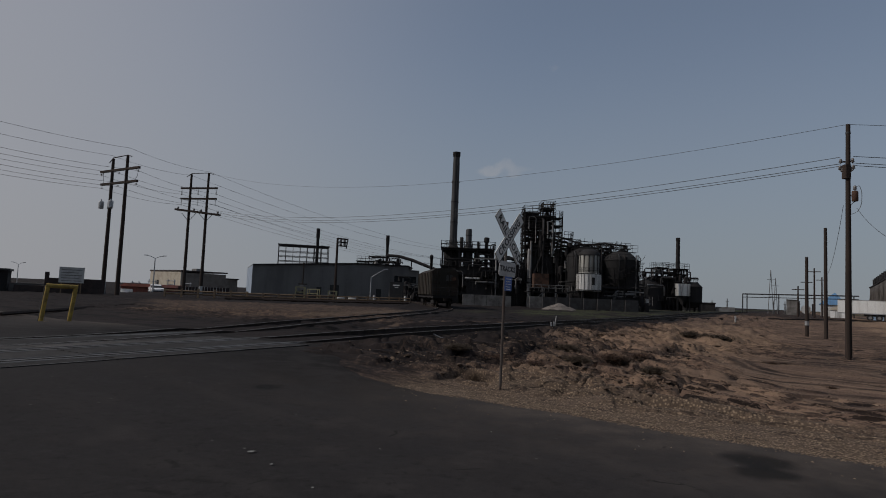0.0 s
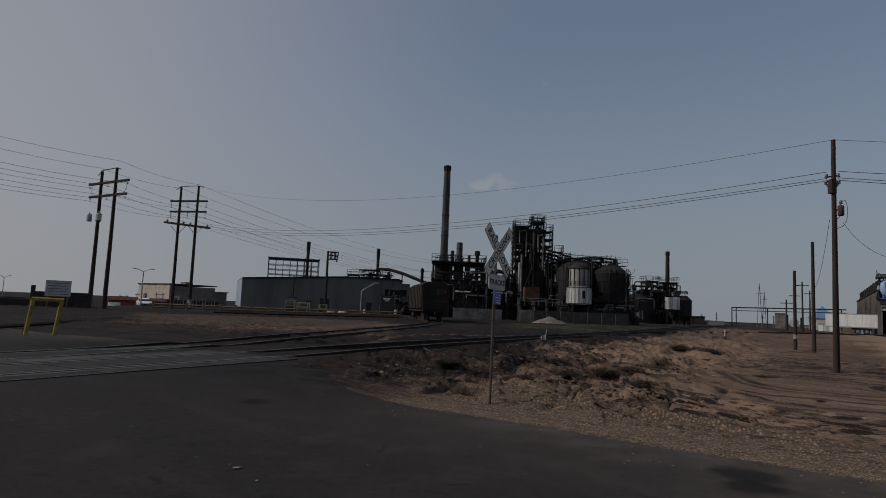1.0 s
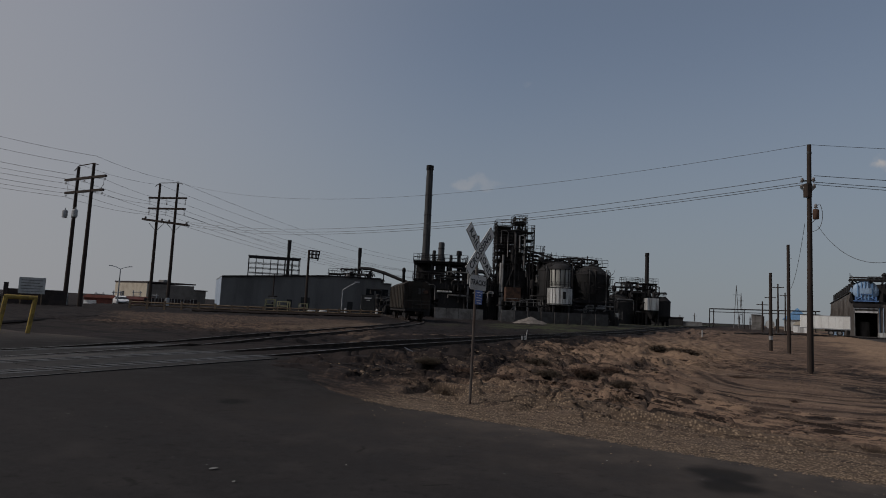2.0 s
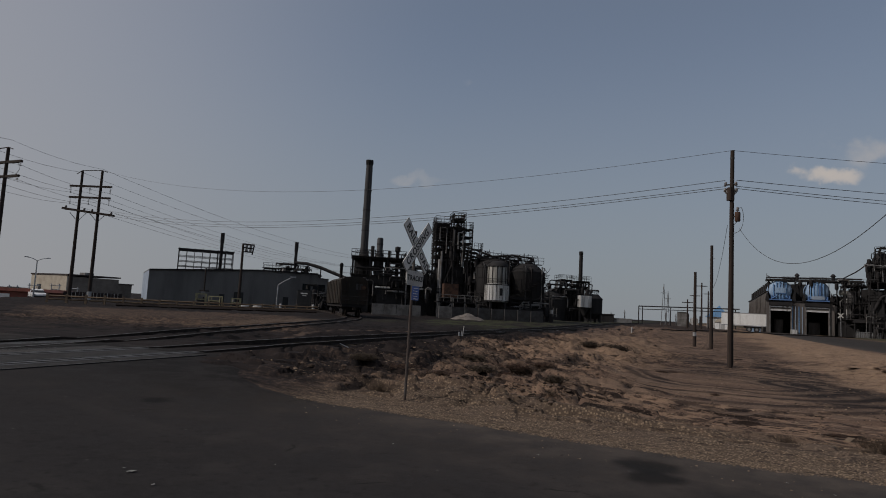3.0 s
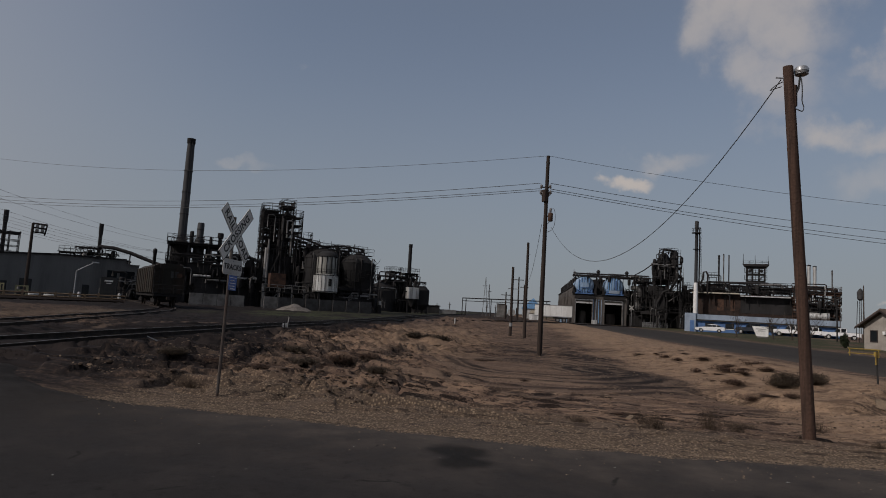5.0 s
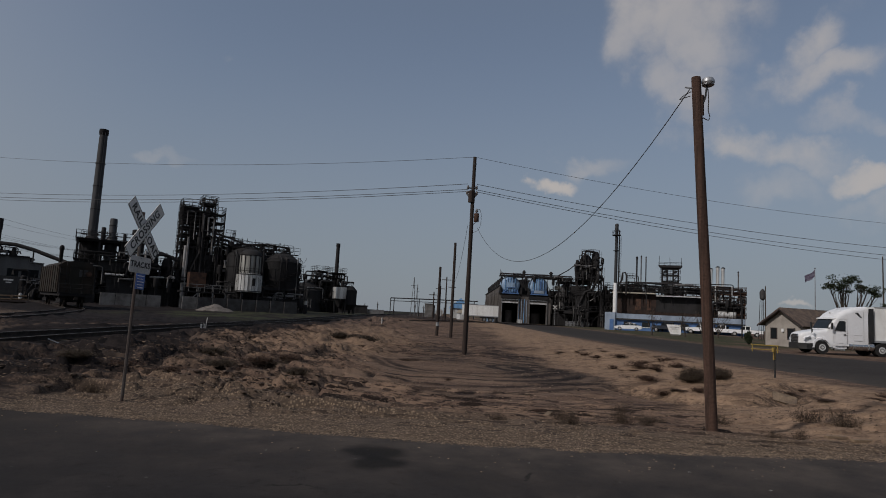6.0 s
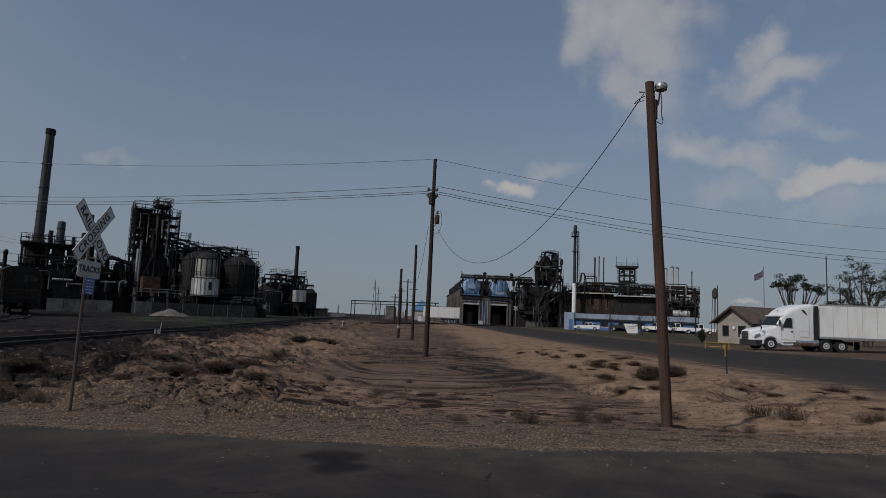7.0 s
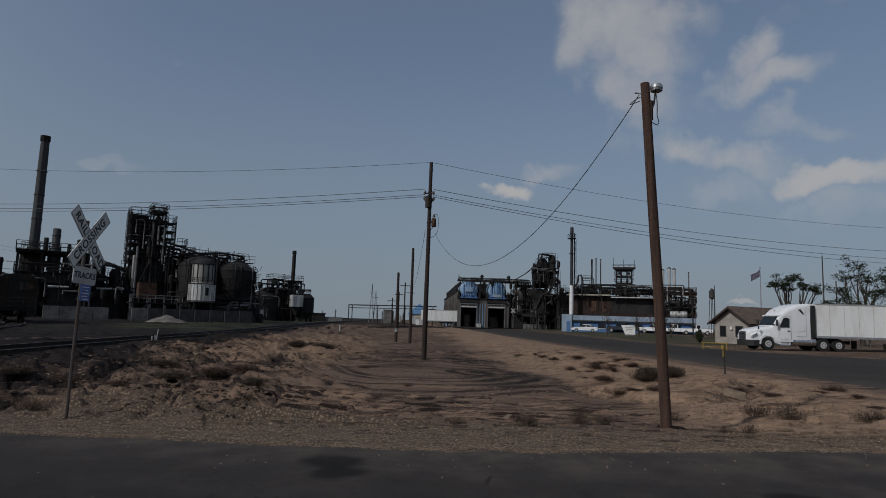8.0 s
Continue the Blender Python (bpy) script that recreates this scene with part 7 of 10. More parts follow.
kb = thing("yard_kerb", pose(0, 0, 0), "long dark timber kerb along the raised dirt bank", "kerb", kind="structure")
for (x0, y0), (x1, y1) in zip(line[1:], line[2:]):
    part("kerb_beam", Mesh().bar((x0, y0 - 2.2, height(x0, y0, False) + 0.12), (x1, y1 - 2.2, height(x1, y1, False) + 0.12), 0.3), "darkpole", kb)

part("kerb_beam", Mesh().bar((-17.7, 24.7, 0.12), (-20.3, 40.7, 0.16), 0.11), "darkpole", kb)

# buildings and walls far to the left
bb = thing("office_building", pose(-51.3, 119.6, 0, 0, 0, 50), "low flat-roofed cream building with its shaded walls coloured taupe", "office building")
# sun and shade put into the wall colours: pale end, taupe front
part("end_wall", Mesh().box(-0.2, 0, -1.4, 0, 13, 4.2), "beige", bb, "end wall in the sunlit cream tone", smooth=0)
part("front_wall", Mesh().box(0, 0, -1.4, 9.4, 0.2, 4.0), "taupe", bb, "front wall coloured taupe as the shaded side", smooth=0)
part("back_wall", Mesh().box(0, 12.8, -1.4, 9.4, 13, 4.0), "taupe", bb, smooth=0)
part("front_wall", Mesh().box(9.4, 0.1, -1.4, 12.2, 12.8, 3.1), "taupe", bb, "lower wing coloured taupe as the shaded side", smooth=0)
part("roof", Mesh().box(-0.3, -0.3, 4.2, 9.6, 13.2, 4.45), "darkwall", bb, smooth=0)
part("roof", Mesh().box(9.4, -0.2, 3.1, 12.4, 13.0, 3.3), "darkwall", bb, smooth=0)
part("window", Mesh().box(-0.23, 9.0, 1.2, -0.205, 10.0, 2.4), "glass", bb, smooth=0)
part("roof_unit", Mesh().slab(4.0, 2, 4.45, 5.6, 4, 4.95), "steel", bb)
rd = thing("low_shop", pose(-51.3, 97.4, -0.5, 0, 0, -12), "low workshop with faded red walls and roof", "workshop")
part("wall", Mesh().box(0, 0, -0.2, 7.7, 6, 1.5), "red", rd, "faded red wall", smooth=0)
part("wall", Mesh().box(0.0, -0.05, -0.2, 2.2, -0.002, 1.1), "white", rd, "pale door", smooth=0)
part("roof", Mesh().side([(-0.3, 1.5), (8.0, 1.5), (7.2, 1.95), (0.8, 1.95)], -0.4, 6.3), "red", rd, smooth=0)
lw = thing("yard_building", pose(-46.5, 60.2, 0, 0, 0, 33), "dark flat-roofed building by the road", "outbuilding")
part("wall", Mesh().box(-12, 0, -0.2, 2.9, 8, 2.3), "soot2", lw, smooth=0)
part("roof", Mesh().box(-12.2, -0.2, 2.3, 3.1, 8.2, 2.5), "black", lw, smooth=0)
part("window", Mesh().box(0.8, -0.03, 0.7, 1.6, -0.01, 1.3), "signwhite", lw, smooth=0)
lw2 = thing("yard_building", pose(-41.0, 63.4, 0, 0, 0, 31), "dark timber-walled store with a raised end pier", "outbuilding")
part("wall", Mesh().box(0, 0, -0.2, 5.2, 4, 1.75), "darkwall", lw2, smooth=0)
part("pier", Mesh().slab(-0.3, -0.1, -0.2, 0.1, 0.3, 2.35), "darkwall", lw2)
part("wall", Mesh().box(-2.9, 0.5, -0.2, -0.3, 3, 0.9), "darkwall", lw2, smooth=0)
yw = thing("yard_wall", pose(-50, 58.5, 0, 0, 0, 35), "low grey block wall along the yard", "wall", kind="structure")
part("wall_run", Mesh().box(0, 3, -0.2, 16, 3.25, 1.05), "concrete", yw, smooth=0)
sg = thing("notice_board", pose(-39.65, 63.0, 0, 0, 0, 31), "dull white notice board on two posts with grey lettering bars", "sign board")
part("board", Mesh().slab(0, -0.05, 1.3, 2.25, 0.02, 2.92, 0.01), "oldsign", sg, smooth=0)
for k in range(5):
    part("text_bar", Mesh().box(0.2, -0.062, 2.6 - 0.28 * k, 2.05 - 0.25 * (k % 2), -0.054, 2.67 - 0.28 * k), "steel", sg, "faint grey bar", smooth=0)
for x in (0.25, 2.0):
    part("post", Mesh().box(x - 0.06, 0.03, -0.2, x + 0.06, 0.13, 2.9), "wood", sg, smooth=0)


def twin_lamp(x, y, h, label, k=1.0):
    t = thing("street_lamp", pose(x, y, 0, 0, 0, 25) @ Matrix.Diagonal((k, k, 1, 1)), label, "street lamp", "twin-arm street lamps")
    part("pole", Mesh().taper([(0, 0, -1.2), (0, 0, h)], [0.12, 0.07]), "galv", t)
    for s in (-1, 1):
        part("arm", Mesh().tube([(0, 0, h), (s * 0.6, 0, h + 0.3), (s * 1.25, 0, h + 0.42)], 0.05), "galv", t)
        part("lamp_head", Mesh().slab(min(s * 1.0, s * 1.5), -0.12, h + 0.38, max(s * 1.0, s * 1.5), 0.12, h + 0.48), "galv", t)


twin_lamp(-42.9, 90.4, 5.3, "grey twin-arm street lamp in the yard")
twin_lamp(-85.8, 123.0, 4.3, "grey twin-arm street lamp far off", 0.8)
pf = thing("picket_fence", pose(-41.2, 96.6, -0.1, 0, 0, 21), "dark board fence with pale upright posts", "fence")
part("fence_panel", Mesh().box(-0.6, 0.12, 0, 7.0, 0.16, 1.45), "darkwall", pf, "dark fence boards", smooth=0)
for k in range(15):
    part("picket", Mesh().box(0.46 * k - 0.035, 0, 0, 0.46 * k + 0.035, 0.07, 1.5 + 0.06 * math.sin(k * 2.3)), "oldsign" if k % 3 else "steel", pf, smooth=0)
for z in (0.5, 1.2):
    part("rail", Mesh().box(-0.6, 0.071, z, 7.0, 0.119, z + 0.08), "darkwall", pf, smooth=0)
for x, y, h in ((-50.5, 112, 3.0), (-48, 113, 2.6), (-53, 110, 2.8), (-55.5, 109, 2.4)):
    f = thing("steel_gantry", pose(x, y, height(x, y, False) - 0.05), "far thin steel gantry in the yard", "gantry", "yard gantries")
    part("post", Mesh().bar((0, 0, 0), (0, 0, h), 0.12).bar((1.2, 0, 0), (1.2, 0, h), 0.12), "galv", f)
    part("crossbar", Mesh().bar((-0.3, 0, h - 0.3), (1.5, 0, h - 0.3), 0.1).bar((0, 0, h - 1), (1.2, 0, h - 1), 0.08), "galv", f)


# ---- road vehicles ----
def wheel(parent, x, y, r, w, rim="alu"):
    s = 1 if y > 0 else -1
    t = part("wheel", Mesh().rod((x, y - w / 2, r), (x, y + w / 2, r), r, n=20), "rubber", parent)
    part("rim", Mesh().rod((x, y + s * (w / 2 + 0.012), r), (x, y + s * (w / 2 - 0.05), r), r * 0.52, r * 0.42, n=18), rim, t)
    # flat grey disc gives the rim a shaded hollow by colour
    part("rim_shade", Mesh().rod((x, y + s * (w / 2 + 0.014), r), (x, y + s * (w / 2 + 0.006), r), r * 0.34, n=16), "steel", t, "darker disc for the shade in the wheel dish")
    part("hub", Mesh().rod((x, y + s * (w / 2 + 0.05), r), (x, y + s * (w / 2), r), r * 0.18, n=10), rim, t)


def sedan(m, label, paint="carpaint"):
    """x: forwards."""
    c = thing("parked_car", m, label, "car", "parked cars")
    belt = [(-2.3, 0.34), (2.25, 0.30), (2.4, 0.42), (2.42, 0.58), (2.3, 0.72), (1.9, 0.82), (1.05, 0.92), (-1.6, 0.99), (-2.2, 0.97), (-2.38, 0.86), (-2.42, 0.55)]
    hull = Mesh()
    n = len(belt)
    lay = [(x * k, y, z) for y, k in ((-0.88, 0.97), (-0.80, 1.0), (0.80, 1.0), (0.88, 0.97)) for x, z in belt]
    hull.add(lay, [tuple(range(n)), tuple(range(3 * n, 4 * n))[::-1]] + [(r * n + i, r * n + n + i, r * n + n + (i + 1) % n, r * n + (i + 1) % n) for r in range(3) for i in range(n)])
    part("body", hull, paint, c, smooth=35)
    def tub(pts, w0, w1):
        k = len(pts)
        top_ = max(z for x, z in pts)
        q = [(x, s * (w0 + (w1 - w0) * max(0.0, (z - 0.9) / (top_ - 0.9))), z) for s in (-1, 1) for x, z in pts]
        return Mesh().add(q, [tuple(range(k)), tuple(range(k, 2 * k))[::-1]] + [(i, k + i, k + (i + 1) % k, (i + 1) % k) for i in range(k)])
    part("cabin", tub([(1.15, 0.91), (0.55, 1.27), (0.1, 1.38), (-0.75, 1.39), (-1.25, 1.29), (-1.95, 0.98)], 0.80, 0.60), "glass", c, "dark windows", smooth=35)
    part("roof", tub([(0.62, 1.25), (0.1, 1.40), (-0.3, 1.43), (-0.78, 1.41), (-1.32, 1.28), (-1.2, 1.27), (-0.7, 1.35), (0.1, 1.35)], 0.82, 0.63), paint, c, smooth=35)
    for x in (-0.35, -1.05):
        part("pillar", Mesh().bar((x, -0.79, 0.95), (x + 0.06, -0.635, 1.36), 0.05).bar((x, 0.79, 0.95), (x + 0.06, 0.635, 1.36), 0.05), paint, c)
    part("bumper", Mesh().box(2.36, -0.8, 0.32, 2.47, 0.8, 0.5), "black", c, smooth=0)
    for y in (-0.62, 0.62):
        part("headlight", Mesh().slab(2.3, y - 0.16, 0.58, 2.42, y + 0.16, 0.72, 0.02), "chrome", c)
        part("tail_light", Mesh().slab(-2.44, y - 0.16, 0.65, -2.38, y + 0.16, 0.82, 0.02), "red", c)
    for x in (-1.45, 1.45):
        for y in (-0.80, 0.80):
            wheel(c, x, y, 0.33, 0.2)


def pickup(m, label, paint="carpaint"):
    c = thing("parked_pickup", m, label, "pickup truck", "parked cars")
    part("body", Mesh().side([(-2.7, 0.55), (2.7, 0.5), (2.75, 0.85), (2.65, 1.1), (1.0, 1.15), (-0.75, 1.15), (-2.75, 1.12)], -0.95, 0.95), paint, c, smooth=0)
    part("cabin", Mesh().side([(1.0, 1.15), (0.45, 1.72), (-0.6, 1.76), (-0.75, 1.15)], -0.82, 0.82), "glass", c, "dark windows", smooth=0)
    part("roof", Mesh().side([(0.48, 1.71), (0.4, 1.78), (-0.6, 1.82), (-0.66, 1.75)], -0.8, 0.8), paint, c, smooth=0)
    for x in (-0.66, 0.1):
        part("pillar", Mesh().box(x - 0.06, -0.835, 1.16, x + 0.06, 0.835, 1.73), paint, c, smooth=0)
    part("bed", Mesh().box(-2.65, -0.8, 1.13, -0.85, 0.8, 1.16), "black", c, smooth=0)
    part("bumper", Mesh().box(2.7, -0.9, 0.5, 2.85, 0.9, 0.75), "chrome", c, smooth=0)
    for y in (-0.7, 0.7):
        part("headlight", Mesh().slab(2.66, y - 0.15, 0.85, 2.76, y + 0.15, 1.02, 0.02), "chrome", c)
    for x in (-1.7, 1.75):
        for y in (-0.86, 0.86):
            wheel(c, x, y, 0.39, 0.24)


def gz(x, y):
    return height(x, y, False)


sedan(pose(87.2, 79.7, gz(87.2, 79.7) + 0.03, 0, 0, 129), "white sedan parked before the blue office")
pickup(pose(92.2, 75.0, gz(92.2, 75), 0, 0, 100), "dark blue pickup parked before the blue office", "darkcar")
pickup(pose(95.8, 70.6, gz(95.8, 70.6), 0, 0, 118), "white pickup parked before the blue office")
pickup(pose(97.9, 68.2, gz(97.9, 68.2), 0, 0, 122), "white pickup parked before the blue office")
pickup(pose(99.6, 64.8, gz(99.6, 64.8), 0, 0, 126), "white pickup parked before the blue office")
for x, y, a in ((-15.6, 93.2, 10), (-13.9, 93.6, -8)):
    bg_ = thing("bulk_bag", pose(x, y, gz(x, y) - 0.02, 0, 0, a), "low slumped white bulk bag by the yard fence", "sack", "bulk bags")
    part("bag", Mesh().add([(q * u * 0.62, q * v * 0.45, z) for z, q in ((0, 0.9), (0.12, 1.0), (0.28, 0.95), (0.40, 0.75), (0.46, 0.35)) for u, v in ((-1, -0.7), (-0.7, -1), (0.7, -1), (1, -0.7), (1, 0.7), (0.7, 1), (-0.7, 1), (-1, 0.7))],
         [(i * 8 + j, i * 8 + (j + 1) % 8, i * 8 + 8 + (j + 1) % 8, i * 8 + 8 + j) for i in range(4) for j in range(8)] + [tuple(range(32, 40))]), "oldsign", bg_, smooth=50)
    part("strap", Mesh().tube([(-0.3, -0.1, 0.4), (-0.1, 0, 0.52), (0.15, 0.05, 0.5), (0.3, 0.1, 0.4)], 0.03), "oldsign", bg_)
sedan(pose(-44.6, 95.0, gz(-43, 96), 0, 0, -58), "white car parked before the low workshop")


def box_trailer(parent, x0, x1, z0=1.15, z1=4.05):
    b = part("trailer_body", Mesh().slab(x0, -1.28, z0, x1, 1.28, z1, 0.05), "trailer", parent, "white box trailer with upright seams")
    k = int((x1 - x0) / 1.22)
    for i in range(1, k + 1):
        x = x0 + (x1 - x0) * i / (k + 1)
        for y in (-1.29, 1.29):
            part("seam", Mesh().box(x - 0.012, y - 0.006, z0 + 0.15, x + 0.012, y + 0.006, z1 - 0.13), "oldsign", b, smooth=0)
    part("bottom_rail", Mesh().box(x0, -1.31, z0 - 0.04, x1, -1.285, z0 + 0.14).box(x0, 1.285, z0 - 0.04, x1, 1.31, z0 + 0.14), "galv", b, smooth=0)
    part("top_rail", Mesh().box(x0, -1.31, z1 - 0.07, x1, -1.285, z1 + 0.02).box(x0, 1.285, z1 - 0.07, x1, 1.31, z1 + 0.02), "signback", b, smooth=0)
    for x in (x0 + 1.6, x0 + 2.9):
        for y in (-1.05, 1.05):
            wheel(parent, x, y, 0.5, 0.5, "steel")
    part("axle_frame", Mesh().box(x0 + 0.8, -0.6, 0.75, x0 + 3.8, 0.6, z0 - 0.05), "black", parent, smooth=0)
    return b


def semi_truck(m):
    """x: forwards, from the front bumper at 0."""
    c = thing("semi_truck", m, "white long-nosed semi truck with a white box trailer", "truck")
    part("hood", Mesh().loft([(-0.06, 0.66, 0.80, 1.40, 0.14), (-0.14, 0.74, 0.74, 1.56, 0.2), (-0.45, 0.86, 0.72, 1.70, 0.26), (-1.1, 0.95, 0.72, 1.84, 0.3), (-1.75, 1.02, 0.72, 1.96, 0.3), (-2.15, 1.08, 0.72, 2.06, 0.28)]), "carpaint", c, smooth=50)
    part("cab", Mesh().loft([(-1.98, 1.04, 0.8, 2.02, 0.2), (-2.2, 1.10, 0.72, 2.38, 0.26), (-2.5, 1.15, 0.72, 2.84, 0.3), (-2.68, 1.17, 0.72, 3.10, 0.34), (-2.95, 1.19, 0.72, 3.38, 0.4), (-3.35, 1.21, 0.72, 3.62, 0.42),
                             (-3.9, 1.22, 0.72, 3.82, 0.4), (-4.5, 1.22, 0.85, 3.94, 0.34), (-5.05, 1.22, 0.95, 3.98, 0.28), (-5.1, 1.16, 0.98, 3.94, 0.26)], 6), "carpaint", c, smooth=50)
    wind = Mesh()
    for o in (0.012, 0.022):
        wind.add([(-2.0 + o, -0.90, 2.06 + o), (-2.0 + o, 0.90, 2.06 + o), (-2.46 + o, 0.88, 2.80 + o), (-2.46 + o, -0.88, 2.80 + o), (-2.12 + o, -1.085 - o, 2.03), (-2.12 + o, 1.085 + o, 2.03), (-2.50 + o, 1.08 + o, 2.60), (-2.50 + o, -1.08 - o, 2.60)],
                 [(0, 1, 2, 3), (4, 0, 3, 7), (1, 5, 6, 2)])
    part("windscreen", wind, "glass", c, "dark wrapped windscreen", smooth=0)
    part("visor", Mesh().loft([(-2.36, 1.0, 2.84, 2.92, 0.03), (-2.62, 1.12, 2.86, 2.99, 0.04)]), "carpaint", c, "white sun visor")
    part("wiper", Mesh().rod((-1.96, -0.1, 2.06), (-2.1, -0.75, 2.24), 0.012, n=5), "black", c)
    for s in (-1, 1):
        arc = [(-1.5 + r * math.cos(t_), 0.56 + r * math.sin(t_)) for r, ts in ((0.76, [-0.1, 0.4, 0.8, 1.2, 1.6, 2.0, 2.4, 2.8, 3.1]), (0.6, [3.1, 2.8, 2.4, 2.0, 1.6, 1.2, 0.8, 0.4, -0.1])) for t_ in ts]
        fm = Mesh()
        n2 = len(arc)
        fm.add([(x, s * 0.7, z) for x, z in arc] + [(x, s * (1.2 if z < 1.15 else 1.15), z) for x, z in arc], [(i, n2 + i, n2 + (i + 1) % n2, (i + 1) % n2) for i in range(n2)] + [(i, i + 1, 16 - i, 17 - i) for i in range(8)] + [(n2 + i, n2 + i + 1, n2 + 16 - i, n2 + 17 - i) for i in range(8)])
        part("fender", fm, "carpaint", c, smooth=50)
        part("fender_front", Mesh().loft([(-0.22, 0.2, 0.78, 1.2, 0.1), (-0.5, 0.26, 0.76, 1.4, 0.14), (-0.95, 0.28, 0.9, 1.42, 0.14)]), "carpaint", c, smooth=50).data.transform(Matrix.Translation((0, s * 0.86, 0)))
        part("headlight", Mesh().side([(-0.2, 0.98), (-0.26, 1.22), (-0.62, 1.38), (-0.7, 1.12)], s * 1.06 - 0.1, s * 1.06 + 0.085), "chrome", c, "clear swept headlight", smooth=0)
        part("mirror", Mesh().slab(-2.2, s * 1.36 - 0.07, 2.0, -2.08, s * 1.36 + 0.07, 2.55, 0.04), "black", c)
        part("mirror_glass", Mesh().box(-2.215, s * 1.36 - 0.055, 2.04, -2.203, s * 1.36 + 0.055, 2.5), "glass", c, smooth=0)
        part("mirror_arm", Mesh().rod((-2.4, s * 1.1, 2.45), (-2.14, s * 1.34, 2.45), 0.022).rod((-2.4, s * 1.1, 2.1), (-2.14, s * 1.34, 2.1), 0.022), "black", c)
        part("hood_mirror", Mesh().slab(-0.75, s * 1.2 - 0.07, 1.72, -0.68, s * 1.2 + 0.07, 1.95, 0.02), "black", c)
        part("hood_mirror_arm", Mesh().rod((-0.8, s * 0.9, 1.6), (-0.72, s * 1.2, 1.75), 0.014), "black", c)
        w = part("side_window", Mesh().side([(-2.5, 1.96), (-3.28, 1.92), (-3.28, 2.62), (-3.18, 2.7), (-2.84, 2.7)], s * 1.205 - 0.012, s * 1.205 + 0.012), "glass", c, "dark door window", smooth=0)
        part("window_gasket", Mesh().tube([(-2.47, s * 1.215, 1.94), (-3.3, s * 1.222, 1.90), (-3.3, s * 1.222, 2.64), (-3.19, s * 1.222, 2.72), (-2.83, s * 1.215, 2.72), (-2.47, s * 1.21, 1.94)], 0.014, 5), "black", w)
        part("door_seam", Mesh().tube([(-2.42, s * 1.17, 1.9), (-2.4, s * 1.165, 0.95), (-3.42, s * 1.226, 0.9), (-3.42, s * 1.226, 2.86), (-2.8, s * 1.2, 2.84)], 0.008, 4), "signback", c)
        part("door_handle", Mesh().slab(-3.32, s * 1.235 - 0.02, 1.58, -3.14, s * 1.235 + 0.02, 1.66, 0.01), "black", c)
        part("sleeper_vent", Mesh().side([(-4.02, 3.44), (-4.28, 3.46), (-4.6, 3.02), (-4.42, 3.06)], s * 1.222 - 0.012, s * 1.222 + 0.012), "black", c, "slanting dark roof vent", smooth=0)
        part("sleeper_seam", Mesh().box(-4.72, s * 1.223 - 0.006, 1.1, -4.70, s * 1.223 + 0.006, 3.5), "signback", c, smooth=0)
        part("locker_door", Mesh().box(-4.6, s * 1.223 - 0.006, 1.15, -3.9, s * 1.223 + 0.006, 1.2).box(-4.6, s * 1.223 - 0.006, 1.62, -3.9, s * 1.223 + 0.006, 1.64), "signback", c, smooth=0)
        part("side_extender", Mesh().box(-5.5, s * 1.2 - 0.015, 1.1, -5.12, s * 1.2 + 0.015, 3.82), "black", c, "dark rubber-edged fairing", smooth=0)
        part("fuel_tank", Mesh().rod((-5.5, s * 0.93, 0.74), (-3.55, s * 0.93, 0.74), 0.33, n=20), "chrome", c, "polished fuel tank")
        for x in (-3.9, -5.1):
            part("tank_strap", Mesh().rod((x - 0.04, s * 0.93, 0.74), (x + 0.04, s * 0.93, 0.74), 0.345, n=20), "signback", c)
        part("step", Mesh().slab(-3.3, s * 1.0 - 0.12, 0.36, -2.5, s * 1.0 + 0.16, 0.5, 0.03).slab(-3.25, s * 1.0 - 0.12, 0.62, -2.55, s * 1.0 + 0.16, 0.71, 0.03), "chrome", c)
        part("cab_skirt", Mesh().slab(-3.45, s * 1.02 - 0.1, 0.5, -2.3, s * 1.02 + 0.1, 0.74, 0.03), "carpaint", c)
    part("grille", Mesh().loft([(-0.02, 0.44, 0.78, 1.44, 0.12), (-0.12, 0.5, 0.74, 1.5, 0.12)]), "black", c, "dark mesh grille")
    for k in range(5):
        part("grille_bar", Mesh().box(-0.018, -0.42, 0.86 + 0.12 * k, -0.005, 0.42, 0.885 + 0.12 * k), "chrome", c, smooth=0)
    part("grille_surround", Mesh().tube([(-0.02, -0.47, 0.78), (-0.02, -0.49, 1.3), (-0.04, -0.36, 1.48), (-0.04, 0.36, 1.48), (-0.02, 0.49, 1.3), (-0.02, 0.47, 0.78)], 0.03, 6), "chrome", c)
    part("bumper", Mesh().prism([(-0.9, -1.2), (-0.3, -1.18), (0.0, -0.8), (0.05, 0.0), (0.0, 0.8), (-0.3, 1.18), (-0.9, 1.2)], 0.32, 0.80), "black", c, "dark grey front bumper")
    part("cab_roof_light", Mesh().slab(-2.86, -0.06, 3.33, -2.78, 0.06, 3.38, 0.02), "yellow", c)
    part("chassis", Mesh().box(-8.9, -0.5, 0.62, -0.6, 0.5, 0.92), "black", c, smooth=0)
    part("fifth_wheel", Mesh().slab(-7.9, -0.5, 0.92, -6.4, 0.5, 1.1), "black", c)
    part("mud_flap", Mesh().box(-8.95, -1.2, 0.25, -8.9, -0.6, 0.95).box(-8.95, 0.6, 0.25, -8.9, 1.2, 0.95), "black", c, smooth=0)
    for y in (-1.04, 1.04):
        wheel(c, -1.5, y, 0.52, 0.32)
    for x in (-6.1, -7.4):
        for y in (-0.95, 0.95):
            wheel(c, x, y, 0.52, 0.55)
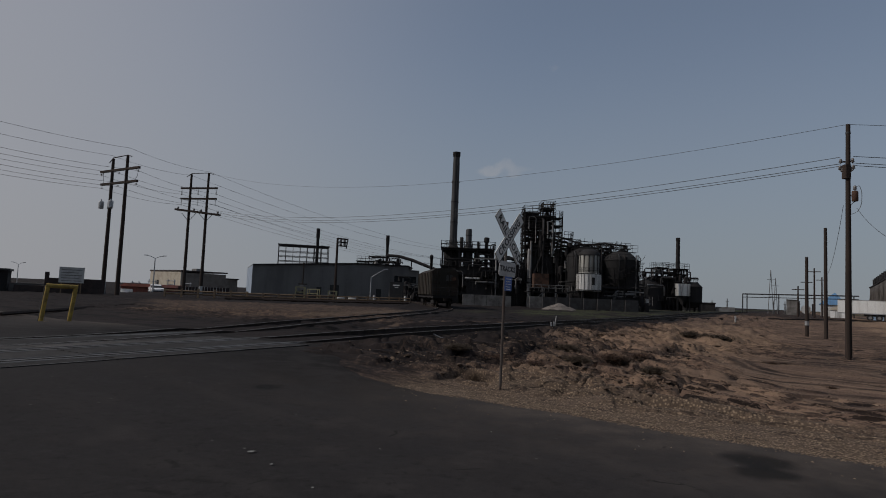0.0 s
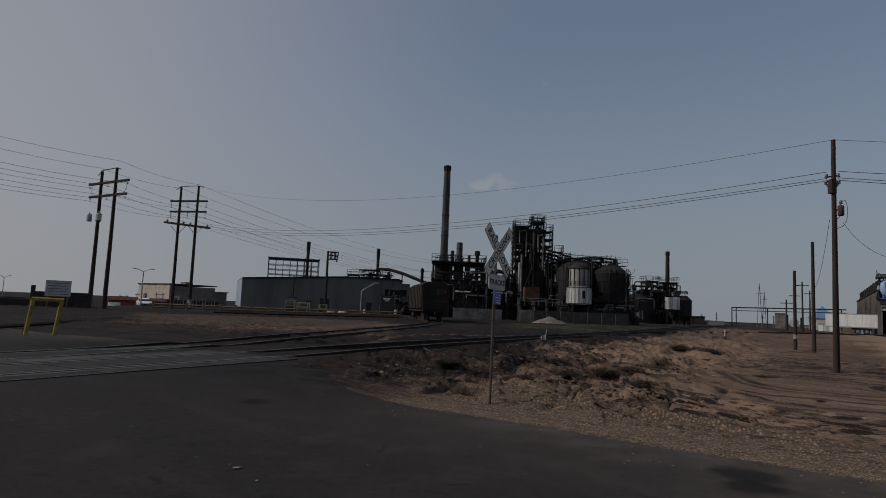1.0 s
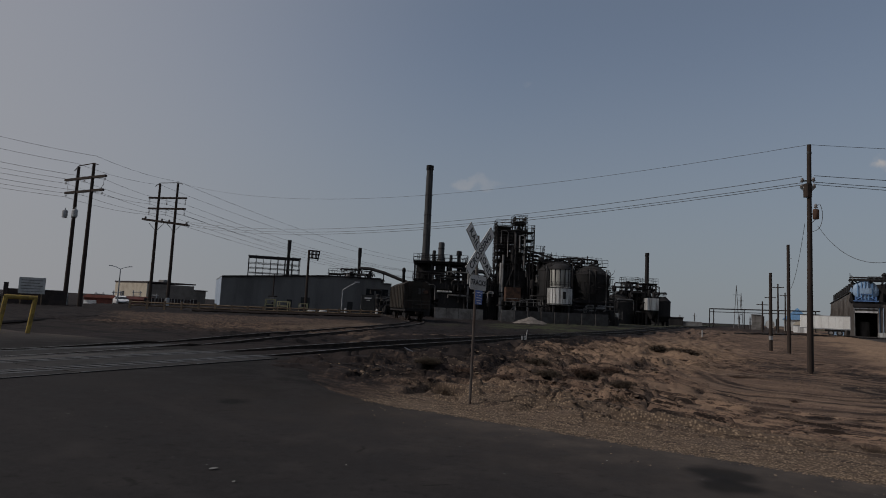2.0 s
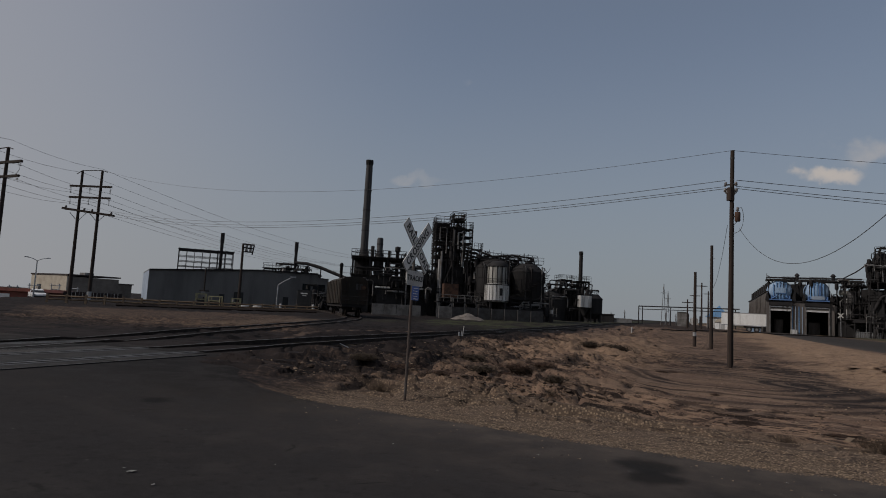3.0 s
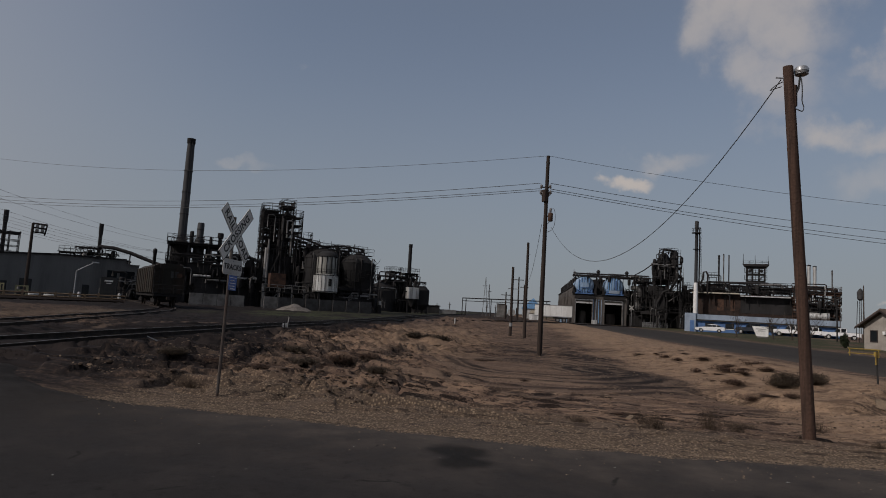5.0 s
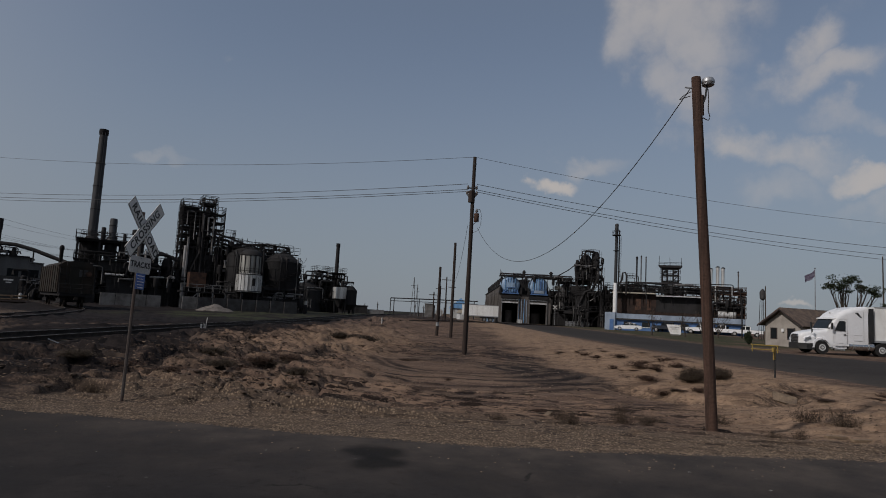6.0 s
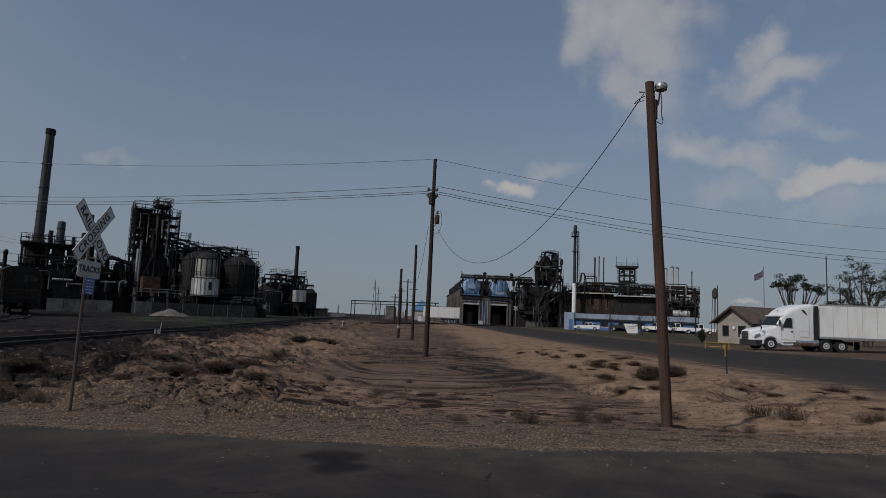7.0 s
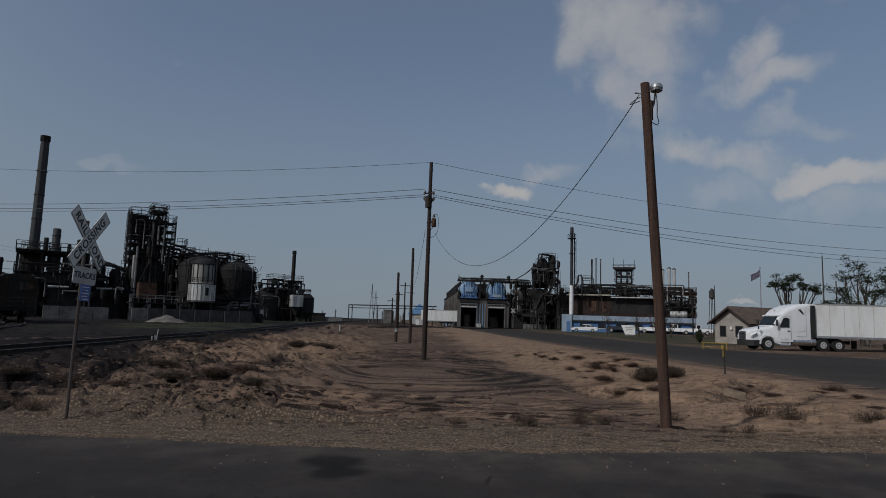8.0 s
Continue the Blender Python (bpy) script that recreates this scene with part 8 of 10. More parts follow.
    # the tractor stands turned a little on its coupling
    turn = Matrix.Translation((-6.55, 0, 0)) @ Matrix.Rotation(radians(12), 4, "Z") @ Matrix.Diagonal((1.05, 1, 1, 1)) @ Matrix.Translation((6.75, 0, 0))
    for ob in c.children_recursive:
        ob.data.transform(turn)
    box_trailer(c, -21.6, -5.6, 1.15, 3.98)
    for y in (-0.7, 0.7):
        part("landing_leg", Mesh().box(-10.12, y - 0.04, 0.5, -10.04, y + 0.04, 1.15), "signback", c, smooth=0)
    part("reefer_gap", Mesh().box(-5.59, -1.0, 1.4, -5.5, 1.0, 3.6), "signback", c, smooth=0)


semi_truck(pose(50.2, 28.6, gz(50, 29) + 0.03, 0, 0, 138) @ Matrix.Scale(0.955, 4))

t2 = thing("cargo_trailer", pose(76.25, 105.6, gz(76, 105) + 0.05, 0, 0, 145.8), "white box trailer on the road before the tank hall", "trailer")
box_trailer(t2, -0.3, 7.3, 1.15, 3.5)
part("landing_leg", Mesh().box(5.8, -0.8, 0.2, 6.0, -0.6, 1.15), "black", t2, smooth=0)


# ---- the tank hall and works on the right ----
hall = thing("tank_hall", pose(88.6, 121.6, 0.3, 0, 0, -32), "long ribbed grey hall with two open loading bays", "industrial hall")
for x0, x1 in ((0, 0.5), (4.3, 7.2), (11.2, 12.0)):
    part("front_wall", Mesh().box(x0, 0, 0, x1, 0.3, 5.0), "hallwall", hall, smooth=0)
part("front_wall", Mesh().box(0, 0, 5.0, 12.0, 0.3, 6.7), "hallwall", hall, smooth=0)
part("side_wall", Mesh().box(-0.3, 0, 0, 0, 70, 8.7), "hallwall", hall, "grey-brown sunlit ribbed side wall", smooth=0)
for k in range(18):
    part("buttress", Mesh().side([(-0.9, 0), (-0.3, 0), (-0.3, 8.6)], 1.2 + 3.9 * k, 1.5 + 3.9 * k), "hallwall", hall, smooth=0)
part("side_wall", Mesh().box(12.0, 0, 0, 12.3, 70, 6.4), "hallwall", hall, smooth=0)
part("roof", Mesh().box(0.01, -0.2, 6.75, 12.5, 70, 6.95), "soot", hall, smooth=0)
part("eave", Mesh().box(-0.5, 0, 8.7, 0.0, 70, 8.95), "soot", hall, smooth=0)
part("upper_house", Mesh().side([(12.2, 6.951), (12.2, 9.4), (11.0, 10.4), (6.0, 10.9), (1.6, 10.3), (0.02, 8.9), (0.02, 6.951)], 4.0, 69.9), "soot2", hall, "dark upper storey behind the tanks", smooth=0)
part("back_wall", Mesh().box(0, 69.7, 0, 12.0, 70, 6.4), "soot2", hall, smooth=0)
# added black sheet across the hall that darkens the view into the bays
part("interior_dark", Mesh().box(0.05, 18, 0, 11.9, 18.3, 6.4), "black", hall, "black sheet for the darkness of the interior", smooth=0)
for x, w in ((0.5, 3.8), (7.2, 4.0)):
    part("bay_lintel", Mesh().box(x - 0.2, -0.2, 4.75, x + w + 0.2, -0.01, 5.1), "silver", hall, smooth=0)
    part("bay_lintel", Mesh().box(x - 0.1, -0.14, 5.5, x + w + 0.1, -0.01, 5.75), "silver", hall, smooth=0)
    part("soffit", Mesh().box(x - 0.3, -0.5, 5.9, x + w + 0.3, -0.01, 6.6), "soot", hall, "dark beam over the bay", smooth=0)
    for dx in (-0.2, w + 0.05):
        part("bay_post", Mesh().box(x + dx, -0.25, 0, x + dx + 0.2, -0.01, 5.9), "steel", hall, smooth=0)
part("stored_drum", Mesh().turned(2.4, 4.0, [(0.9, 0), (0.9, 2.9), (0.5, 3.1)], 16), "hallwall", hall)
part("stored_crate", Mesh().slab(8.2, 5.0, 0, 10.4, 7.0, 2.6), "hallwall", hall)
part("pale_bin", Mesh().slab(4.2, -1.3, 0, 5.4, -0.5, 0.9), "silver", hall)
for k in range(4):
    part("blue_post", Mesh().box(4.55 + 0.62 * k, -0.1, 0, 4.68 + 0.62 * k, -0.01, 5.8), "fascia" if k % 2 else "blue", hall, smooth=0)

for cx in (2.4, 9.3):
    t = thing("storage_tank", pose(88.6, 121.6, 0.3, 0, 0, -32), "large horizontal pale blue tank on a steel cradle above the hall", "tank", "horizontal blue tanks")
    n = 32
    m = Mesh()
    prof = [(0.4, -0.35), (1.3, -0.25), (1.95, -0.05), (2.22, 0.25), (2.22, 7.0)]
    vs = [(cx + r * math.cos(2 * math.pi * j / n), y, 9.15 + r * math.sin(2 * math.pi * j / n)) for r, y in prof for j in range(n)]
    fs = [tuple(range(n)), tuple(range(len(vs) - n, len(vs)))[::-1]]
    for i in range(len(prof) - 1):
        fs += [(i * n + j, i * n + n + j, i * n + n + (j + 1) % n, i * n + (j + 1) % n) for j in range(n)]
    part("shell", m.add(vs, fs), "paleblue", t)
    for dx in (-1.35, -0.75, -0.15, 0.45, 1.05):
        h = math.sqrt(max(0.1, 1.9 ** 2 - dx * dx))
        part("stiffener", Mesh().box(cx + dx - 0.07, -0.44, 9.15 - h, cx + dx + 0.07, -0.1, 9.15 + h), "blue", t, smooth=0)
    part("cradle", Mesh().box(cx - 2.1, -0.5, 7.0, cx + 2.1, 0.3, 7.25), "bluewall", t, "dark blue cradle beam", smooth=0)
    for dx in (-1.7, 1.7):
        part("cradle_post", Mesh().box(cx + dx - 0.13, -0.45, 6.955, cx + dx + 0.13, 0.2, 8.0), "bluewall", t, smooth=0)
        part("saddle", Mesh().bar((cx + dx, -0.42, 7.3), (cx + dx * 0.45, -0.42, 7.9), 0.16), "bluewall", t)
    if cx < 5:
        part("hatch", Mesh().box(cx - 0.95, -0.58, 8.6, cx + 0.95, -0.46, 9.7), "paleblue", t, "pale blue cover plate", smooth=0)
        # dark blue strip as the shadow line below the cover plate
        part("hatch_shadow_strip", Mesh().box(cx - 1.0, -0.56, 8.42, cx + 1.0, -0.46, 8.55), "bluewall", t, smooth=0)
    else:
        part("hatch", Mesh().box(cx + 0.15, -0.58, 8.2, cx + 0.5, -0.46, 10.4), "bluewall", t, "dark blue door strip", smooth=0)
        part("lower_cover", Mesh().box(cx - 1.2, -0.56, 7.4, cx + 1.2, -0.46, 8.1), "fascia", t, smooth=0)
    for dx, e in ((-2.9, -2.1), (2.9, 2.1)):
        part("side_bracket", Mesh().side([(cx + min(dx, e), 6.955), (cx + max(dx, e), 6.955), (cx + e * 1.2, 8.9)], -0.3, 0.0), "soot", t, smooth=0)
gal = thing("pipe_bridge", pose(88.6, 121.6, 0.3, 0, 0, -32), "dark overhead pipe gallery over the tanks", "pipework")
part("truss", Mesh().box(-0.4, -0.3, 11.2, 17.5, 0.2, 11.6).box(-0.4, 1.2, 11.2, 17.5, 1.5, 11.5), "soot", gal, smooth=0)
part("pipe", Mesh().rod((-0.3, 0.5, 11.9), (17.3, 0.5, 11.9), 0.18), "soot", gal)
part("pipe", Mesh().rod((0.4, 0.4, 10.9), (0.4, 66, 10.9), 0.12), "soot", gal)
for k in range(9):
    part("stanchion", Mesh().box(0.3, 6.0 + 7 * k, 10.3, 0.5, 6.2 + 7 * k, 11.3), "soot", gal, smooth=0)
    part("roof_box", Mesh().slab(0.2, 8.0 + 7 * k, 9.6, 1.4, 10.5 + 7 * k, 11.1), "soot2", gal)
for x in (0.2, 5.2, 10.6, 14.0, 17.2):
    part("post", Mesh().box(x - 0.12, 0.35, 6.9 if x < 11 else 0, x + 0.12, 0.6, 11.3), "soot", gal, smooth=0)
for x in (5.6, 12.2):
    part("vent_hood", Mesh().turned(x, 0.6, [(0.3, 11.6), (0.35, 12.3), (0.55, 12.4), (0.2, 12.9)], 10), "soot", gal)
part("riser_post", Mesh().rod((-0.2, 0, 11.5), (-0.2, 0, 12.8), 0.06), "soot", gal)

# dark works between the hall and the flare
wk = thing("process_building", pose(98.8, 112.0, 0.3, 0, 0, -38), "soot-black process building with open floors beside the hall", "industrial building", "process buildings")
steel_frame(wk, (0, 2.4, 4.8, 7.2), (0, 5.0), (0, 3.4, 6.8, 10.4))
part("wall_panel", Mesh().box(-0.1, 5.2, 0, 7.3, 5.4, 7.0), "soot2", wk, smooth=0)
part("wall_panel", Mesh().box(2.6, -0.3, 5.6, 7.0, -0.15, 9.6), "soot2", wk, smooth=0)
part("drum", Mesh().turned(1.4, 2.5, [(0.8, 4.0), (0.9, 4.4), (0.9, 9.2), (0.4, 9.9)], 16), "darksteel", wk)
for k in range(3):
    part("pipe", Mesh().tube([(0.3, -0.6 - 0.15 * k, 2.5 + k), (3.5 + k, -0.6 - 0.15 * k, 2.5 + k), (4.5 + k, -0.6, 5.5 + k)], 0.13, 8), "soot", wk)
ct = thing("process_tower", pose(101.2, 104.9, 0.3, 0, 0, -44), "dark cyclone tower with stacked vessels and ducts", "industrial tower")
steel_frame(ct, (-2.6, 0.2, 3.0), (0, 4.2), (0, 3.6, 7.2, 10.8, 13.6))
part("wall_panel", Mesh().box(-2.6, 4.3, 0, 3.0, 4.5, 8.6), "soot2", ct, smooth=0)
part("wall_panel", Mesh().box(-2.3, -0.35, 4.0, -0.2, -0.2, 9.0), "soot2", ct, smooth=0)
part("vessel", Mesh().turned(-0.6, 2.0, [(0.5, 10.0), (1.5, 11.8), (1.5, 15.4), (0.9, 16.6), (0.4, 17.0)], 20), "soot2", ct)
part("vessel", Mesh().turned(1.6, 2.0, [(0.4, 10.0), (0.9, 12.0), (0.9, 17.0), (0.5, 17.6)], 16), "soot2", ct)
part("vessel", Mesh().turned(-2.3, 1.6, [(0.3, 11.0), (0.8, 12.0), (0.8, 14.6), (0.4, 15.2)], 16), "soot2", ct)
part("duct", Mesh().tube([(-1.0, 0.6, 16.4), (-0.6, 0.2, 17.6), (0.6, 0.6, 17.5), (1.4, 1.4, 17.4)], 0.28, 10), "soot", ct)
part("duct", Mesh().tube([(-2.2, -0.5, 4.4), (-0.6, -0.6, 8.0), (1.0, -0.6, 8.6), (2.6, -0.5, 12.0)], 0.3, 10), "soot", ct)
part("duct", Mesh().tube([(-2.4, 0.5, 14.8), (-4.6, 1.0, 13.0), (-7.0, 1.6, 11.6)], 0.12, 8), "soot", ct)
part("top_railing", Mesh().rail([(-1.6, 0.6, 17.0), (2.4, 0.6, 17.0), (2.4, 3.2, 17.0)], 0.9, 1.2, 0.04), "soot", ct)
part("side_stair", Mesh().ladder(3.3, -0.4, 0.2, 13.8, 0.6), "steel", ct)
for k in range(4):
    part("brace_pipe", Mesh().bar((0.6 + 0.3 * k, -0.6, 6.0 + 1.2 * k), (2.8, -0.6, 7.6 + 1.3 * k), 0.14), "steel", ct)
lowp = thing("pump_skids", pose(97.2, 107.6, 0.3, 0, 0, -41), "row of grey pumps and cages at the foot of the works", "pump")
for k in range(6):
    part("cage", Mesh().rail([(0.9 * k, 0, 0), (0.9 * k + 0.8, 0, 0)], 1.1, 0.3, 0.04), "galv", lowp)
    part("pump_body", Mesh().slab(0.9 * k + 0.1, 0.4, 0, 0.9 * k + 0.7, 1.0, 0.9), "steel", lowp)
part("roof_sheet", Mesh().side([(-0.6, 2.9), (4.6, 2.9), (4.2, 3.5), (-0.2, 3.5)], 0.5, 3.5), "soot", lowp, smooth=0)
for x in (-0.2, 4.0):
    part("post", Mesh().box(x - 0.08, 0.6, 0, x + 0.08, 0.8, 2.9), "soot", lowp, smooth=0)
xs2 = thing("crossing_sign", pose(96.9, 111.0, 0.3, 0, 0, -41), "small far crossed white boards on a post", "traffic sign")
part("post", Mesh().rod((0, 0, 0), (0, 0, 4.6), 0.06), "galv", xs2)
for a in (45, -45):
    b = part("board", Mesh().box(-0.65, -0.04, -0.11, 0.65, 0.0, 0.11), "oldsign", xs2, smooth=0)
    b.matrix_local = pose(0, -0.08 - 0.0006 * a, 4.2, 0, a, 0)

gap = thing("process_building", pose(88.6, 121.6, 0.3, 0, 0, -32), "soot-black works with pipes filling the space beside the hall", "industrial building", "process buildings")
part("wall", Mesh().box(12.5, 3.0, 0, 20.5, 3.3, 8.4), "soot2", gap, smooth=0)
part("low_wall", Mesh().box(12.5, 1.2, 0, 17.0, 1.4, 3.6), "soot", gap, smooth=0)
part("pump_house", Mesh().slab(13.0, -0.8, 0, 16.8, 1.0, 2.7), "soot2", gap)
part("pump_roof", Mesh().side([(12.8, 2.7), (17.0, 2.7), (15.6, 3.4), (14.2, 3.4)], -1.0, 1.1), "soot", gap, smooth=0)
for k in range(4):
    part("pale_riser", Mesh().tube([(13.4 + 1.1 * k, 0.6, 3.4), (13.4 + 1.1 * k, 0.6, 7.2 + 0.5 * (k % 2)), (14.0 + 1.1 * k, 0.6, 7.8 + 0.5 * (k % 2))], 0.11, 8), "silver" if k % 2 else "steel", gap, "pale insulated riser")
part("drum", Mesh().rod((13.2, 0.4, 9.0), (16.9, 0.4, 9.0), 0.55, n=14), "dullsilver", gap, "dull horizontal drum")
yd = thing("process_building", pose(101.2, 104.9, 0.3, 0, 0, -44), "soot-black frame and wall between the tower and the flare stack", "industrial building", "process buildings")
part("wall", Mesh().box(3.2, 1.2, 0, 8.6, 1.5, 8.2), "soot2", yd, smooth=0)
steel_frame(yd, (3.4, 5.6, 7.8), (-0.6, 1.0), (0, 3.2, 6.2, 8.6), w=0.1, brace=True)
for k in range(5):
    part("pipe", Mesh().tube([(3.5 + 0.8 * k, -0.9, 0), (3.5 + 0.8 * k, -0.9, 3.0 + 0.9 * k), (4.4 + 0.8 * k, -0.9, 3.5 + 0.9 * k)], 0.1, 7), ("steel", "soot", "dullsilver")[k % 3], yd)
tangle("dark pipes and ladders between the tower and the flare stack", 3.2, 8.4, -0.8, 1.0, 10.5, 26, 41, pose(101.2, 104.9, 0.3, 0, 0, -44))
tangle("dark pipes and decks round the cyclone tower", -3.2, 3.6, -0.9, 1.5, 14.5, 34, 8, pose(101.2, 104.9, 0.3, 0, 0, -44))
tangle("dark pipes and frames beside the tank hall", 0.0, 7.4, -0.9, 1.0, 10.6, 26, 9, pose(98.8, 112.0, 0.3, 0, 0, -38))
tangle("dark pipes and frames beside the flare stack", 0.0, 6.0, 0.0, 6.0, 12.5, 20, 10, pose(105.5, 99.5, 0.3, 0, 0, -51.6))

tangle("dark pipes and frames under the pipe gallery", 12.4, 17.4, 0.4, 4.0, 11.4, 26, 26, pose(88.6, 121.6, 0.3, 0, 0, -32))
tangle("dark ducts round the head of the cyclone tower", -2.8, 3.2, 0.2, 10.5, 17.8, 30, 27, pose(101.2, 104.9, 0.3, 0, 0, -44))
tangle("dark valves and small vessels on the pipe gallery", -0.2, 17.0, 0.4, 10.4, 12.0, 22, 28, pose(88.6, 121.6, 0.3, 0, 0, -32))
# the flare stack
fs2 = thing("flare_stack", pose(96.25, 91.7, 0.3) @ Matrix.Scale(0.905, 4), "tall thin steel flare stack, white below and dark above", "flare stack")
part("lower_shaft", Mesh().turned(0, 0, [(0.50, 0), (0.48, 7.0), (0.42, 10.6)], 20), "white", fs2, "white painted lower shaft")
part("upper_shaft", Mesh().turned(0, 0, [(0.36, 10.6), (0.33, 22.4), (0.42, 22.6), (0.42, 24.2), (0.3, 24.4)], 16), "stackgrey", fs2, "sooty grey upper shaft")
part("twin_pipe", Mesh().rod((0.55, -0.35, 9.0), (0.55, -0.35, 23.0), 0.14, n=10), "soot", fs2)
part("platform", Mesh().turned(0, 0, [(0.95, 21.6), (1.0, 21.7), (0.95, 21.8)], 16), "soot", fs2)
part("railing", Mesh().rail([(0.95 * math.cos(k * 0.7854), 0.95 * math.sin(k * 0.7854), 21.8) for k in range(9)], 0.9, 2, 0.03), "soot", fs2)
part("caged_ladder", Mesh().ladder(0.7, -0.5, 10.6, 21.6, 0.7).ladder(1.0, -0.2, 12.0, 21.0, 0.5, 0.7, 0.7), "soot", fs2)
part("side_duct", Mesh().tube([(0.5, -0.3, 10.0), (1.1, -0.9, 11.4), (1.2, -1.0, 13.0), (1.6, -1.4, 13.1), (1.8, -1.6, 12.4), (1.8, -1.6, 8)], 0.2, 8), "soot", fs2)
part("guy_platform", Mesh().turned(0, 0, [(0.7, 18.0), (0.75, 18.1)], 12), "soot", fs2)

# brown block with its roof machinery: x along the wall, from the flare towards the house
bw = pose(97.9, 93.5, 0.3, 0, 0, -51.6)
bk = thing("process_building", bw, "brown brick process building under a long pale eave", "industrial building", "process buildings")
part("wall", Mesh().box(0, 0, 0, 17.5, 9, 7.6), "brick", bk, smooth=0)
part("wall", Mesh().box(17.52, 0.3, 0, 25.0, 8, 6.4), "soot2", bk, smooth=0)
part("eave", Mesh().box(-0.4, -1.2, 7.62, 8.2, 9.2, 7.85), "beige", bk, "pale roof edge", smooth=0)
part("eave", Mesh().box(8.4, -1.4, 7.2, 17.0, -0.02, 7.4), "silver", bk, "pale roof edge", smooth=0)
part("panel", Mesh().box(8.4, -0.06, 4.0, 17.2, -0.01, 7.0), "soot2", bk, "dark wall panel", smooth=0)
for x, w in ((4.2, 1.2), (6.6, 0.8)):
    part("window", Mesh().box(x, -0.05, 4.3, x + w, -0.01, 6.6), "rust", bk, "rusty shuttered opening", smooth=0)
rr = thing("roof_machinery", bw, "dark tangle of rails, frames and pipes along a roof", "pipework")
rng = random.Random(5)
for k in range(17):
    x = 0.4 + 1.45 * k + rng.uniform(-0.3, 0.3)
    h = rng.uniform(0.9, 2.3)
    part("frame", Mesh().rail([(x, 0.4, 7.85 if x < 17 else 6.4), (x + 1.3, 0.4, 7.85 if x < 17 else 6.4)], h, 0.65, 0.055), "soot", rr)
    if k % 2:
        part("pipe", Mesh().tube([(x, 0.9, 7.8), (x, 0.9, 8.2 + h * 0.5), (x + 1.8, 0.9, 8.2 + h * 0.5), (x + 1.8, 0.9, 7.6)], 0.1 + 0.05 * rng.random(), 8), "rust" if k % 3 else "steel", rr)
    if k % 3 == 1:
        part("drum", Mesh().rod((x, 2.0, 8.5), (x + 1.6, 2.0, 8.5), 0.45, n=12), "soot", rr)
part("long_pipe", Mesh().rod((0, 0.2, 8.1), (17, 0.2, 8.0), 0.13), "soot", rr)
part("long_pipe", Mesh().rod((4, 0.6, 9.3), (24.5, 0.6, 9.1), 0.10), "soot", rr)
rt = thing("pipe_rack", bw, "rusty open pipe rack with tanks and pale ducts", "pipework")
steel_frame(rt, (17.6, 20.0, 22.4, 24.8), (-1.0, 2.0), (0, 3.4, 6.2, 8.4), w=0.11, material="rust")
for k in range(8):
    z = 3.8 + 0.62 * k
    part("pipe", Mesh().tube([(17.4, -1.2, z), (19.0 + 0.5 * (k % 3), -1.2, z), (19.4 + 0.5 * (k % 3), -1.2, z + 0.5), (25.0, -1.2, z + 0.4)], 0.10, 8), ("rust", "soot", "steel")[k % 3], rt)
part("pale_tank", Mesh().rod((20.0, -1.6, 4.0), (23.2, -1.6, 4.0), 0.7, n=16), "silver", rt, "pale horizontal tank")
for k in range(5):
    part("riser", Mesh().rod((18.0 + 1.5 * k, -1.4, 6), (18.0 + 1.5 * k, -1.4, 9.2 + 0.5 * (k % 2)), 0.12), "silver" if k % 2 else "soot", rt)
lt = thing("lookout_tower", bw, "dark timber cooling tower with a railed cap and aerials", "tower")
steel_frame(lt, (9.4, 10.4, 11.6, 12.6), (3.0, 5.4), (7.8, 9.3, 10.7, 12.1, 13.5), w=0.16, deck=False, rails=False)
for z in (8.4, 9.8, 12.4):
    for x in (9.7, 11.6):
        part("louvre", Mesh().box(x, 2.9, z, x + 0.7, 2.99, z + 0.5), "soot2", lt, smooth=0)
part("cap", Mesh().side([(9.0, 13.52), (13.0, 13.52), (13.4, 14.0), (8.6, 14.0)], 2.5, 5.9), "soot", lt, "flared dark cap", smooth=0)
for z in (9.4, 10.8, 12.2):
    part("gallery", Mesh().box(9.0, 2.6, z, 13.0, 2.98, z + 0.1), "soot", lt, smooth=0)
    part("gallery_rail", Mesh().rail([(9.0, 2.62, z + 0.1), (13.0, 2.62, z + 0.1)], 0.8, 1.0, 0.04), "soot", lt)
part("lower_box", Mesh().box(9.8, 3.2, 7.85, 12.1, 5.2, 9.6), "soot2", lt, smooth=0)
part("railing", Mesh().rail([(8.7, 2.6, 14.0), (13.3, 2.6, 14.0), (13.3, 5.8, 14.0)], 0.6, 1.2, 0.03), "soot", lt)
for x, h in ((8.8, 2.0), (10.9, 1.7), (13.2, 1.6)):
    part("aerial", Mesh().rod((x, 2.7, 14.0), (x, 2.7, 14.0 + h), 0.04), "soot", lt)
for x, r, h, mtl in ((4.1, 0.17, 15.8, "soot"), (5.0, 0.12, 16.0, "steel"), (6.0, 0.12, 15.8, "steel"), (19.0, 0.30, 13.6, "silver"), (20.3, 0.30, 14.0, "silver"), (21.3, 0.30, 13.8, "silver"), (24.2, 0.12, 13.0, "steel")):
    s = thing("vent_stack", bw @ pose(x, 5.5, 0), "slim upright metal vent stack on a roof", "chimney", "roof vent stacks")
    part("shaft", Mesh().turned(0, 0, [(r, 6.0), (r, h - 0.6), (r * 1.15, h - 0.55), (r * 1.15, h)], 12), mtl, s)
    part("cowl", Mesh().turned(0, 0, [(r * 1.3, h), (r * 1.3, h + 0.12), (0.03, h + 0.3)], 12), "soot", s)

tangle("rusty pipes and rails along the brown roof", 0.5, 24.5, 0.6, 8.0, 9.9, 60, 11, bw)
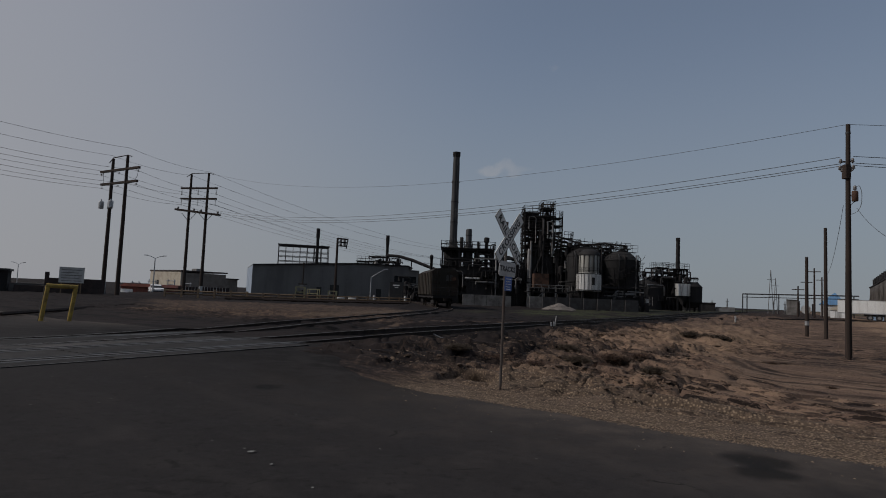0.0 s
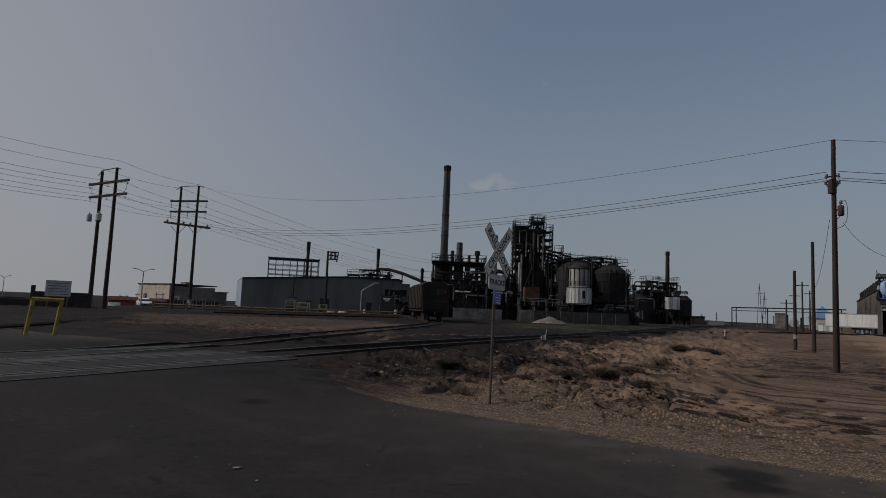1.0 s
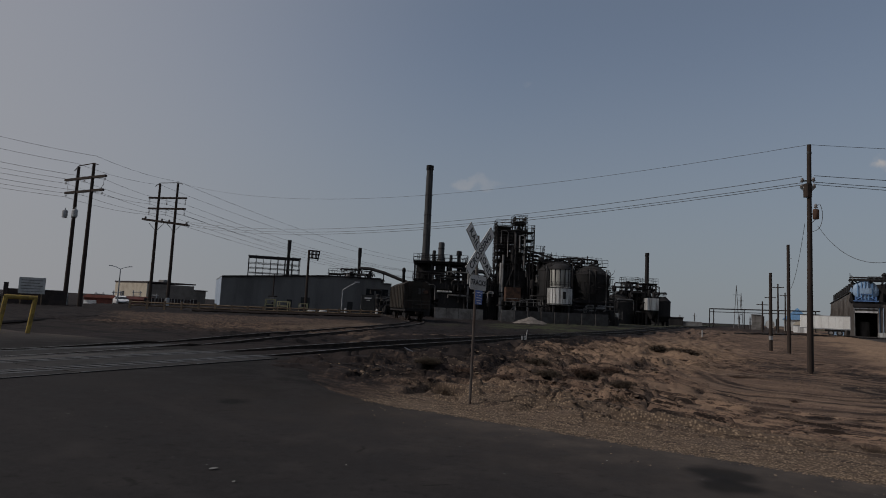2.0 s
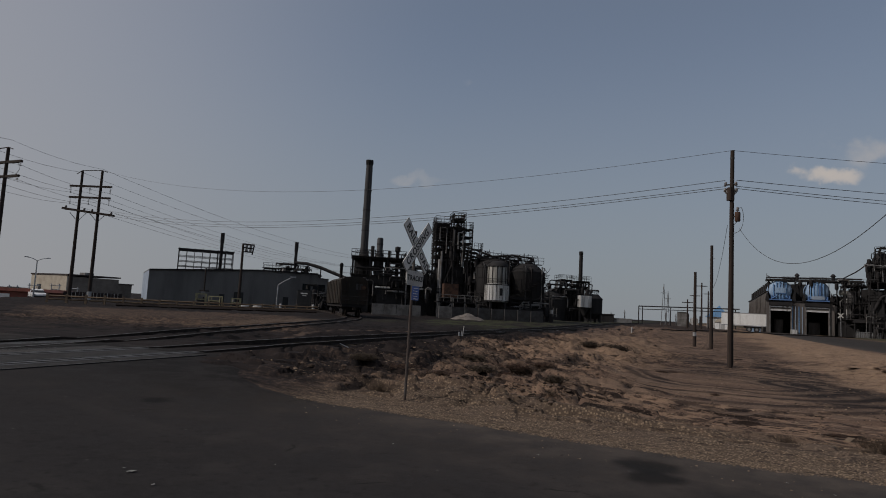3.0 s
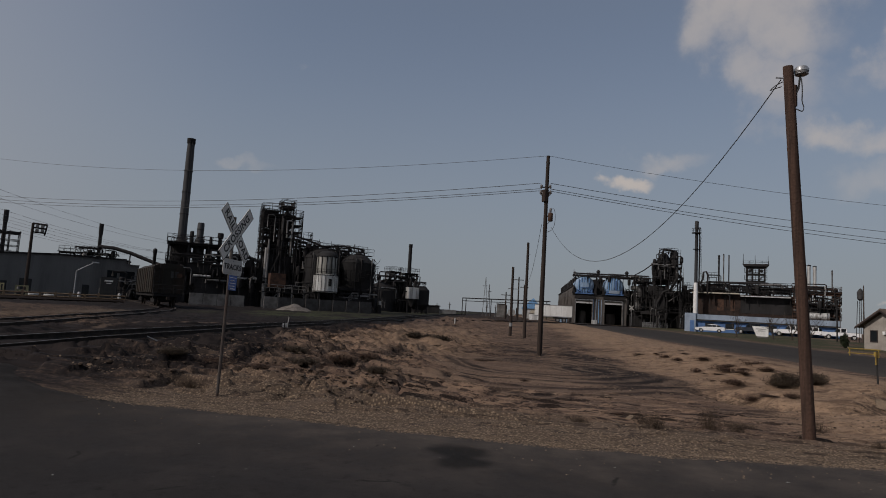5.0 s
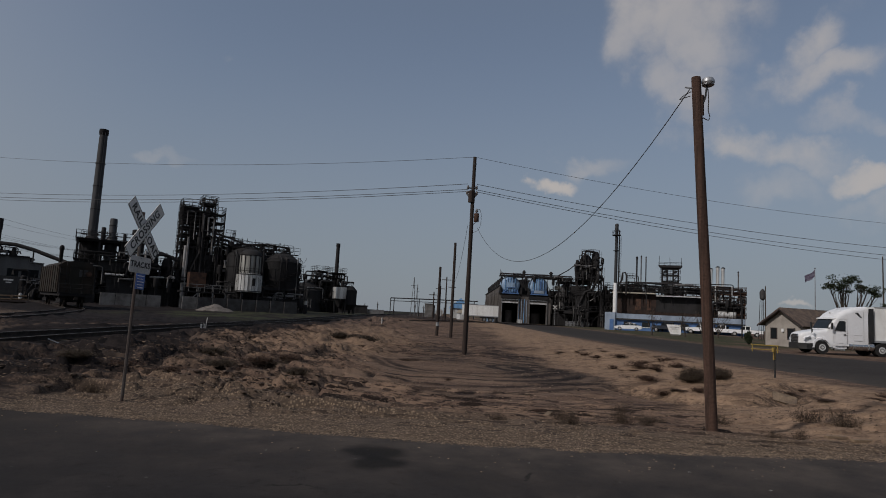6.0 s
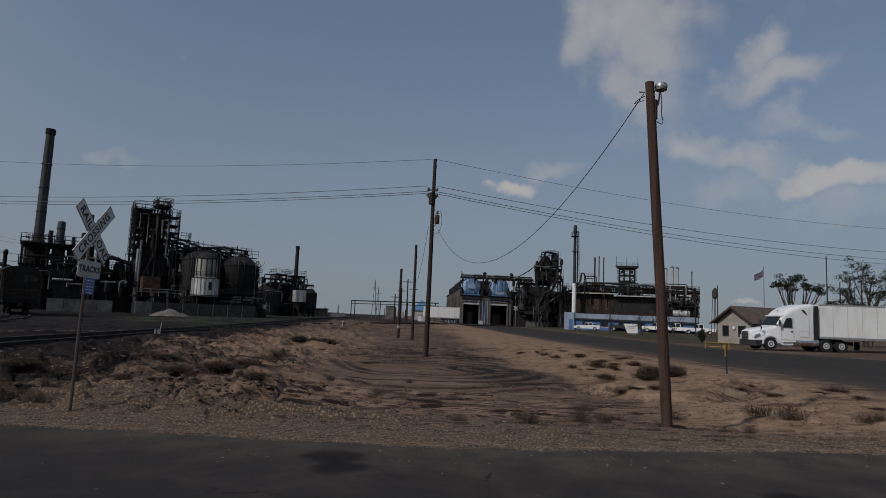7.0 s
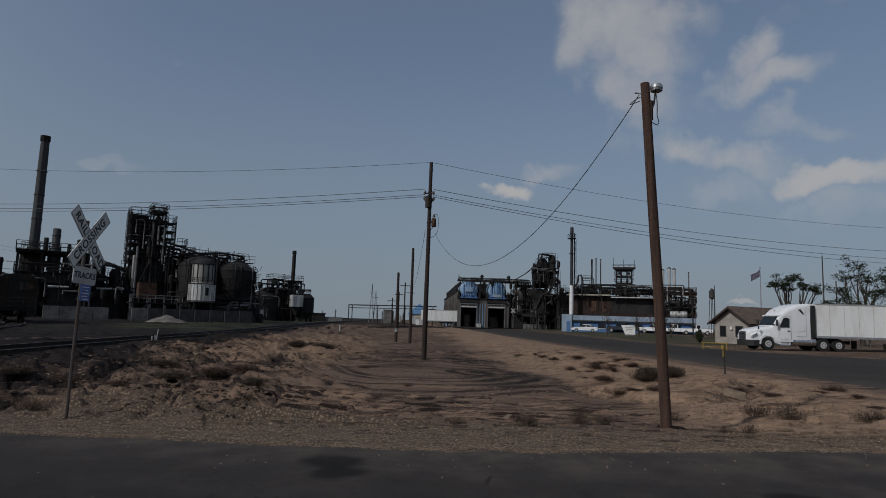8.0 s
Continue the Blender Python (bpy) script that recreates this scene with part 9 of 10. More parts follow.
tangle("dark frames and small pipes along the brown roof", 1.0, 17.0, 2.2, 7.9, 9.6, 40, 31, bw)
tangle("rusty pipes of the open rack", 17.5, 25.0, -1.2, 3.0, 9.6, 30, 12, bw)

# blue office
ob_ = pose(85.9, 84.3, 0.3, 0, 0, -51.4)
of = thing("office_building", ob_, "low blue office building with a pale upper band", "office building")
part("wall", Mesh().box(1.9, 0.5, 0, 23.8, 7, 2.0), "bluewall", of, smooth=0)
part("end_block", Mesh().slab(0, 0, 0, 1.9, 7, 3.3), "fascia", of, "faded pale end block")
part("upper_band", Mesh().box(1.92, 0.3, 2.25, 23.8, 7, 3.15), "fascia", of, "faded grey-blue fascia", smooth=0)
part("canopy", Mesh().box(1.92, 0.1, 2.0, 23.9, 7, 2.24), "black", of, "dark canopy edge", smooth=0)
for k in range(6):
    w = part("window", Mesh().box(3.4 + 3.3 * k, 0.44, 0.8, 4.8 + 3.3 * k, 0.49, 1.7), "glass", of, smooth=0)
    part("window_frame", Mesh().box(3.3 + 3.3 * k, 0.42, 0.7, 4.9 + 3.3 * k, 0.49, 0.8), "white", w, smooth=0)
part("door", Mesh().box(0.9, -0.04, 0, 1.6, -0.01, 2.0), "bluewall", of, smooth=0)

# things before the office
sgn = thing("notice_board", pose(73.9, 60.4, gz(74, 60) - 0.05, 0, 0, -51), "white slanted notice board on a lawn with grey lettering bars", "sign board")
part("board", Mesh().side([(0, 1.6), (2.0, 1.62), (2.0, 0.25), (0.55, 0.25)], -0.1, 0.1), "signwhite", sgn, smooth=0)
part("text_bar", Mesh().box(0.5, -0.125, 1.2, 1.7, -0.105, 1.3), "signback", sgn, "grey bar", smooth=0)
part("text_bar", Mesh().box(0.7, -0.125, 0.95, 1.6, -0.105, 1.05), "signback", sgn, smooth=0)
part("foot", Mesh().slab(0.6, -0.08, -0.1, 1.9, 0.08, 0.25), "concrete", sgn)


def limb(rng, mb, p, d, length, r, depth, tips):
    """Branching limbs with a wander; the ends are collected."""
    pts = [Vector(p)]
    k = 4
    for i in range(k):
        d = (d + Vector((rng.uniform(-1, 1), rng.uniform(-1, 1), rng.uniform(-0.4, 0.7))) * 0.22).normalized()
        pts.append(pts[-1] + d * length / k)
    for i in range(k):
        mb.rod(pts[i], pts[i + 1], r * (1 - 0.5 * i / k), r * (1 - 0.5 * (i + 1) / k), 6)
    if depth == 0:
        tips.append(pts[-1])
        return
    for i in range(rng.choice((2, 3))):
        nd = (d + Vector((rng.uniform(-1, 1), rng.uniform(-1, 1), rng.uniform(-0.3, 0.7))) * 0.85).normalized()
        limb(rng, mb, pts[rng.choice((2, 3, 4))], nd, length * 0.72, r * 0.55, depth - 1, tips)


def tree(x, y, h, seed, leafy, label, lean=(0, 0), flat=0.4, r=0.13, stems=5, low=0.62, n=190):
    """Several wandering stems from one foot, forking towards the top, with flat clumps of leaves at the high ends."""
    rng = random.Random(seed)
    t = thing("tree", pose(x, y, gz(x, y) - 0.1), label, "tree", "trees by the office")
    mb, tips = Mesh(), []
    mb.taper([(0, 0, 0), (0, 0, h * 0.12), (0, 0, h * 0.2)], [r * 1.5, r * 1.25, r], 10)
    for k in range(stems):
        a = 2 * math.pi * (k + rng.uniform(-0.3, 0.3)) / stems
        d = Vector((math.cos(a) * 0.55 + lean[0], math.sin(a) * 0.55 + lean[1], 1.0)).normalized()
        limb(rng, mb, (0, 0, h * rng.uniform(0.12, 0.2)), d, h * 0.42, r * 0.62, 2, tips)
    part("trunk", mb, "bark", t, "bare forking limbs")
    if leafy:
        lv = Mesh()
        for p in tips:
            if p.z < h * low or rng.random() < 0.12:
                continue
            for _ in range(n):
                c = p + Vector((rng.gauss(0, 1), rng.gauss(0, 1), rng.gauss(0.1, flat))) * h * 0.062
                s = rng.uniform(0.06, 0.16)
                a, b = Vector((rng.uniform(-1, 1), rng.uniform(-1, 1), rng.uniform(-0.6, 0.6))).normalized() * s, Vector((rng.uniform(-1, 1), rng.uniform(-1, 1), rng.uniform(-0.6, 0.6))).normalized() * s
                lv.add([c - a, c + b * 0.6, c + a, c - b * 0.6], [(0, 1, 2, 3)])
        part("crown", lv, "leaf", t, "flat dark clumps of leaves", smooth=0)
    return t


def crowned_tree(x, y, clumps, seed, label, r, leaves):
    """Stems wander from one foot to each clump; clumps (across, height, half width, half height) are clouds of small leaves with gaps."""
    rng = random.Random(seed)
    t = thing("tree", pose(x, y, gz(x, y) - 0.1, 0, 0, -63), label, "tree", "trees by the office")
    mb, lv = Mesh(), Mesh()
    mb.taper([(0, 0, 0), (0, 0, 0.5), (0, 0, 1.0)], [r * 1.5, r * 1.2, r], 10)
    for cx, cz, hw, hh in clumps:
        depth = rng.uniform(-1.2, 1.2)
        pts = bend([(0, 0, 0.8), (cx * 0.25 + rng.gauss(0, 0.15), depth * 0.3, cz * 0.4), (cx * 0.65 + rng.gauss(0, 0.2), depth * 0.7, cz * 0.72), (cx, depth, cz)], 0.5)
        for i in range(len(pts) - 1):
            mb.rod(pts[i], pts[i + 1], r * (0.75 - 0.6 * i / len(pts)), r * (0.75 - 0.6 * (i + 1) / len(pts)), 6)
        for _ in range(7):
            e = Vector((cx + rng.gauss(0, hw * 0.6), depth + rng.gauss(0, 0.7), cz + rng.gauss(0, hh * 0.7)))
            p = pts[rng.randrange(len(pts) // 2, len(pts))]
            q = p.lerp(e, 0.5) + Vector((rng.gauss(0, 0.1), rng.gauss(0, 0.1), rng.gauss(0, 0.1)))
            mb.rod(p, q, r * 0.22, r * 0.14, 5)
            mb.rod(q, e, r * 0.14, r * 0.06, 5)
            for _ in range(leaves):
                c = e + Vector((rng.gauss(0, hw * 0.28), rng.gauss(0, 0.4), rng.gauss(0.05, hh * 0.30)))
                k = rng.uniform(0.05, 0.14)
                a, b = Vector((rng.uniform(-1, 1), rng.uniform(-1, 1), rng.uniform(-0.6, 0.6))).normalized() * k, Vector((rng.uniform(-1, 1), rng.uniform(-1, 1), rng.uniform(-0.6, 0.6))).normalized() * k
                lv.add([c - a, c + b * 0.6, c + a, c - b * 0.6], [(0, 1, 2, 3)])
    part("trunk", mb, "bark", t, "bare forking limbs")
    part("crown", lv, "leaf", t, "dark clumps of leaves", smooth=0)


crowned_tree(72.2, 35.3, [(-0.6, 7.0, 0.9, 0.5), (0.2, 7.25, 0.85, 0.45), (2.0, 6.3, 1.0, 0.45), (1.4, 6.6, 0.55, 0.3), (-1.5, 6.7, 0.6, 0.25), (-0.2, 6.4, 0.75, 0.3), (2.7, 5.9, 0.5, 0.25)], 3, "wind-shaped tree with bare stems and flat dark leaf clumps", 0.2, 80)
crowned_tree(73.0, 28.4, [(0.0, 8.4, 0.9, 0.5), (-1.2, 7.4, 0.9, 0.4), (0.9, 7.7, 1.0, 0.5), (-1.9, 5.9, 0.9, 0.4), (-2.5, 4.5, 0.9, 0.4), (0.2, 6.5, 1.0, 0.5), (1.6, 6.5, 1.0, 0.5), (-1.2, 5.1, 0.9, 0.5), (1.2, 5.3, 1.1, 0.5), (-0.2, 4.3, 1.0, 0.5)], 12, "tall ragged dark evergreen tree with open limbs", 0.2, 66)
crowned_tree(74.6, 24.9, [(0.0, 7.9, 1.0, 0.5), (-1.3, 6.9, 0.9, 0.4), (1.2, 7.1, 1.0, 0.5), (-1.6, 5.5, 0.9, 0.4), (0.4, 5.9, 1.1, 0.5), (1.8, 5.7, 0.9, 0.5), (0.0, 4.5, 1.2, 0.5)], 15, "tall ragged dark evergreen tree with open limbs", 0.2, 66)
for x, y, s in ((68.8, 58.6, 21), (71.5, 55.3, 22), (73.9, 52.0, 23), (72.8, 53.6, 27)):
    tree(x, y, 3.8, s, False, "small bare leafless tree on the office lawn", r=0.085)

# gatehouse
gh = thing("gatehouse", pose(62.9, 38.7, gz(62, 37) - 0.05, 0, 0, -101), "small beige gatehouse with a brown shingle roof", "house")
part("wall", Mesh().box(0, 0, 0, 4.3, 0.2, 2.35), "drab", gh, smooth=0)
part("wall", Mesh().box(0, 0.2, 0, 0.2, 8.0, 2.35).box(4.1, 0.2, 0, 4.3, 8.0, 2.35).box(0.2, 7.8, 0, 4.1, 8.0, 2.35), "drab", gh, smooth=0)
part("gable", Mesh().side([(0, 2.352), (4.3, 2.352), (2.15, 3.75)], 0.0, 0.2), "drab", gh, smooth=0)
part("roof", Mesh().side([(-0.5, 2.1), (2.15, 3.85), (2.15, 4.02), (-0.65, 2.17)], -0.5, 8.4).side([(4.8, 2.1), (4.95, 2.17), (2.15, 4.02), (2.15, 3.85)], -0.5, 8.4), "roofbrown", gh, smooth=0)
part("fascia", Mesh().side([(-0.6, 1.98), (2.15, 3.72), (2.15, 3.87), (-0.6, 2.13)], -0.56, -0.505).side([(4.9, 1.98), (4.9, 2.13), (2.15, 3.87), (2.15, 3.72)], -0.56, -0.505), "darkwall", gh, smooth=0)
for x in (0.75, 2.75):
    w = part("window", Mesh().box(x, -0.02, 0.85, x + 0.65, 0.0, 1.85), "glass", gh, smooth=0)
    part("window_frame", Mesh().box(x - 0.08, -0.05, 0.77, x - 0.001, -0.001, 1.93).box(x + 0.651, -0.05, 0.77, x + 0.73, -0.001, 1.93).box(x, -0.05, 1.851, x + 0.65, -0.001, 1.93).box(x, -0.05, 0.77, x + 0.65, -0.001, 0.849), "darkwall", w, smooth=0)
for y, w, z0 in ((1.4, 0.9, 0.05), (3.6, 1.1, 0.85)):
    part("door" if z0 < 0.5 else "window", Mesh().box(4.3, y, z0, 4.32, y + w, 2.0), "glass", gh, smooth=0)
part("wall_lamp", Mesh().slab(2.1, -0.2, 1.55, 2.35, -0.01, 1.85), "white", gh)
hd = thing("clipped_shrub", pose(61.0, 39.4, gz(61, 39)) @ Matrix.Diagonal((0.55, 0.55, 0.9, 1)), "dark rounded evergreen shrub by the gatehouse", "shrub")
lv = Mesh()
rng = random.Random(4)
for _ in range(1500):
    d = Vector((rng.gauss(0, 1), rng.gauss(0, 1), rng.gauss(0, 1))).normalized() * rng.uniform(0.55, 1.0)
    d *= 0.85 + 0.5 * noise.noise(d * 1.7)
    c = Vector((d.x * 0.75, d.y * 0.75, 0.8 + d.z * 0.85))
    a, b = Vector((rng.uniform(-1, 1), rng.uniform(-1, 1), rng.uniform(-1, 1))) * 0.12, Vector((rng.uniform(-1, 1), rng.uniform(-1, 1), rng.uniform(-1, 1))) * 0.08
    lv.add([c - a, c + b, c + a, c - b], [(0, 1, 2, 3)])
part("foliage", lv, "leaf", hd, smooth=0)
part("stem", Mesh().rod((0, 0, 0), (0, 0, 0.9), 0.08), "bark", hd)

fp = thing("flagpole", pose(75.3, 40.2, gz(75, 40)), "thin white flagpole with a dark striped flag in the wind", "flagpole")
part("pole", Mesh().taper([(0, 0, 0), (0, 0, 8.9)], [0.07, 0.04]), "galv", fp)
m = Mesh()
W, Hh = 12, 6
vs = []
for i in range(W + 1):
    for j in range(Hh + 1):
        u, v = i / W, j / Hh
        vs.append((-0.05 - 0.5 * u + 0.1 * math.sin(9 * u + v * 2) * u, 0.9 * u + 0.1 * math.sin(9 * u + v * 2) * u, 8.8 - 0.8 * v - 0.85 * u - 0.1 * math.sin(5 * u)))
m.add(vs, [(i * (Hh + 1) + j, (i + 1) * (Hh + 1) + j, (i + 1) * (Hh + 1) + j + 1, i * (Hh + 1) + j + 1) for i in range(W) for j in range(Hh)])
part("flag", m, "flag", fp, "dark blue and faded red striped cloth")
part("ball", Mesh().turned(0, 0, [(0.02, 8.9), (0.09, 8.98), (0.02, 9.08)], 10), "chrome", fp)
for x, y, h in ((82.8, 36.3, 10.8), (83.2, 35.0, 7.6), (81.6, 50.2, 7.3)):
    p = thing("utility_pole", pose(x, y, gz(x, y)), "thin far wooden pole behind the office trees", "utility pole", "utility poles")
    part("pole", wood_pole(Mesh(), 0, 0, 0, h, 0.10, 0.06), "bark", p)
    part("pole_cap", Mesh().rod((0, 0, h), (0, 0, h + 0.12), 0.05), "galv", p)
wt = thing("lantern_tower", pose(81.6, 50.6, gz(80, 51)) @ Matrix.Diagonal((0.8, 0.8, 1, 1)), "small dark lantern-shaped tank on thin legs", "water tower")
part("tank", Mesh().turned(0, 0, [(0.15, 5.4), (0.45, 5.6), (0.5, 6.5), (0.2, 6.9), (0.05, 7.0)], 14), "darksteel", wt)
for k in range(4):
    a = radians(45 + 90 * k)
    part("leg", Mesh().bar((0.65 * math.cos(a), 0.65 * math.sin(a), 0), (0.4 * math.cos(a), 0.4 * math.sin(a), 5.4), 0.08), "soot", wt)
sl = thing("street_lamp", pose(80.0, 52.6, gz(80, 52), 0, 0, 30), "dark twin-arm street lamp behind the gatehouse", "street lamp")
part("pole", Mesh().taper([(0, 0, 0), (0, 0, 5.3)], [0.1, 0.07]), "soot", sl)
part("arm", Mesh().bar((-0.7, 0, 5.3), (0.7, 0, 5.3), 0.1), "soot", sl)
for s in (-1, 1):
    part("lamp_head", Mesh().slab(s * 0.75 - 0.25, -0.12, 5.26, s * 0.75 + 0.25, 0.12, 5.4), "soot", sl)
yb = thing("barrier_rail", pose(42.4, 27.2, gz(42, 27) - 0.1, 0, 0, -57), "low yellow steel barrier beside the side road", "barrier")
part("rail", Mesh().rod((0, 0, 0.62), (1.8, 0, 0.62), 0.05).rod((0, 0, 0.32), (1.8, 0, 0.32), 0.035), "yellow", yb)
for x in (0.1, 1.7):
    part("post", Mesh().rod((x, 0, -0.1), (x, 0, 0.65), 0.04), "yellow", yb)
wfen = thing("yard_fence", pose(62, 22.5, gz(62, 22) - 0.05, 0, 0, -62), "weathered timber rail fence beyond the truck", "fence")
for k in range(9):
    part("post", Mesh().box(2.2 * k - 0.07, -0.07, 0, 2.2 * k + 0.07, 0.07, 0.6), "wood", wfen, smooth=0)
for z in (0.12, 0.40):
    part("board", Mesh().box(-0.1, -0.1, z, 17.8, -0.071, z + 0.16), "wood", wfen, smooth=0)

# far end between the two works
pr = thing("pipe_rack", pose(77.4, 159.3, 0.3, 0, 0, -29), "long far pipe bridge on thin dark posts", "pipework")
part("pipe", Mesh().rod((0, 0, 5.0), (25, 0, 5.3), 0.16).rod((0, 0, 4.2), (25, 0, 4.5), 0.1), "soot", pr)
for x in (0, 1.0, 8.2, 16, 24):
    part("post", Mesh().box(x - 0.12, -0.12, 0, x + 0.12, 0.12, 5.1), "soot", pr, smooth=0)
sq = thing("control_cabin", pose(84.9, 152.5, 0.3, 0, 0, -29), "grey box-shaped cabin by the far pipe bridge", "cabin")
part("body", Mesh().slab(0, 0, 0, 2.3, 2.0, 3.8), "concrete", sq)
part("roof", Mesh().box(-0.1, -0.1, 3.8, 2.4, 2.1, 3.95), "steel", sq, smooth=0)
ht = thing("storage_tank", pose(88.6, 150.5, 0.3, 0, 0, -29), "small pale round tank in a dark frame", "tank")
part("shell", Mesh().rod((0, 0, 1.6), (0, 3, 1.6), 1.05, n=20), "silver", ht)
part("frame", Mesh().side([(-1.6, 0), (-1.3, 0), (-1.3, 3.6), (-1.6, 3.6)], 0, 3).side([(1.3, 0), (1.6, 0), (1.6, 3.0), (1.3, 3.0)], 0, 3), "soot", ht, smooth=0)
bs = thing("storage_shed", pose(99.3, 162.2, 0.3, 0, 0, -32), "far shed with a bright blue gabled roof", "shed")
part("wall", Mesh().box(0, 0, 0, 5.6, 10, 3.2), "silver", bs, smooth=0)
part("roof", Mesh().side([(-0.4, 3.15), (6.0, 3.15), (3.2, 6.4)], -0.4, 10.4), "blue", bs, smooth=0)
ws = thing("storage_shed", pose(79.8, 127.1, 0.4, 0, 0, -32), "small white gabled shed beside the tank hall", "shed")
part("wall", Mesh().box(0, 0, 0, 2.7, 3, 1.6), "white", ws, smooth=0)
part("roof", Mesh().side([(-0.15, 1.55), (2.85, 1.55), (2.3, 2.2), (1.35, 2.45), (0.4, 2.2)], -0.15, 3.15), "beige", ws, smooth=0)
part("door", Mesh().box(0.8, -0.03, 0, 1.9, -0.005, 1.45), "silver", ws, smooth=0)
ab = thing("service_cabin", pose(85.6, 123.6, 0.3, 0, 0, -32), "pale upright cabin against the tank hall", "cabin")
part("body", Mesh().slab(0, 0, 0, 2.2, 2.4, 3.4), "paleblue", ab)
part("roof", Mesh().side([(-0.15, 3.4), (2.35, 3.4), (2.35, 3.75)], -0.1, 2.5), "steel", ab, smooth=0)
for x, y, h, s in ((64.5, 169, 9.4, 0.5), (66.0, 171, 5.0, 0.2), (72, 180, 6.5, 0.2), (93, 175, 12.5, 0.8), (96, 178, 10.5, 0.6), (82, 178, 4.0, 0.2), (75, 172, 3.2, 0.2), (89, 166, 3.6, 0.2), (91.5, 165, 3.6, 0.2)):
    p = thing("lattice_mast", pose(x, y, 0.3), "thin far steel mast against the sky", "mast", "far masts")
    part("shaft", Mesh().rod((-s, 0, 0), (0, 0, h), 0.09, n=5).rod((s, 0, 0), (0, 0, h), 0.09, n=5), "steel", p)
    part("crossbar", Mesh().bar((-s * 0.7, 0, h * 0.4), (s * 0.7, 0, h * 0.4), 0.08), "steel", p)
    part("crossbar", Mesh().bar((-s - 0.3, 0, h * 0.78), (s + 0.3, 0, h * 0.78), 0.08), "steel", p)
lows = thing("low_building", pose(66, 172, 0.3, 0, 0, -25), "row of low dark sheds far along the track", "shed")
part("wall", Mesh().box(0, 0, 0, 9, 4, 2.2), "soot2", lows, smooth=0)
part("roof", Mesh().box(-0.2, -0.2, 2.2, 9.2, 4.2, 2.45), "soot", lows, smooth=0)
part("lean_to", Mesh().box(9.1, 0.5, 0, 14, 3, 1.4), "steel", lows, smooth=0)


# ---- low plants, stones and litter on the sand ----
def clump(rng, count, tall, wide, upright, leafy):
    """A dry shrub: many bent, forking twigs from one root, some with crumbs of dead leaf."""
    m = Mesh()
    for _ in range(count):
        a = rng.uniform(0, 2 * math.pi)
        h = tall * rng.uniform(0.35, 1.0)
        w = wide * rng.random() ** 0.7 * (1.3 - 0.8 * h / tall)
        root = Vector((rng.gauss(0, 0.3 * wide), rng.gauss(0, 0.3 * wide), -0.03))
        out = Vector((math.cos(a), math.sin(a), 0))
        mid = root + out * w * (1 - upright) * 0.8 + Vector((0, 0, h * 0.55))
        tip = root + out * w + Vector((rng.gauss(0, 0.04), rng.gauss(0, 0.04), h))
        e = Vector((math.sin(a), -math.cos(a), 0.2)) * 0.0045
        m.add([root - e, root + e, mid + e, mid - e, tip], [(0, 1, 2, 3), (3, 2, 4)])
        for _ in range(4):
            c = root.lerp(mid, rng.uniform(0.4, 1)).lerp(tip, rng.random())
            d = Vector((rng.uniform(-1, 1), rng.uniform(-1, 1), rng.uniform(-0.1, 1.2))) * rng.uniform(0.03, 0.11)
            m.add([c - e, c + e, c + d], [(0, 1, 2)])
        for _ in range(leafy):
            c = root.lerp(tip, rng.uniform(0.25, 1)) + Vector((rng.gauss(0, 0.04), rng.gauss(0, 0.04), rng.gauss(0, 0.03)))
            p, q = Vector((rng.uniform(-1, 1), rng.uniform(-1, 1), rng.uniform(-1, 1))) * 0.03, Vector((rng.uniform(-1, 1), rng.uniform(-1, 1), rng.uniform(-1, 1))) * 0.02
            m.add([c - p, c + q, c + p, c - q], [(0, 1, 2, 3)])
    return m


def plant(name, protos, spots, label, category, group, rng):
    """Sets copies of a few grown forms at (x, y, width, height)."""
    for k, (x, y, w, h) in enumerate(spots):
        p = protos[k % len(protos)]
        ob = p if k < len(protos) else new(name, p.data)
        ob.matrix_world = pose(x, y, height(x, y), 0, 0, rng.uniform(0, 360)) @ Matrix.Diagonal((w, w * rng.uniform(0.7, 1), h, 1))
        tagged(ob, label, category, group)


rng = random.Random(11)
# upright twiggy shrubs by the gravel, heights and widths in metres
upright = [part("dry_shrub", clump(rng, 150, 1.0, 0.75, 0.1, 3), "dry", smooth=0) for _ in range(3)]
plant("dry_shrub", upright, [(8.35, 7.7, 0.42, 0.46), (7.0, 7.5, 0.42, 0.2), (8.75, 7.5, 0.3, 0.2), (13.1, 6.5, 0.62, 0.42), (13.0, 7.15, 0.6, 0.36), (10.0, 6.02, 0.28, 0.16), (10.5, 5.9, 0.3, 0.2), (7.6, 8.3, 0.4, 0.25),
      (13.85, 5.5, 0.5, 0.26), (14.1, 5.35, 0.4, 0.22), (9.4, 7.9, 0.45, 0.12), (6.3, 8.4, 0.35, 0.15), (9.9, 8.6, 0.4, 0.2), (0.6, 11.95, 0.35, 0.25), (12.0, 8.4, 0.45, 0.25), (3.9, 11.6, 0.4, 0.16)],
      "twiggy dead-brown shrub growing from gravelly sand", "shrub", "dry shrubs", rng)
# rounded olive scrub
dome = [part("scrub_bush", clump(rng, 420, 1.0, 0.62, 0.0, 14), "sage", smooth=0) for _ in range(2)]
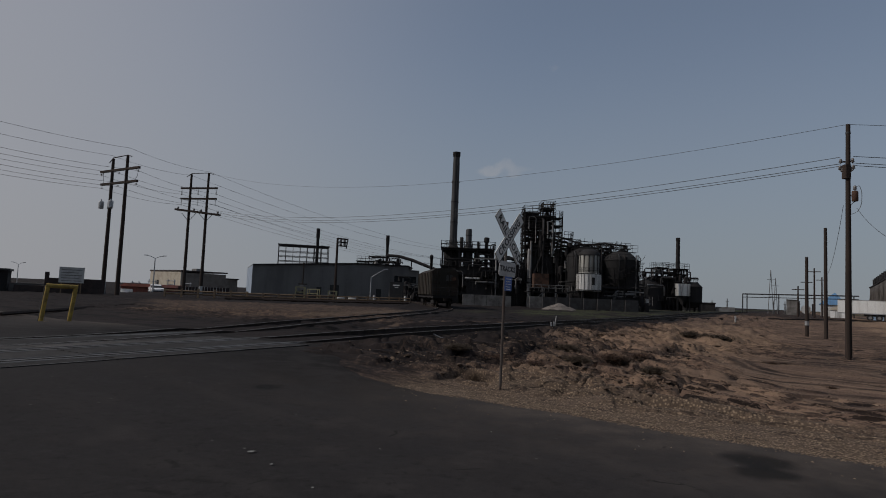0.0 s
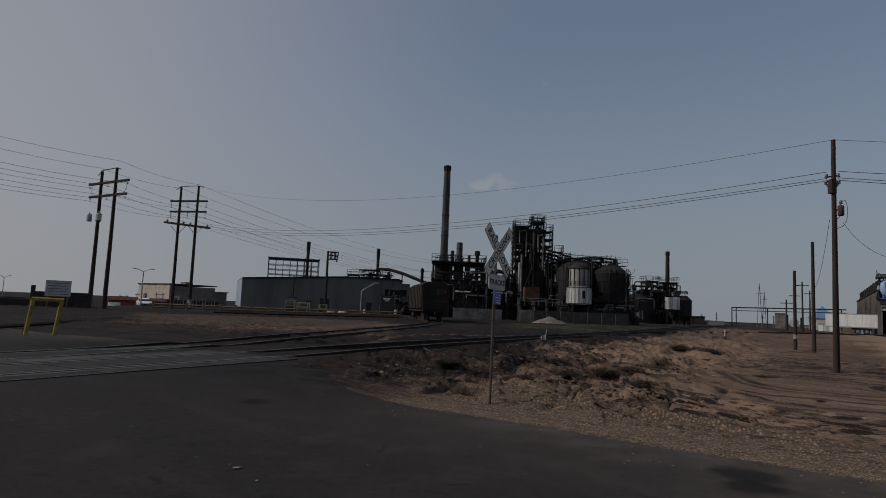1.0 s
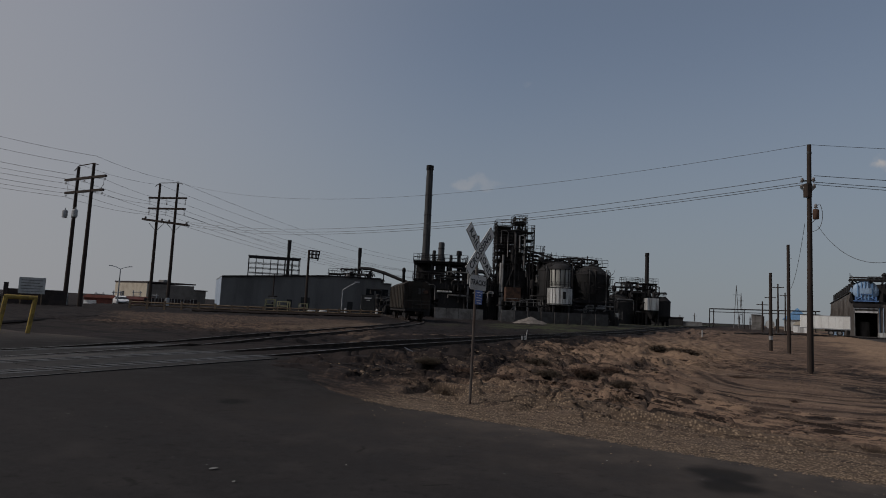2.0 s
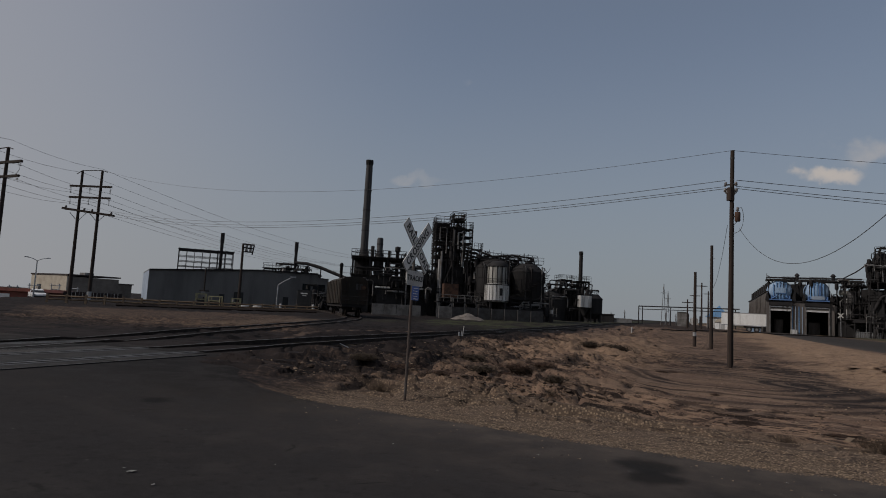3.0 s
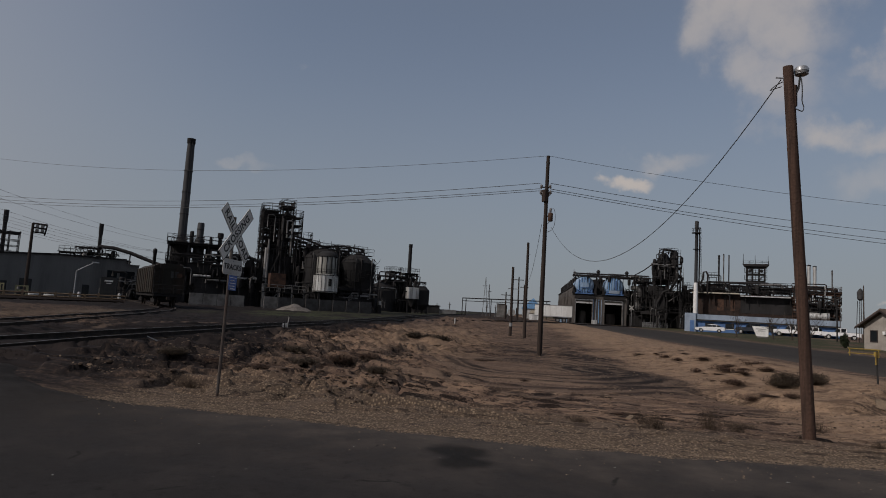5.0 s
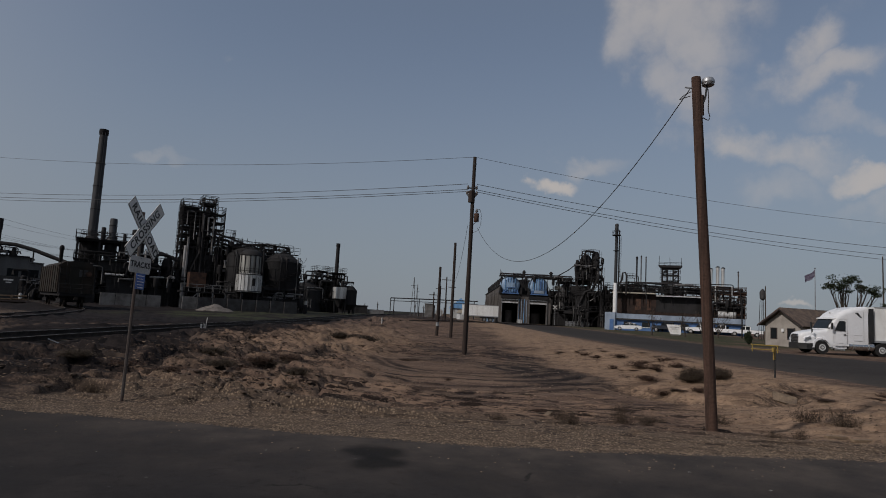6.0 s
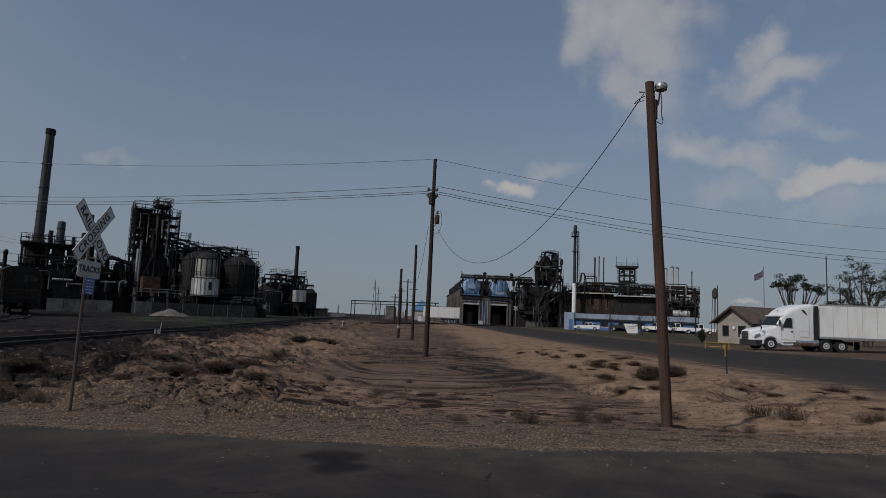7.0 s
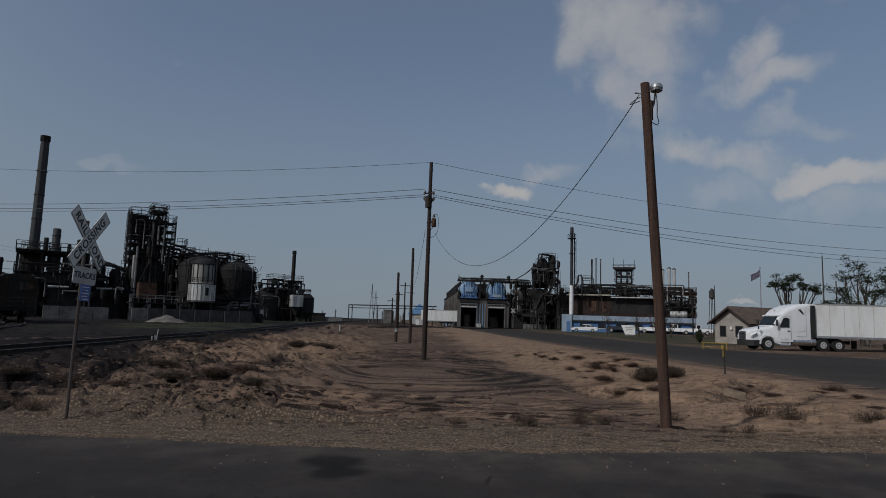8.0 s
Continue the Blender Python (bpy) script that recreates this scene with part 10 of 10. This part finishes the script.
plant("scrub_bush", dome, [(17.3, 13.05, 0.8, 0.52), (17.9, 12.7, 0.7, 0.42), (18.6, 12.9, 0.6, 0.34), (3.6, 18.0, 0.95, 0.26), (3.15, 14.5, 0.6, 0.17), (4.6, 16.5, 0.8, 0.22), (0.35, 14.8, 0.7, 0.18), (13.3, 30.4, 1.5, 0.36), (14.3, 31.2, 1.2, 0.26), (12.2, 30.6, 1.0, 0.35), (4.9, 14.4, 0.6, 0.18)],
      "rounded olive-brown scrub bush on the sandy bank", "shrub", "scrub bushes", rng)
# low reddish brush, pressed flat
mats = [part("brush_mat", clump(rng, 160, 1.0, 0.6, 0.0, 9), "heath", smooth=0) for _ in range(2)]
spots = [(21.1, 18.4, 0.9, 0.3), (22.6, 18.3, 1.1, 0.32), (17.0, 14.7, 0.7, 0.22), (15.4, 12.6, 0.6, 0.3), (22.8, 21.3, 0.8, 0.25), (18.1, 7.85, 0.7, 0.28), (3.9, 15.15, 0.55, 0.28), (4.5, 16.4, 0.8, 0.32), (8.9, 10.5, 0.4, 0.1), (20.2, 16.9, 0.6, 0.2), (19.0, 16.0, 0.7, 0.22), (5.6, 17.5, 0.7, 0.25), (19.2, 18.2, 0.5, 0.3), (19.6, 17.3, 0.7, 0.34), (20.7, 16.3, 0.8, 0.36), (16.6, 14.2, 0.6, 0.34), (17.5, 13.4, 0.7, 0.5), (15.7, 11.6, 0.5, 0.28), (22.5, 22.5, 0.6, 0.3), (23.5, 24.3, 0.7, 0.3), (2.0, 13.4, 0.7, 0.14), (1.2, 15.0, 0.9, 0.2)]
while len(spots) < 90:
    x, y = at(rng.uniform(12, 36), rng.uniform(6.6, 11.6)) if len(spots) < 44 else at(rng.uniform(9, 30), rng.uniform(-9.0, 2.0)) if len(spots) < 50 else at(rng.uniform(26, 48), rng.uniform(-8.6, -1.0))
    if away(x, y) > 10.6 and noise.noise((x * 0.25, y * 0.25, 12)) > -0.05:
        spots.append((x, y, rng.uniform(0.25, 0.85), rng.uniform(0.04, 0.12)))
spots = [(x, y, w * 1.15, h * 0.62) for x, y, w, h in spots]
plant("brush_mat", mats, spots, "low mat of dry reddish-brown brush on the sand", "dry brush", "brush mats", rng)

# loose stones along the road edge and over the bank
def stones(name, count, place, lo, hi, label, seed, material="stone"):
    r_ = random.Random(seed)
    m = Mesh()
    low_ = [(math.cos(k * 1.2566), math.sin(k * 1.2566), 0.0) for k in range(5)]
    high_ = [(0.72 * math.cos(k * 1.2566 + 0.6), 0.72 * math.sin(k * 1.2566 + 0.6), 0.5) for k in range(5)]
    shape = low_ + high_ + [(0.08, 0.05, 0.68)]
    faces = [(k, (k + 1) % 5, 5 + k) for k in range(5)] + [((k + 1) % 5, 5 + (k + 1) % 5, 5 + k) for k in range(5)] + [(5 + k, 5 + (k + 1) % 5, 10) for k in range(5)]
    for _ in range(count):
        x, y = place(r_)
        z = height(x, y) + (0.024 if away(x, y) < road_edge(x, y) else 0)
        s, a = lo + (hi - lo) * r_.random() ** 3, r_.uniform(0, 6.28)
        ca, sa3, f, g = math.cos(a), math.sin(a), r_.uniform(0.55, 1.0), r_.uniform(0.5, 1.0)
        k0 = len(m.v)
        for px, py, pz in shape:
            j = r_.uniform(0.8, 1.2)
            m.v.append((x + s * j * (px * ca - py * f * sa3), y + s * j * (px * sa3 + py * f * ca), z - 0.15 * s + s * pz * g))
        m.f += [tuple(k0 + i for i in fc) for fc in faces]
    return tagged(part(name, m, material, smooth=0), label, "gravel", kind="stuff")


def by_edge(r_):
    while True:
        u, w = r_.uniform(-7, 16), abs(r_.gauss(0, 1.0))
        x0, y0 = 0.8 * u, -0.6 * u
        v = road_edge(x0 + 5.4, y0 + 7.2) - 0.25 + w * 1.1 if r_.random() < 0.993 else road_edge(x0 + 5.4, y0 + 7.2) - 0.2 - abs(r_.gauss(0, 0.6))
        x, y = x0 + 0.6 * v, y0 + 0.8 * v
        if across(x, y) > -6.8:
            return x, y


def on_bank(r_):
    while True:
        x, y = at(r_.uniform(10, 34), r_.uniform(-9.8, 11))
        if away(x, y) > 9.5 and r_.random() < 0.5 + noise.noise((x * 0.4, y * 0.4, 3)):
            return x, y


stones("gravel", 54000, by_edge, 0.005, 0.019, "loose pale gravel along the asphalt edge", 3)
stones("earth_clods", 9000, on_bank, 0.010, 0.042, "brown earth clods strewn over the sandy low ground", 14, "clod")
stones("scattered_stones", 4200, on_bank, 0.010, 0.045, "scattered small stones over the sandy bank", 4)


def by_sign(r_):
    while True:
        x, y = at(r_.uniform(7, 27), r_.uniform(-7.6, -2.0))
        if away(x, y) > 9.6 and r_.random() < 0.35 + noise.noise((x * 0.5, y * 0.5, 8)):
            return x, y


stones("rubble", 5200, by_sign, 0.012, 0.085, "rubble of brown earth clods and broken stones on the bank", 6, "clod")
stones("pale_rubble", 800, by_sign, 0.012, 0.06, "scattered pale broken stones on the bank", 7)
cu = thing("concrete_slab", pose(17.0, 9.95, height(17.0, 9.95), 42, 12, -48), "half-buried pale concrete slab beside the gully", "slab")
part("slab", Mesh().slab(-0.3, -0.16, -0.12, 0.3, 0.16, 0.07, 0.03), "stone", cu)
for x, y, a, w in ((11.5, 5.4, -22, 0.5), (11.4, 5.8, -30, 0.35), (8.4, 9.6, 40, 0.5)):
    pl = thing("timber_scrap", pose(x, y, height(x, y), 0, 0, a), "small grey plank lying on the gravel", "plank", "plank scraps")
    part("plank", Mesh().slab(-w / 2, -0.05, 0, w / 2, 0.05, 0.04, 0.005), "wood", pl)

# patches and litter on the asphalt
LITTER = [(-1.8, 6.1, 0.09), (-1.5, 5.7, 0.05), (-1.9, 6.2, 0.03), (-0.6, 6.4, 0.03), (-1.0, 5.1, 0.04), (6.2, 4.7, 0.05), (4.7, 5.6, 0.04), (4.5, 6.0, 0.03), (6.4, 3.9, 0.05), (0.6, 7.4, 0.03), (2.2, 7.0, 0.03)]
for x, y, s in LITTER:
    m = Mesh()
    n = 9
    vs = [(0, 0, 0.012)] + [(s * (1 + 0.35 * math.sin(3 * k + x * 9)) * math.cos(2 * math.pi * k / n), 0.7 * s * math.sin(2 * math.pi * k / n), 0.002 + 0.008 * (k % 2)) for k in range(n)]
    m.add(vs, [(0, 1 + k, 1 + (k + 1) % n) for k in range(n)])
    ob = part("litter_scrap", m, "dullsilver", smooth=0)
    ob.matrix_world = pose(x, y, 0.025, 0, 0, x * 77) @ Matrix.Scale(0.42, 4)
    tagged(ob, "small crumpled pale scrap on the asphalt", "litter", "litter scraps")
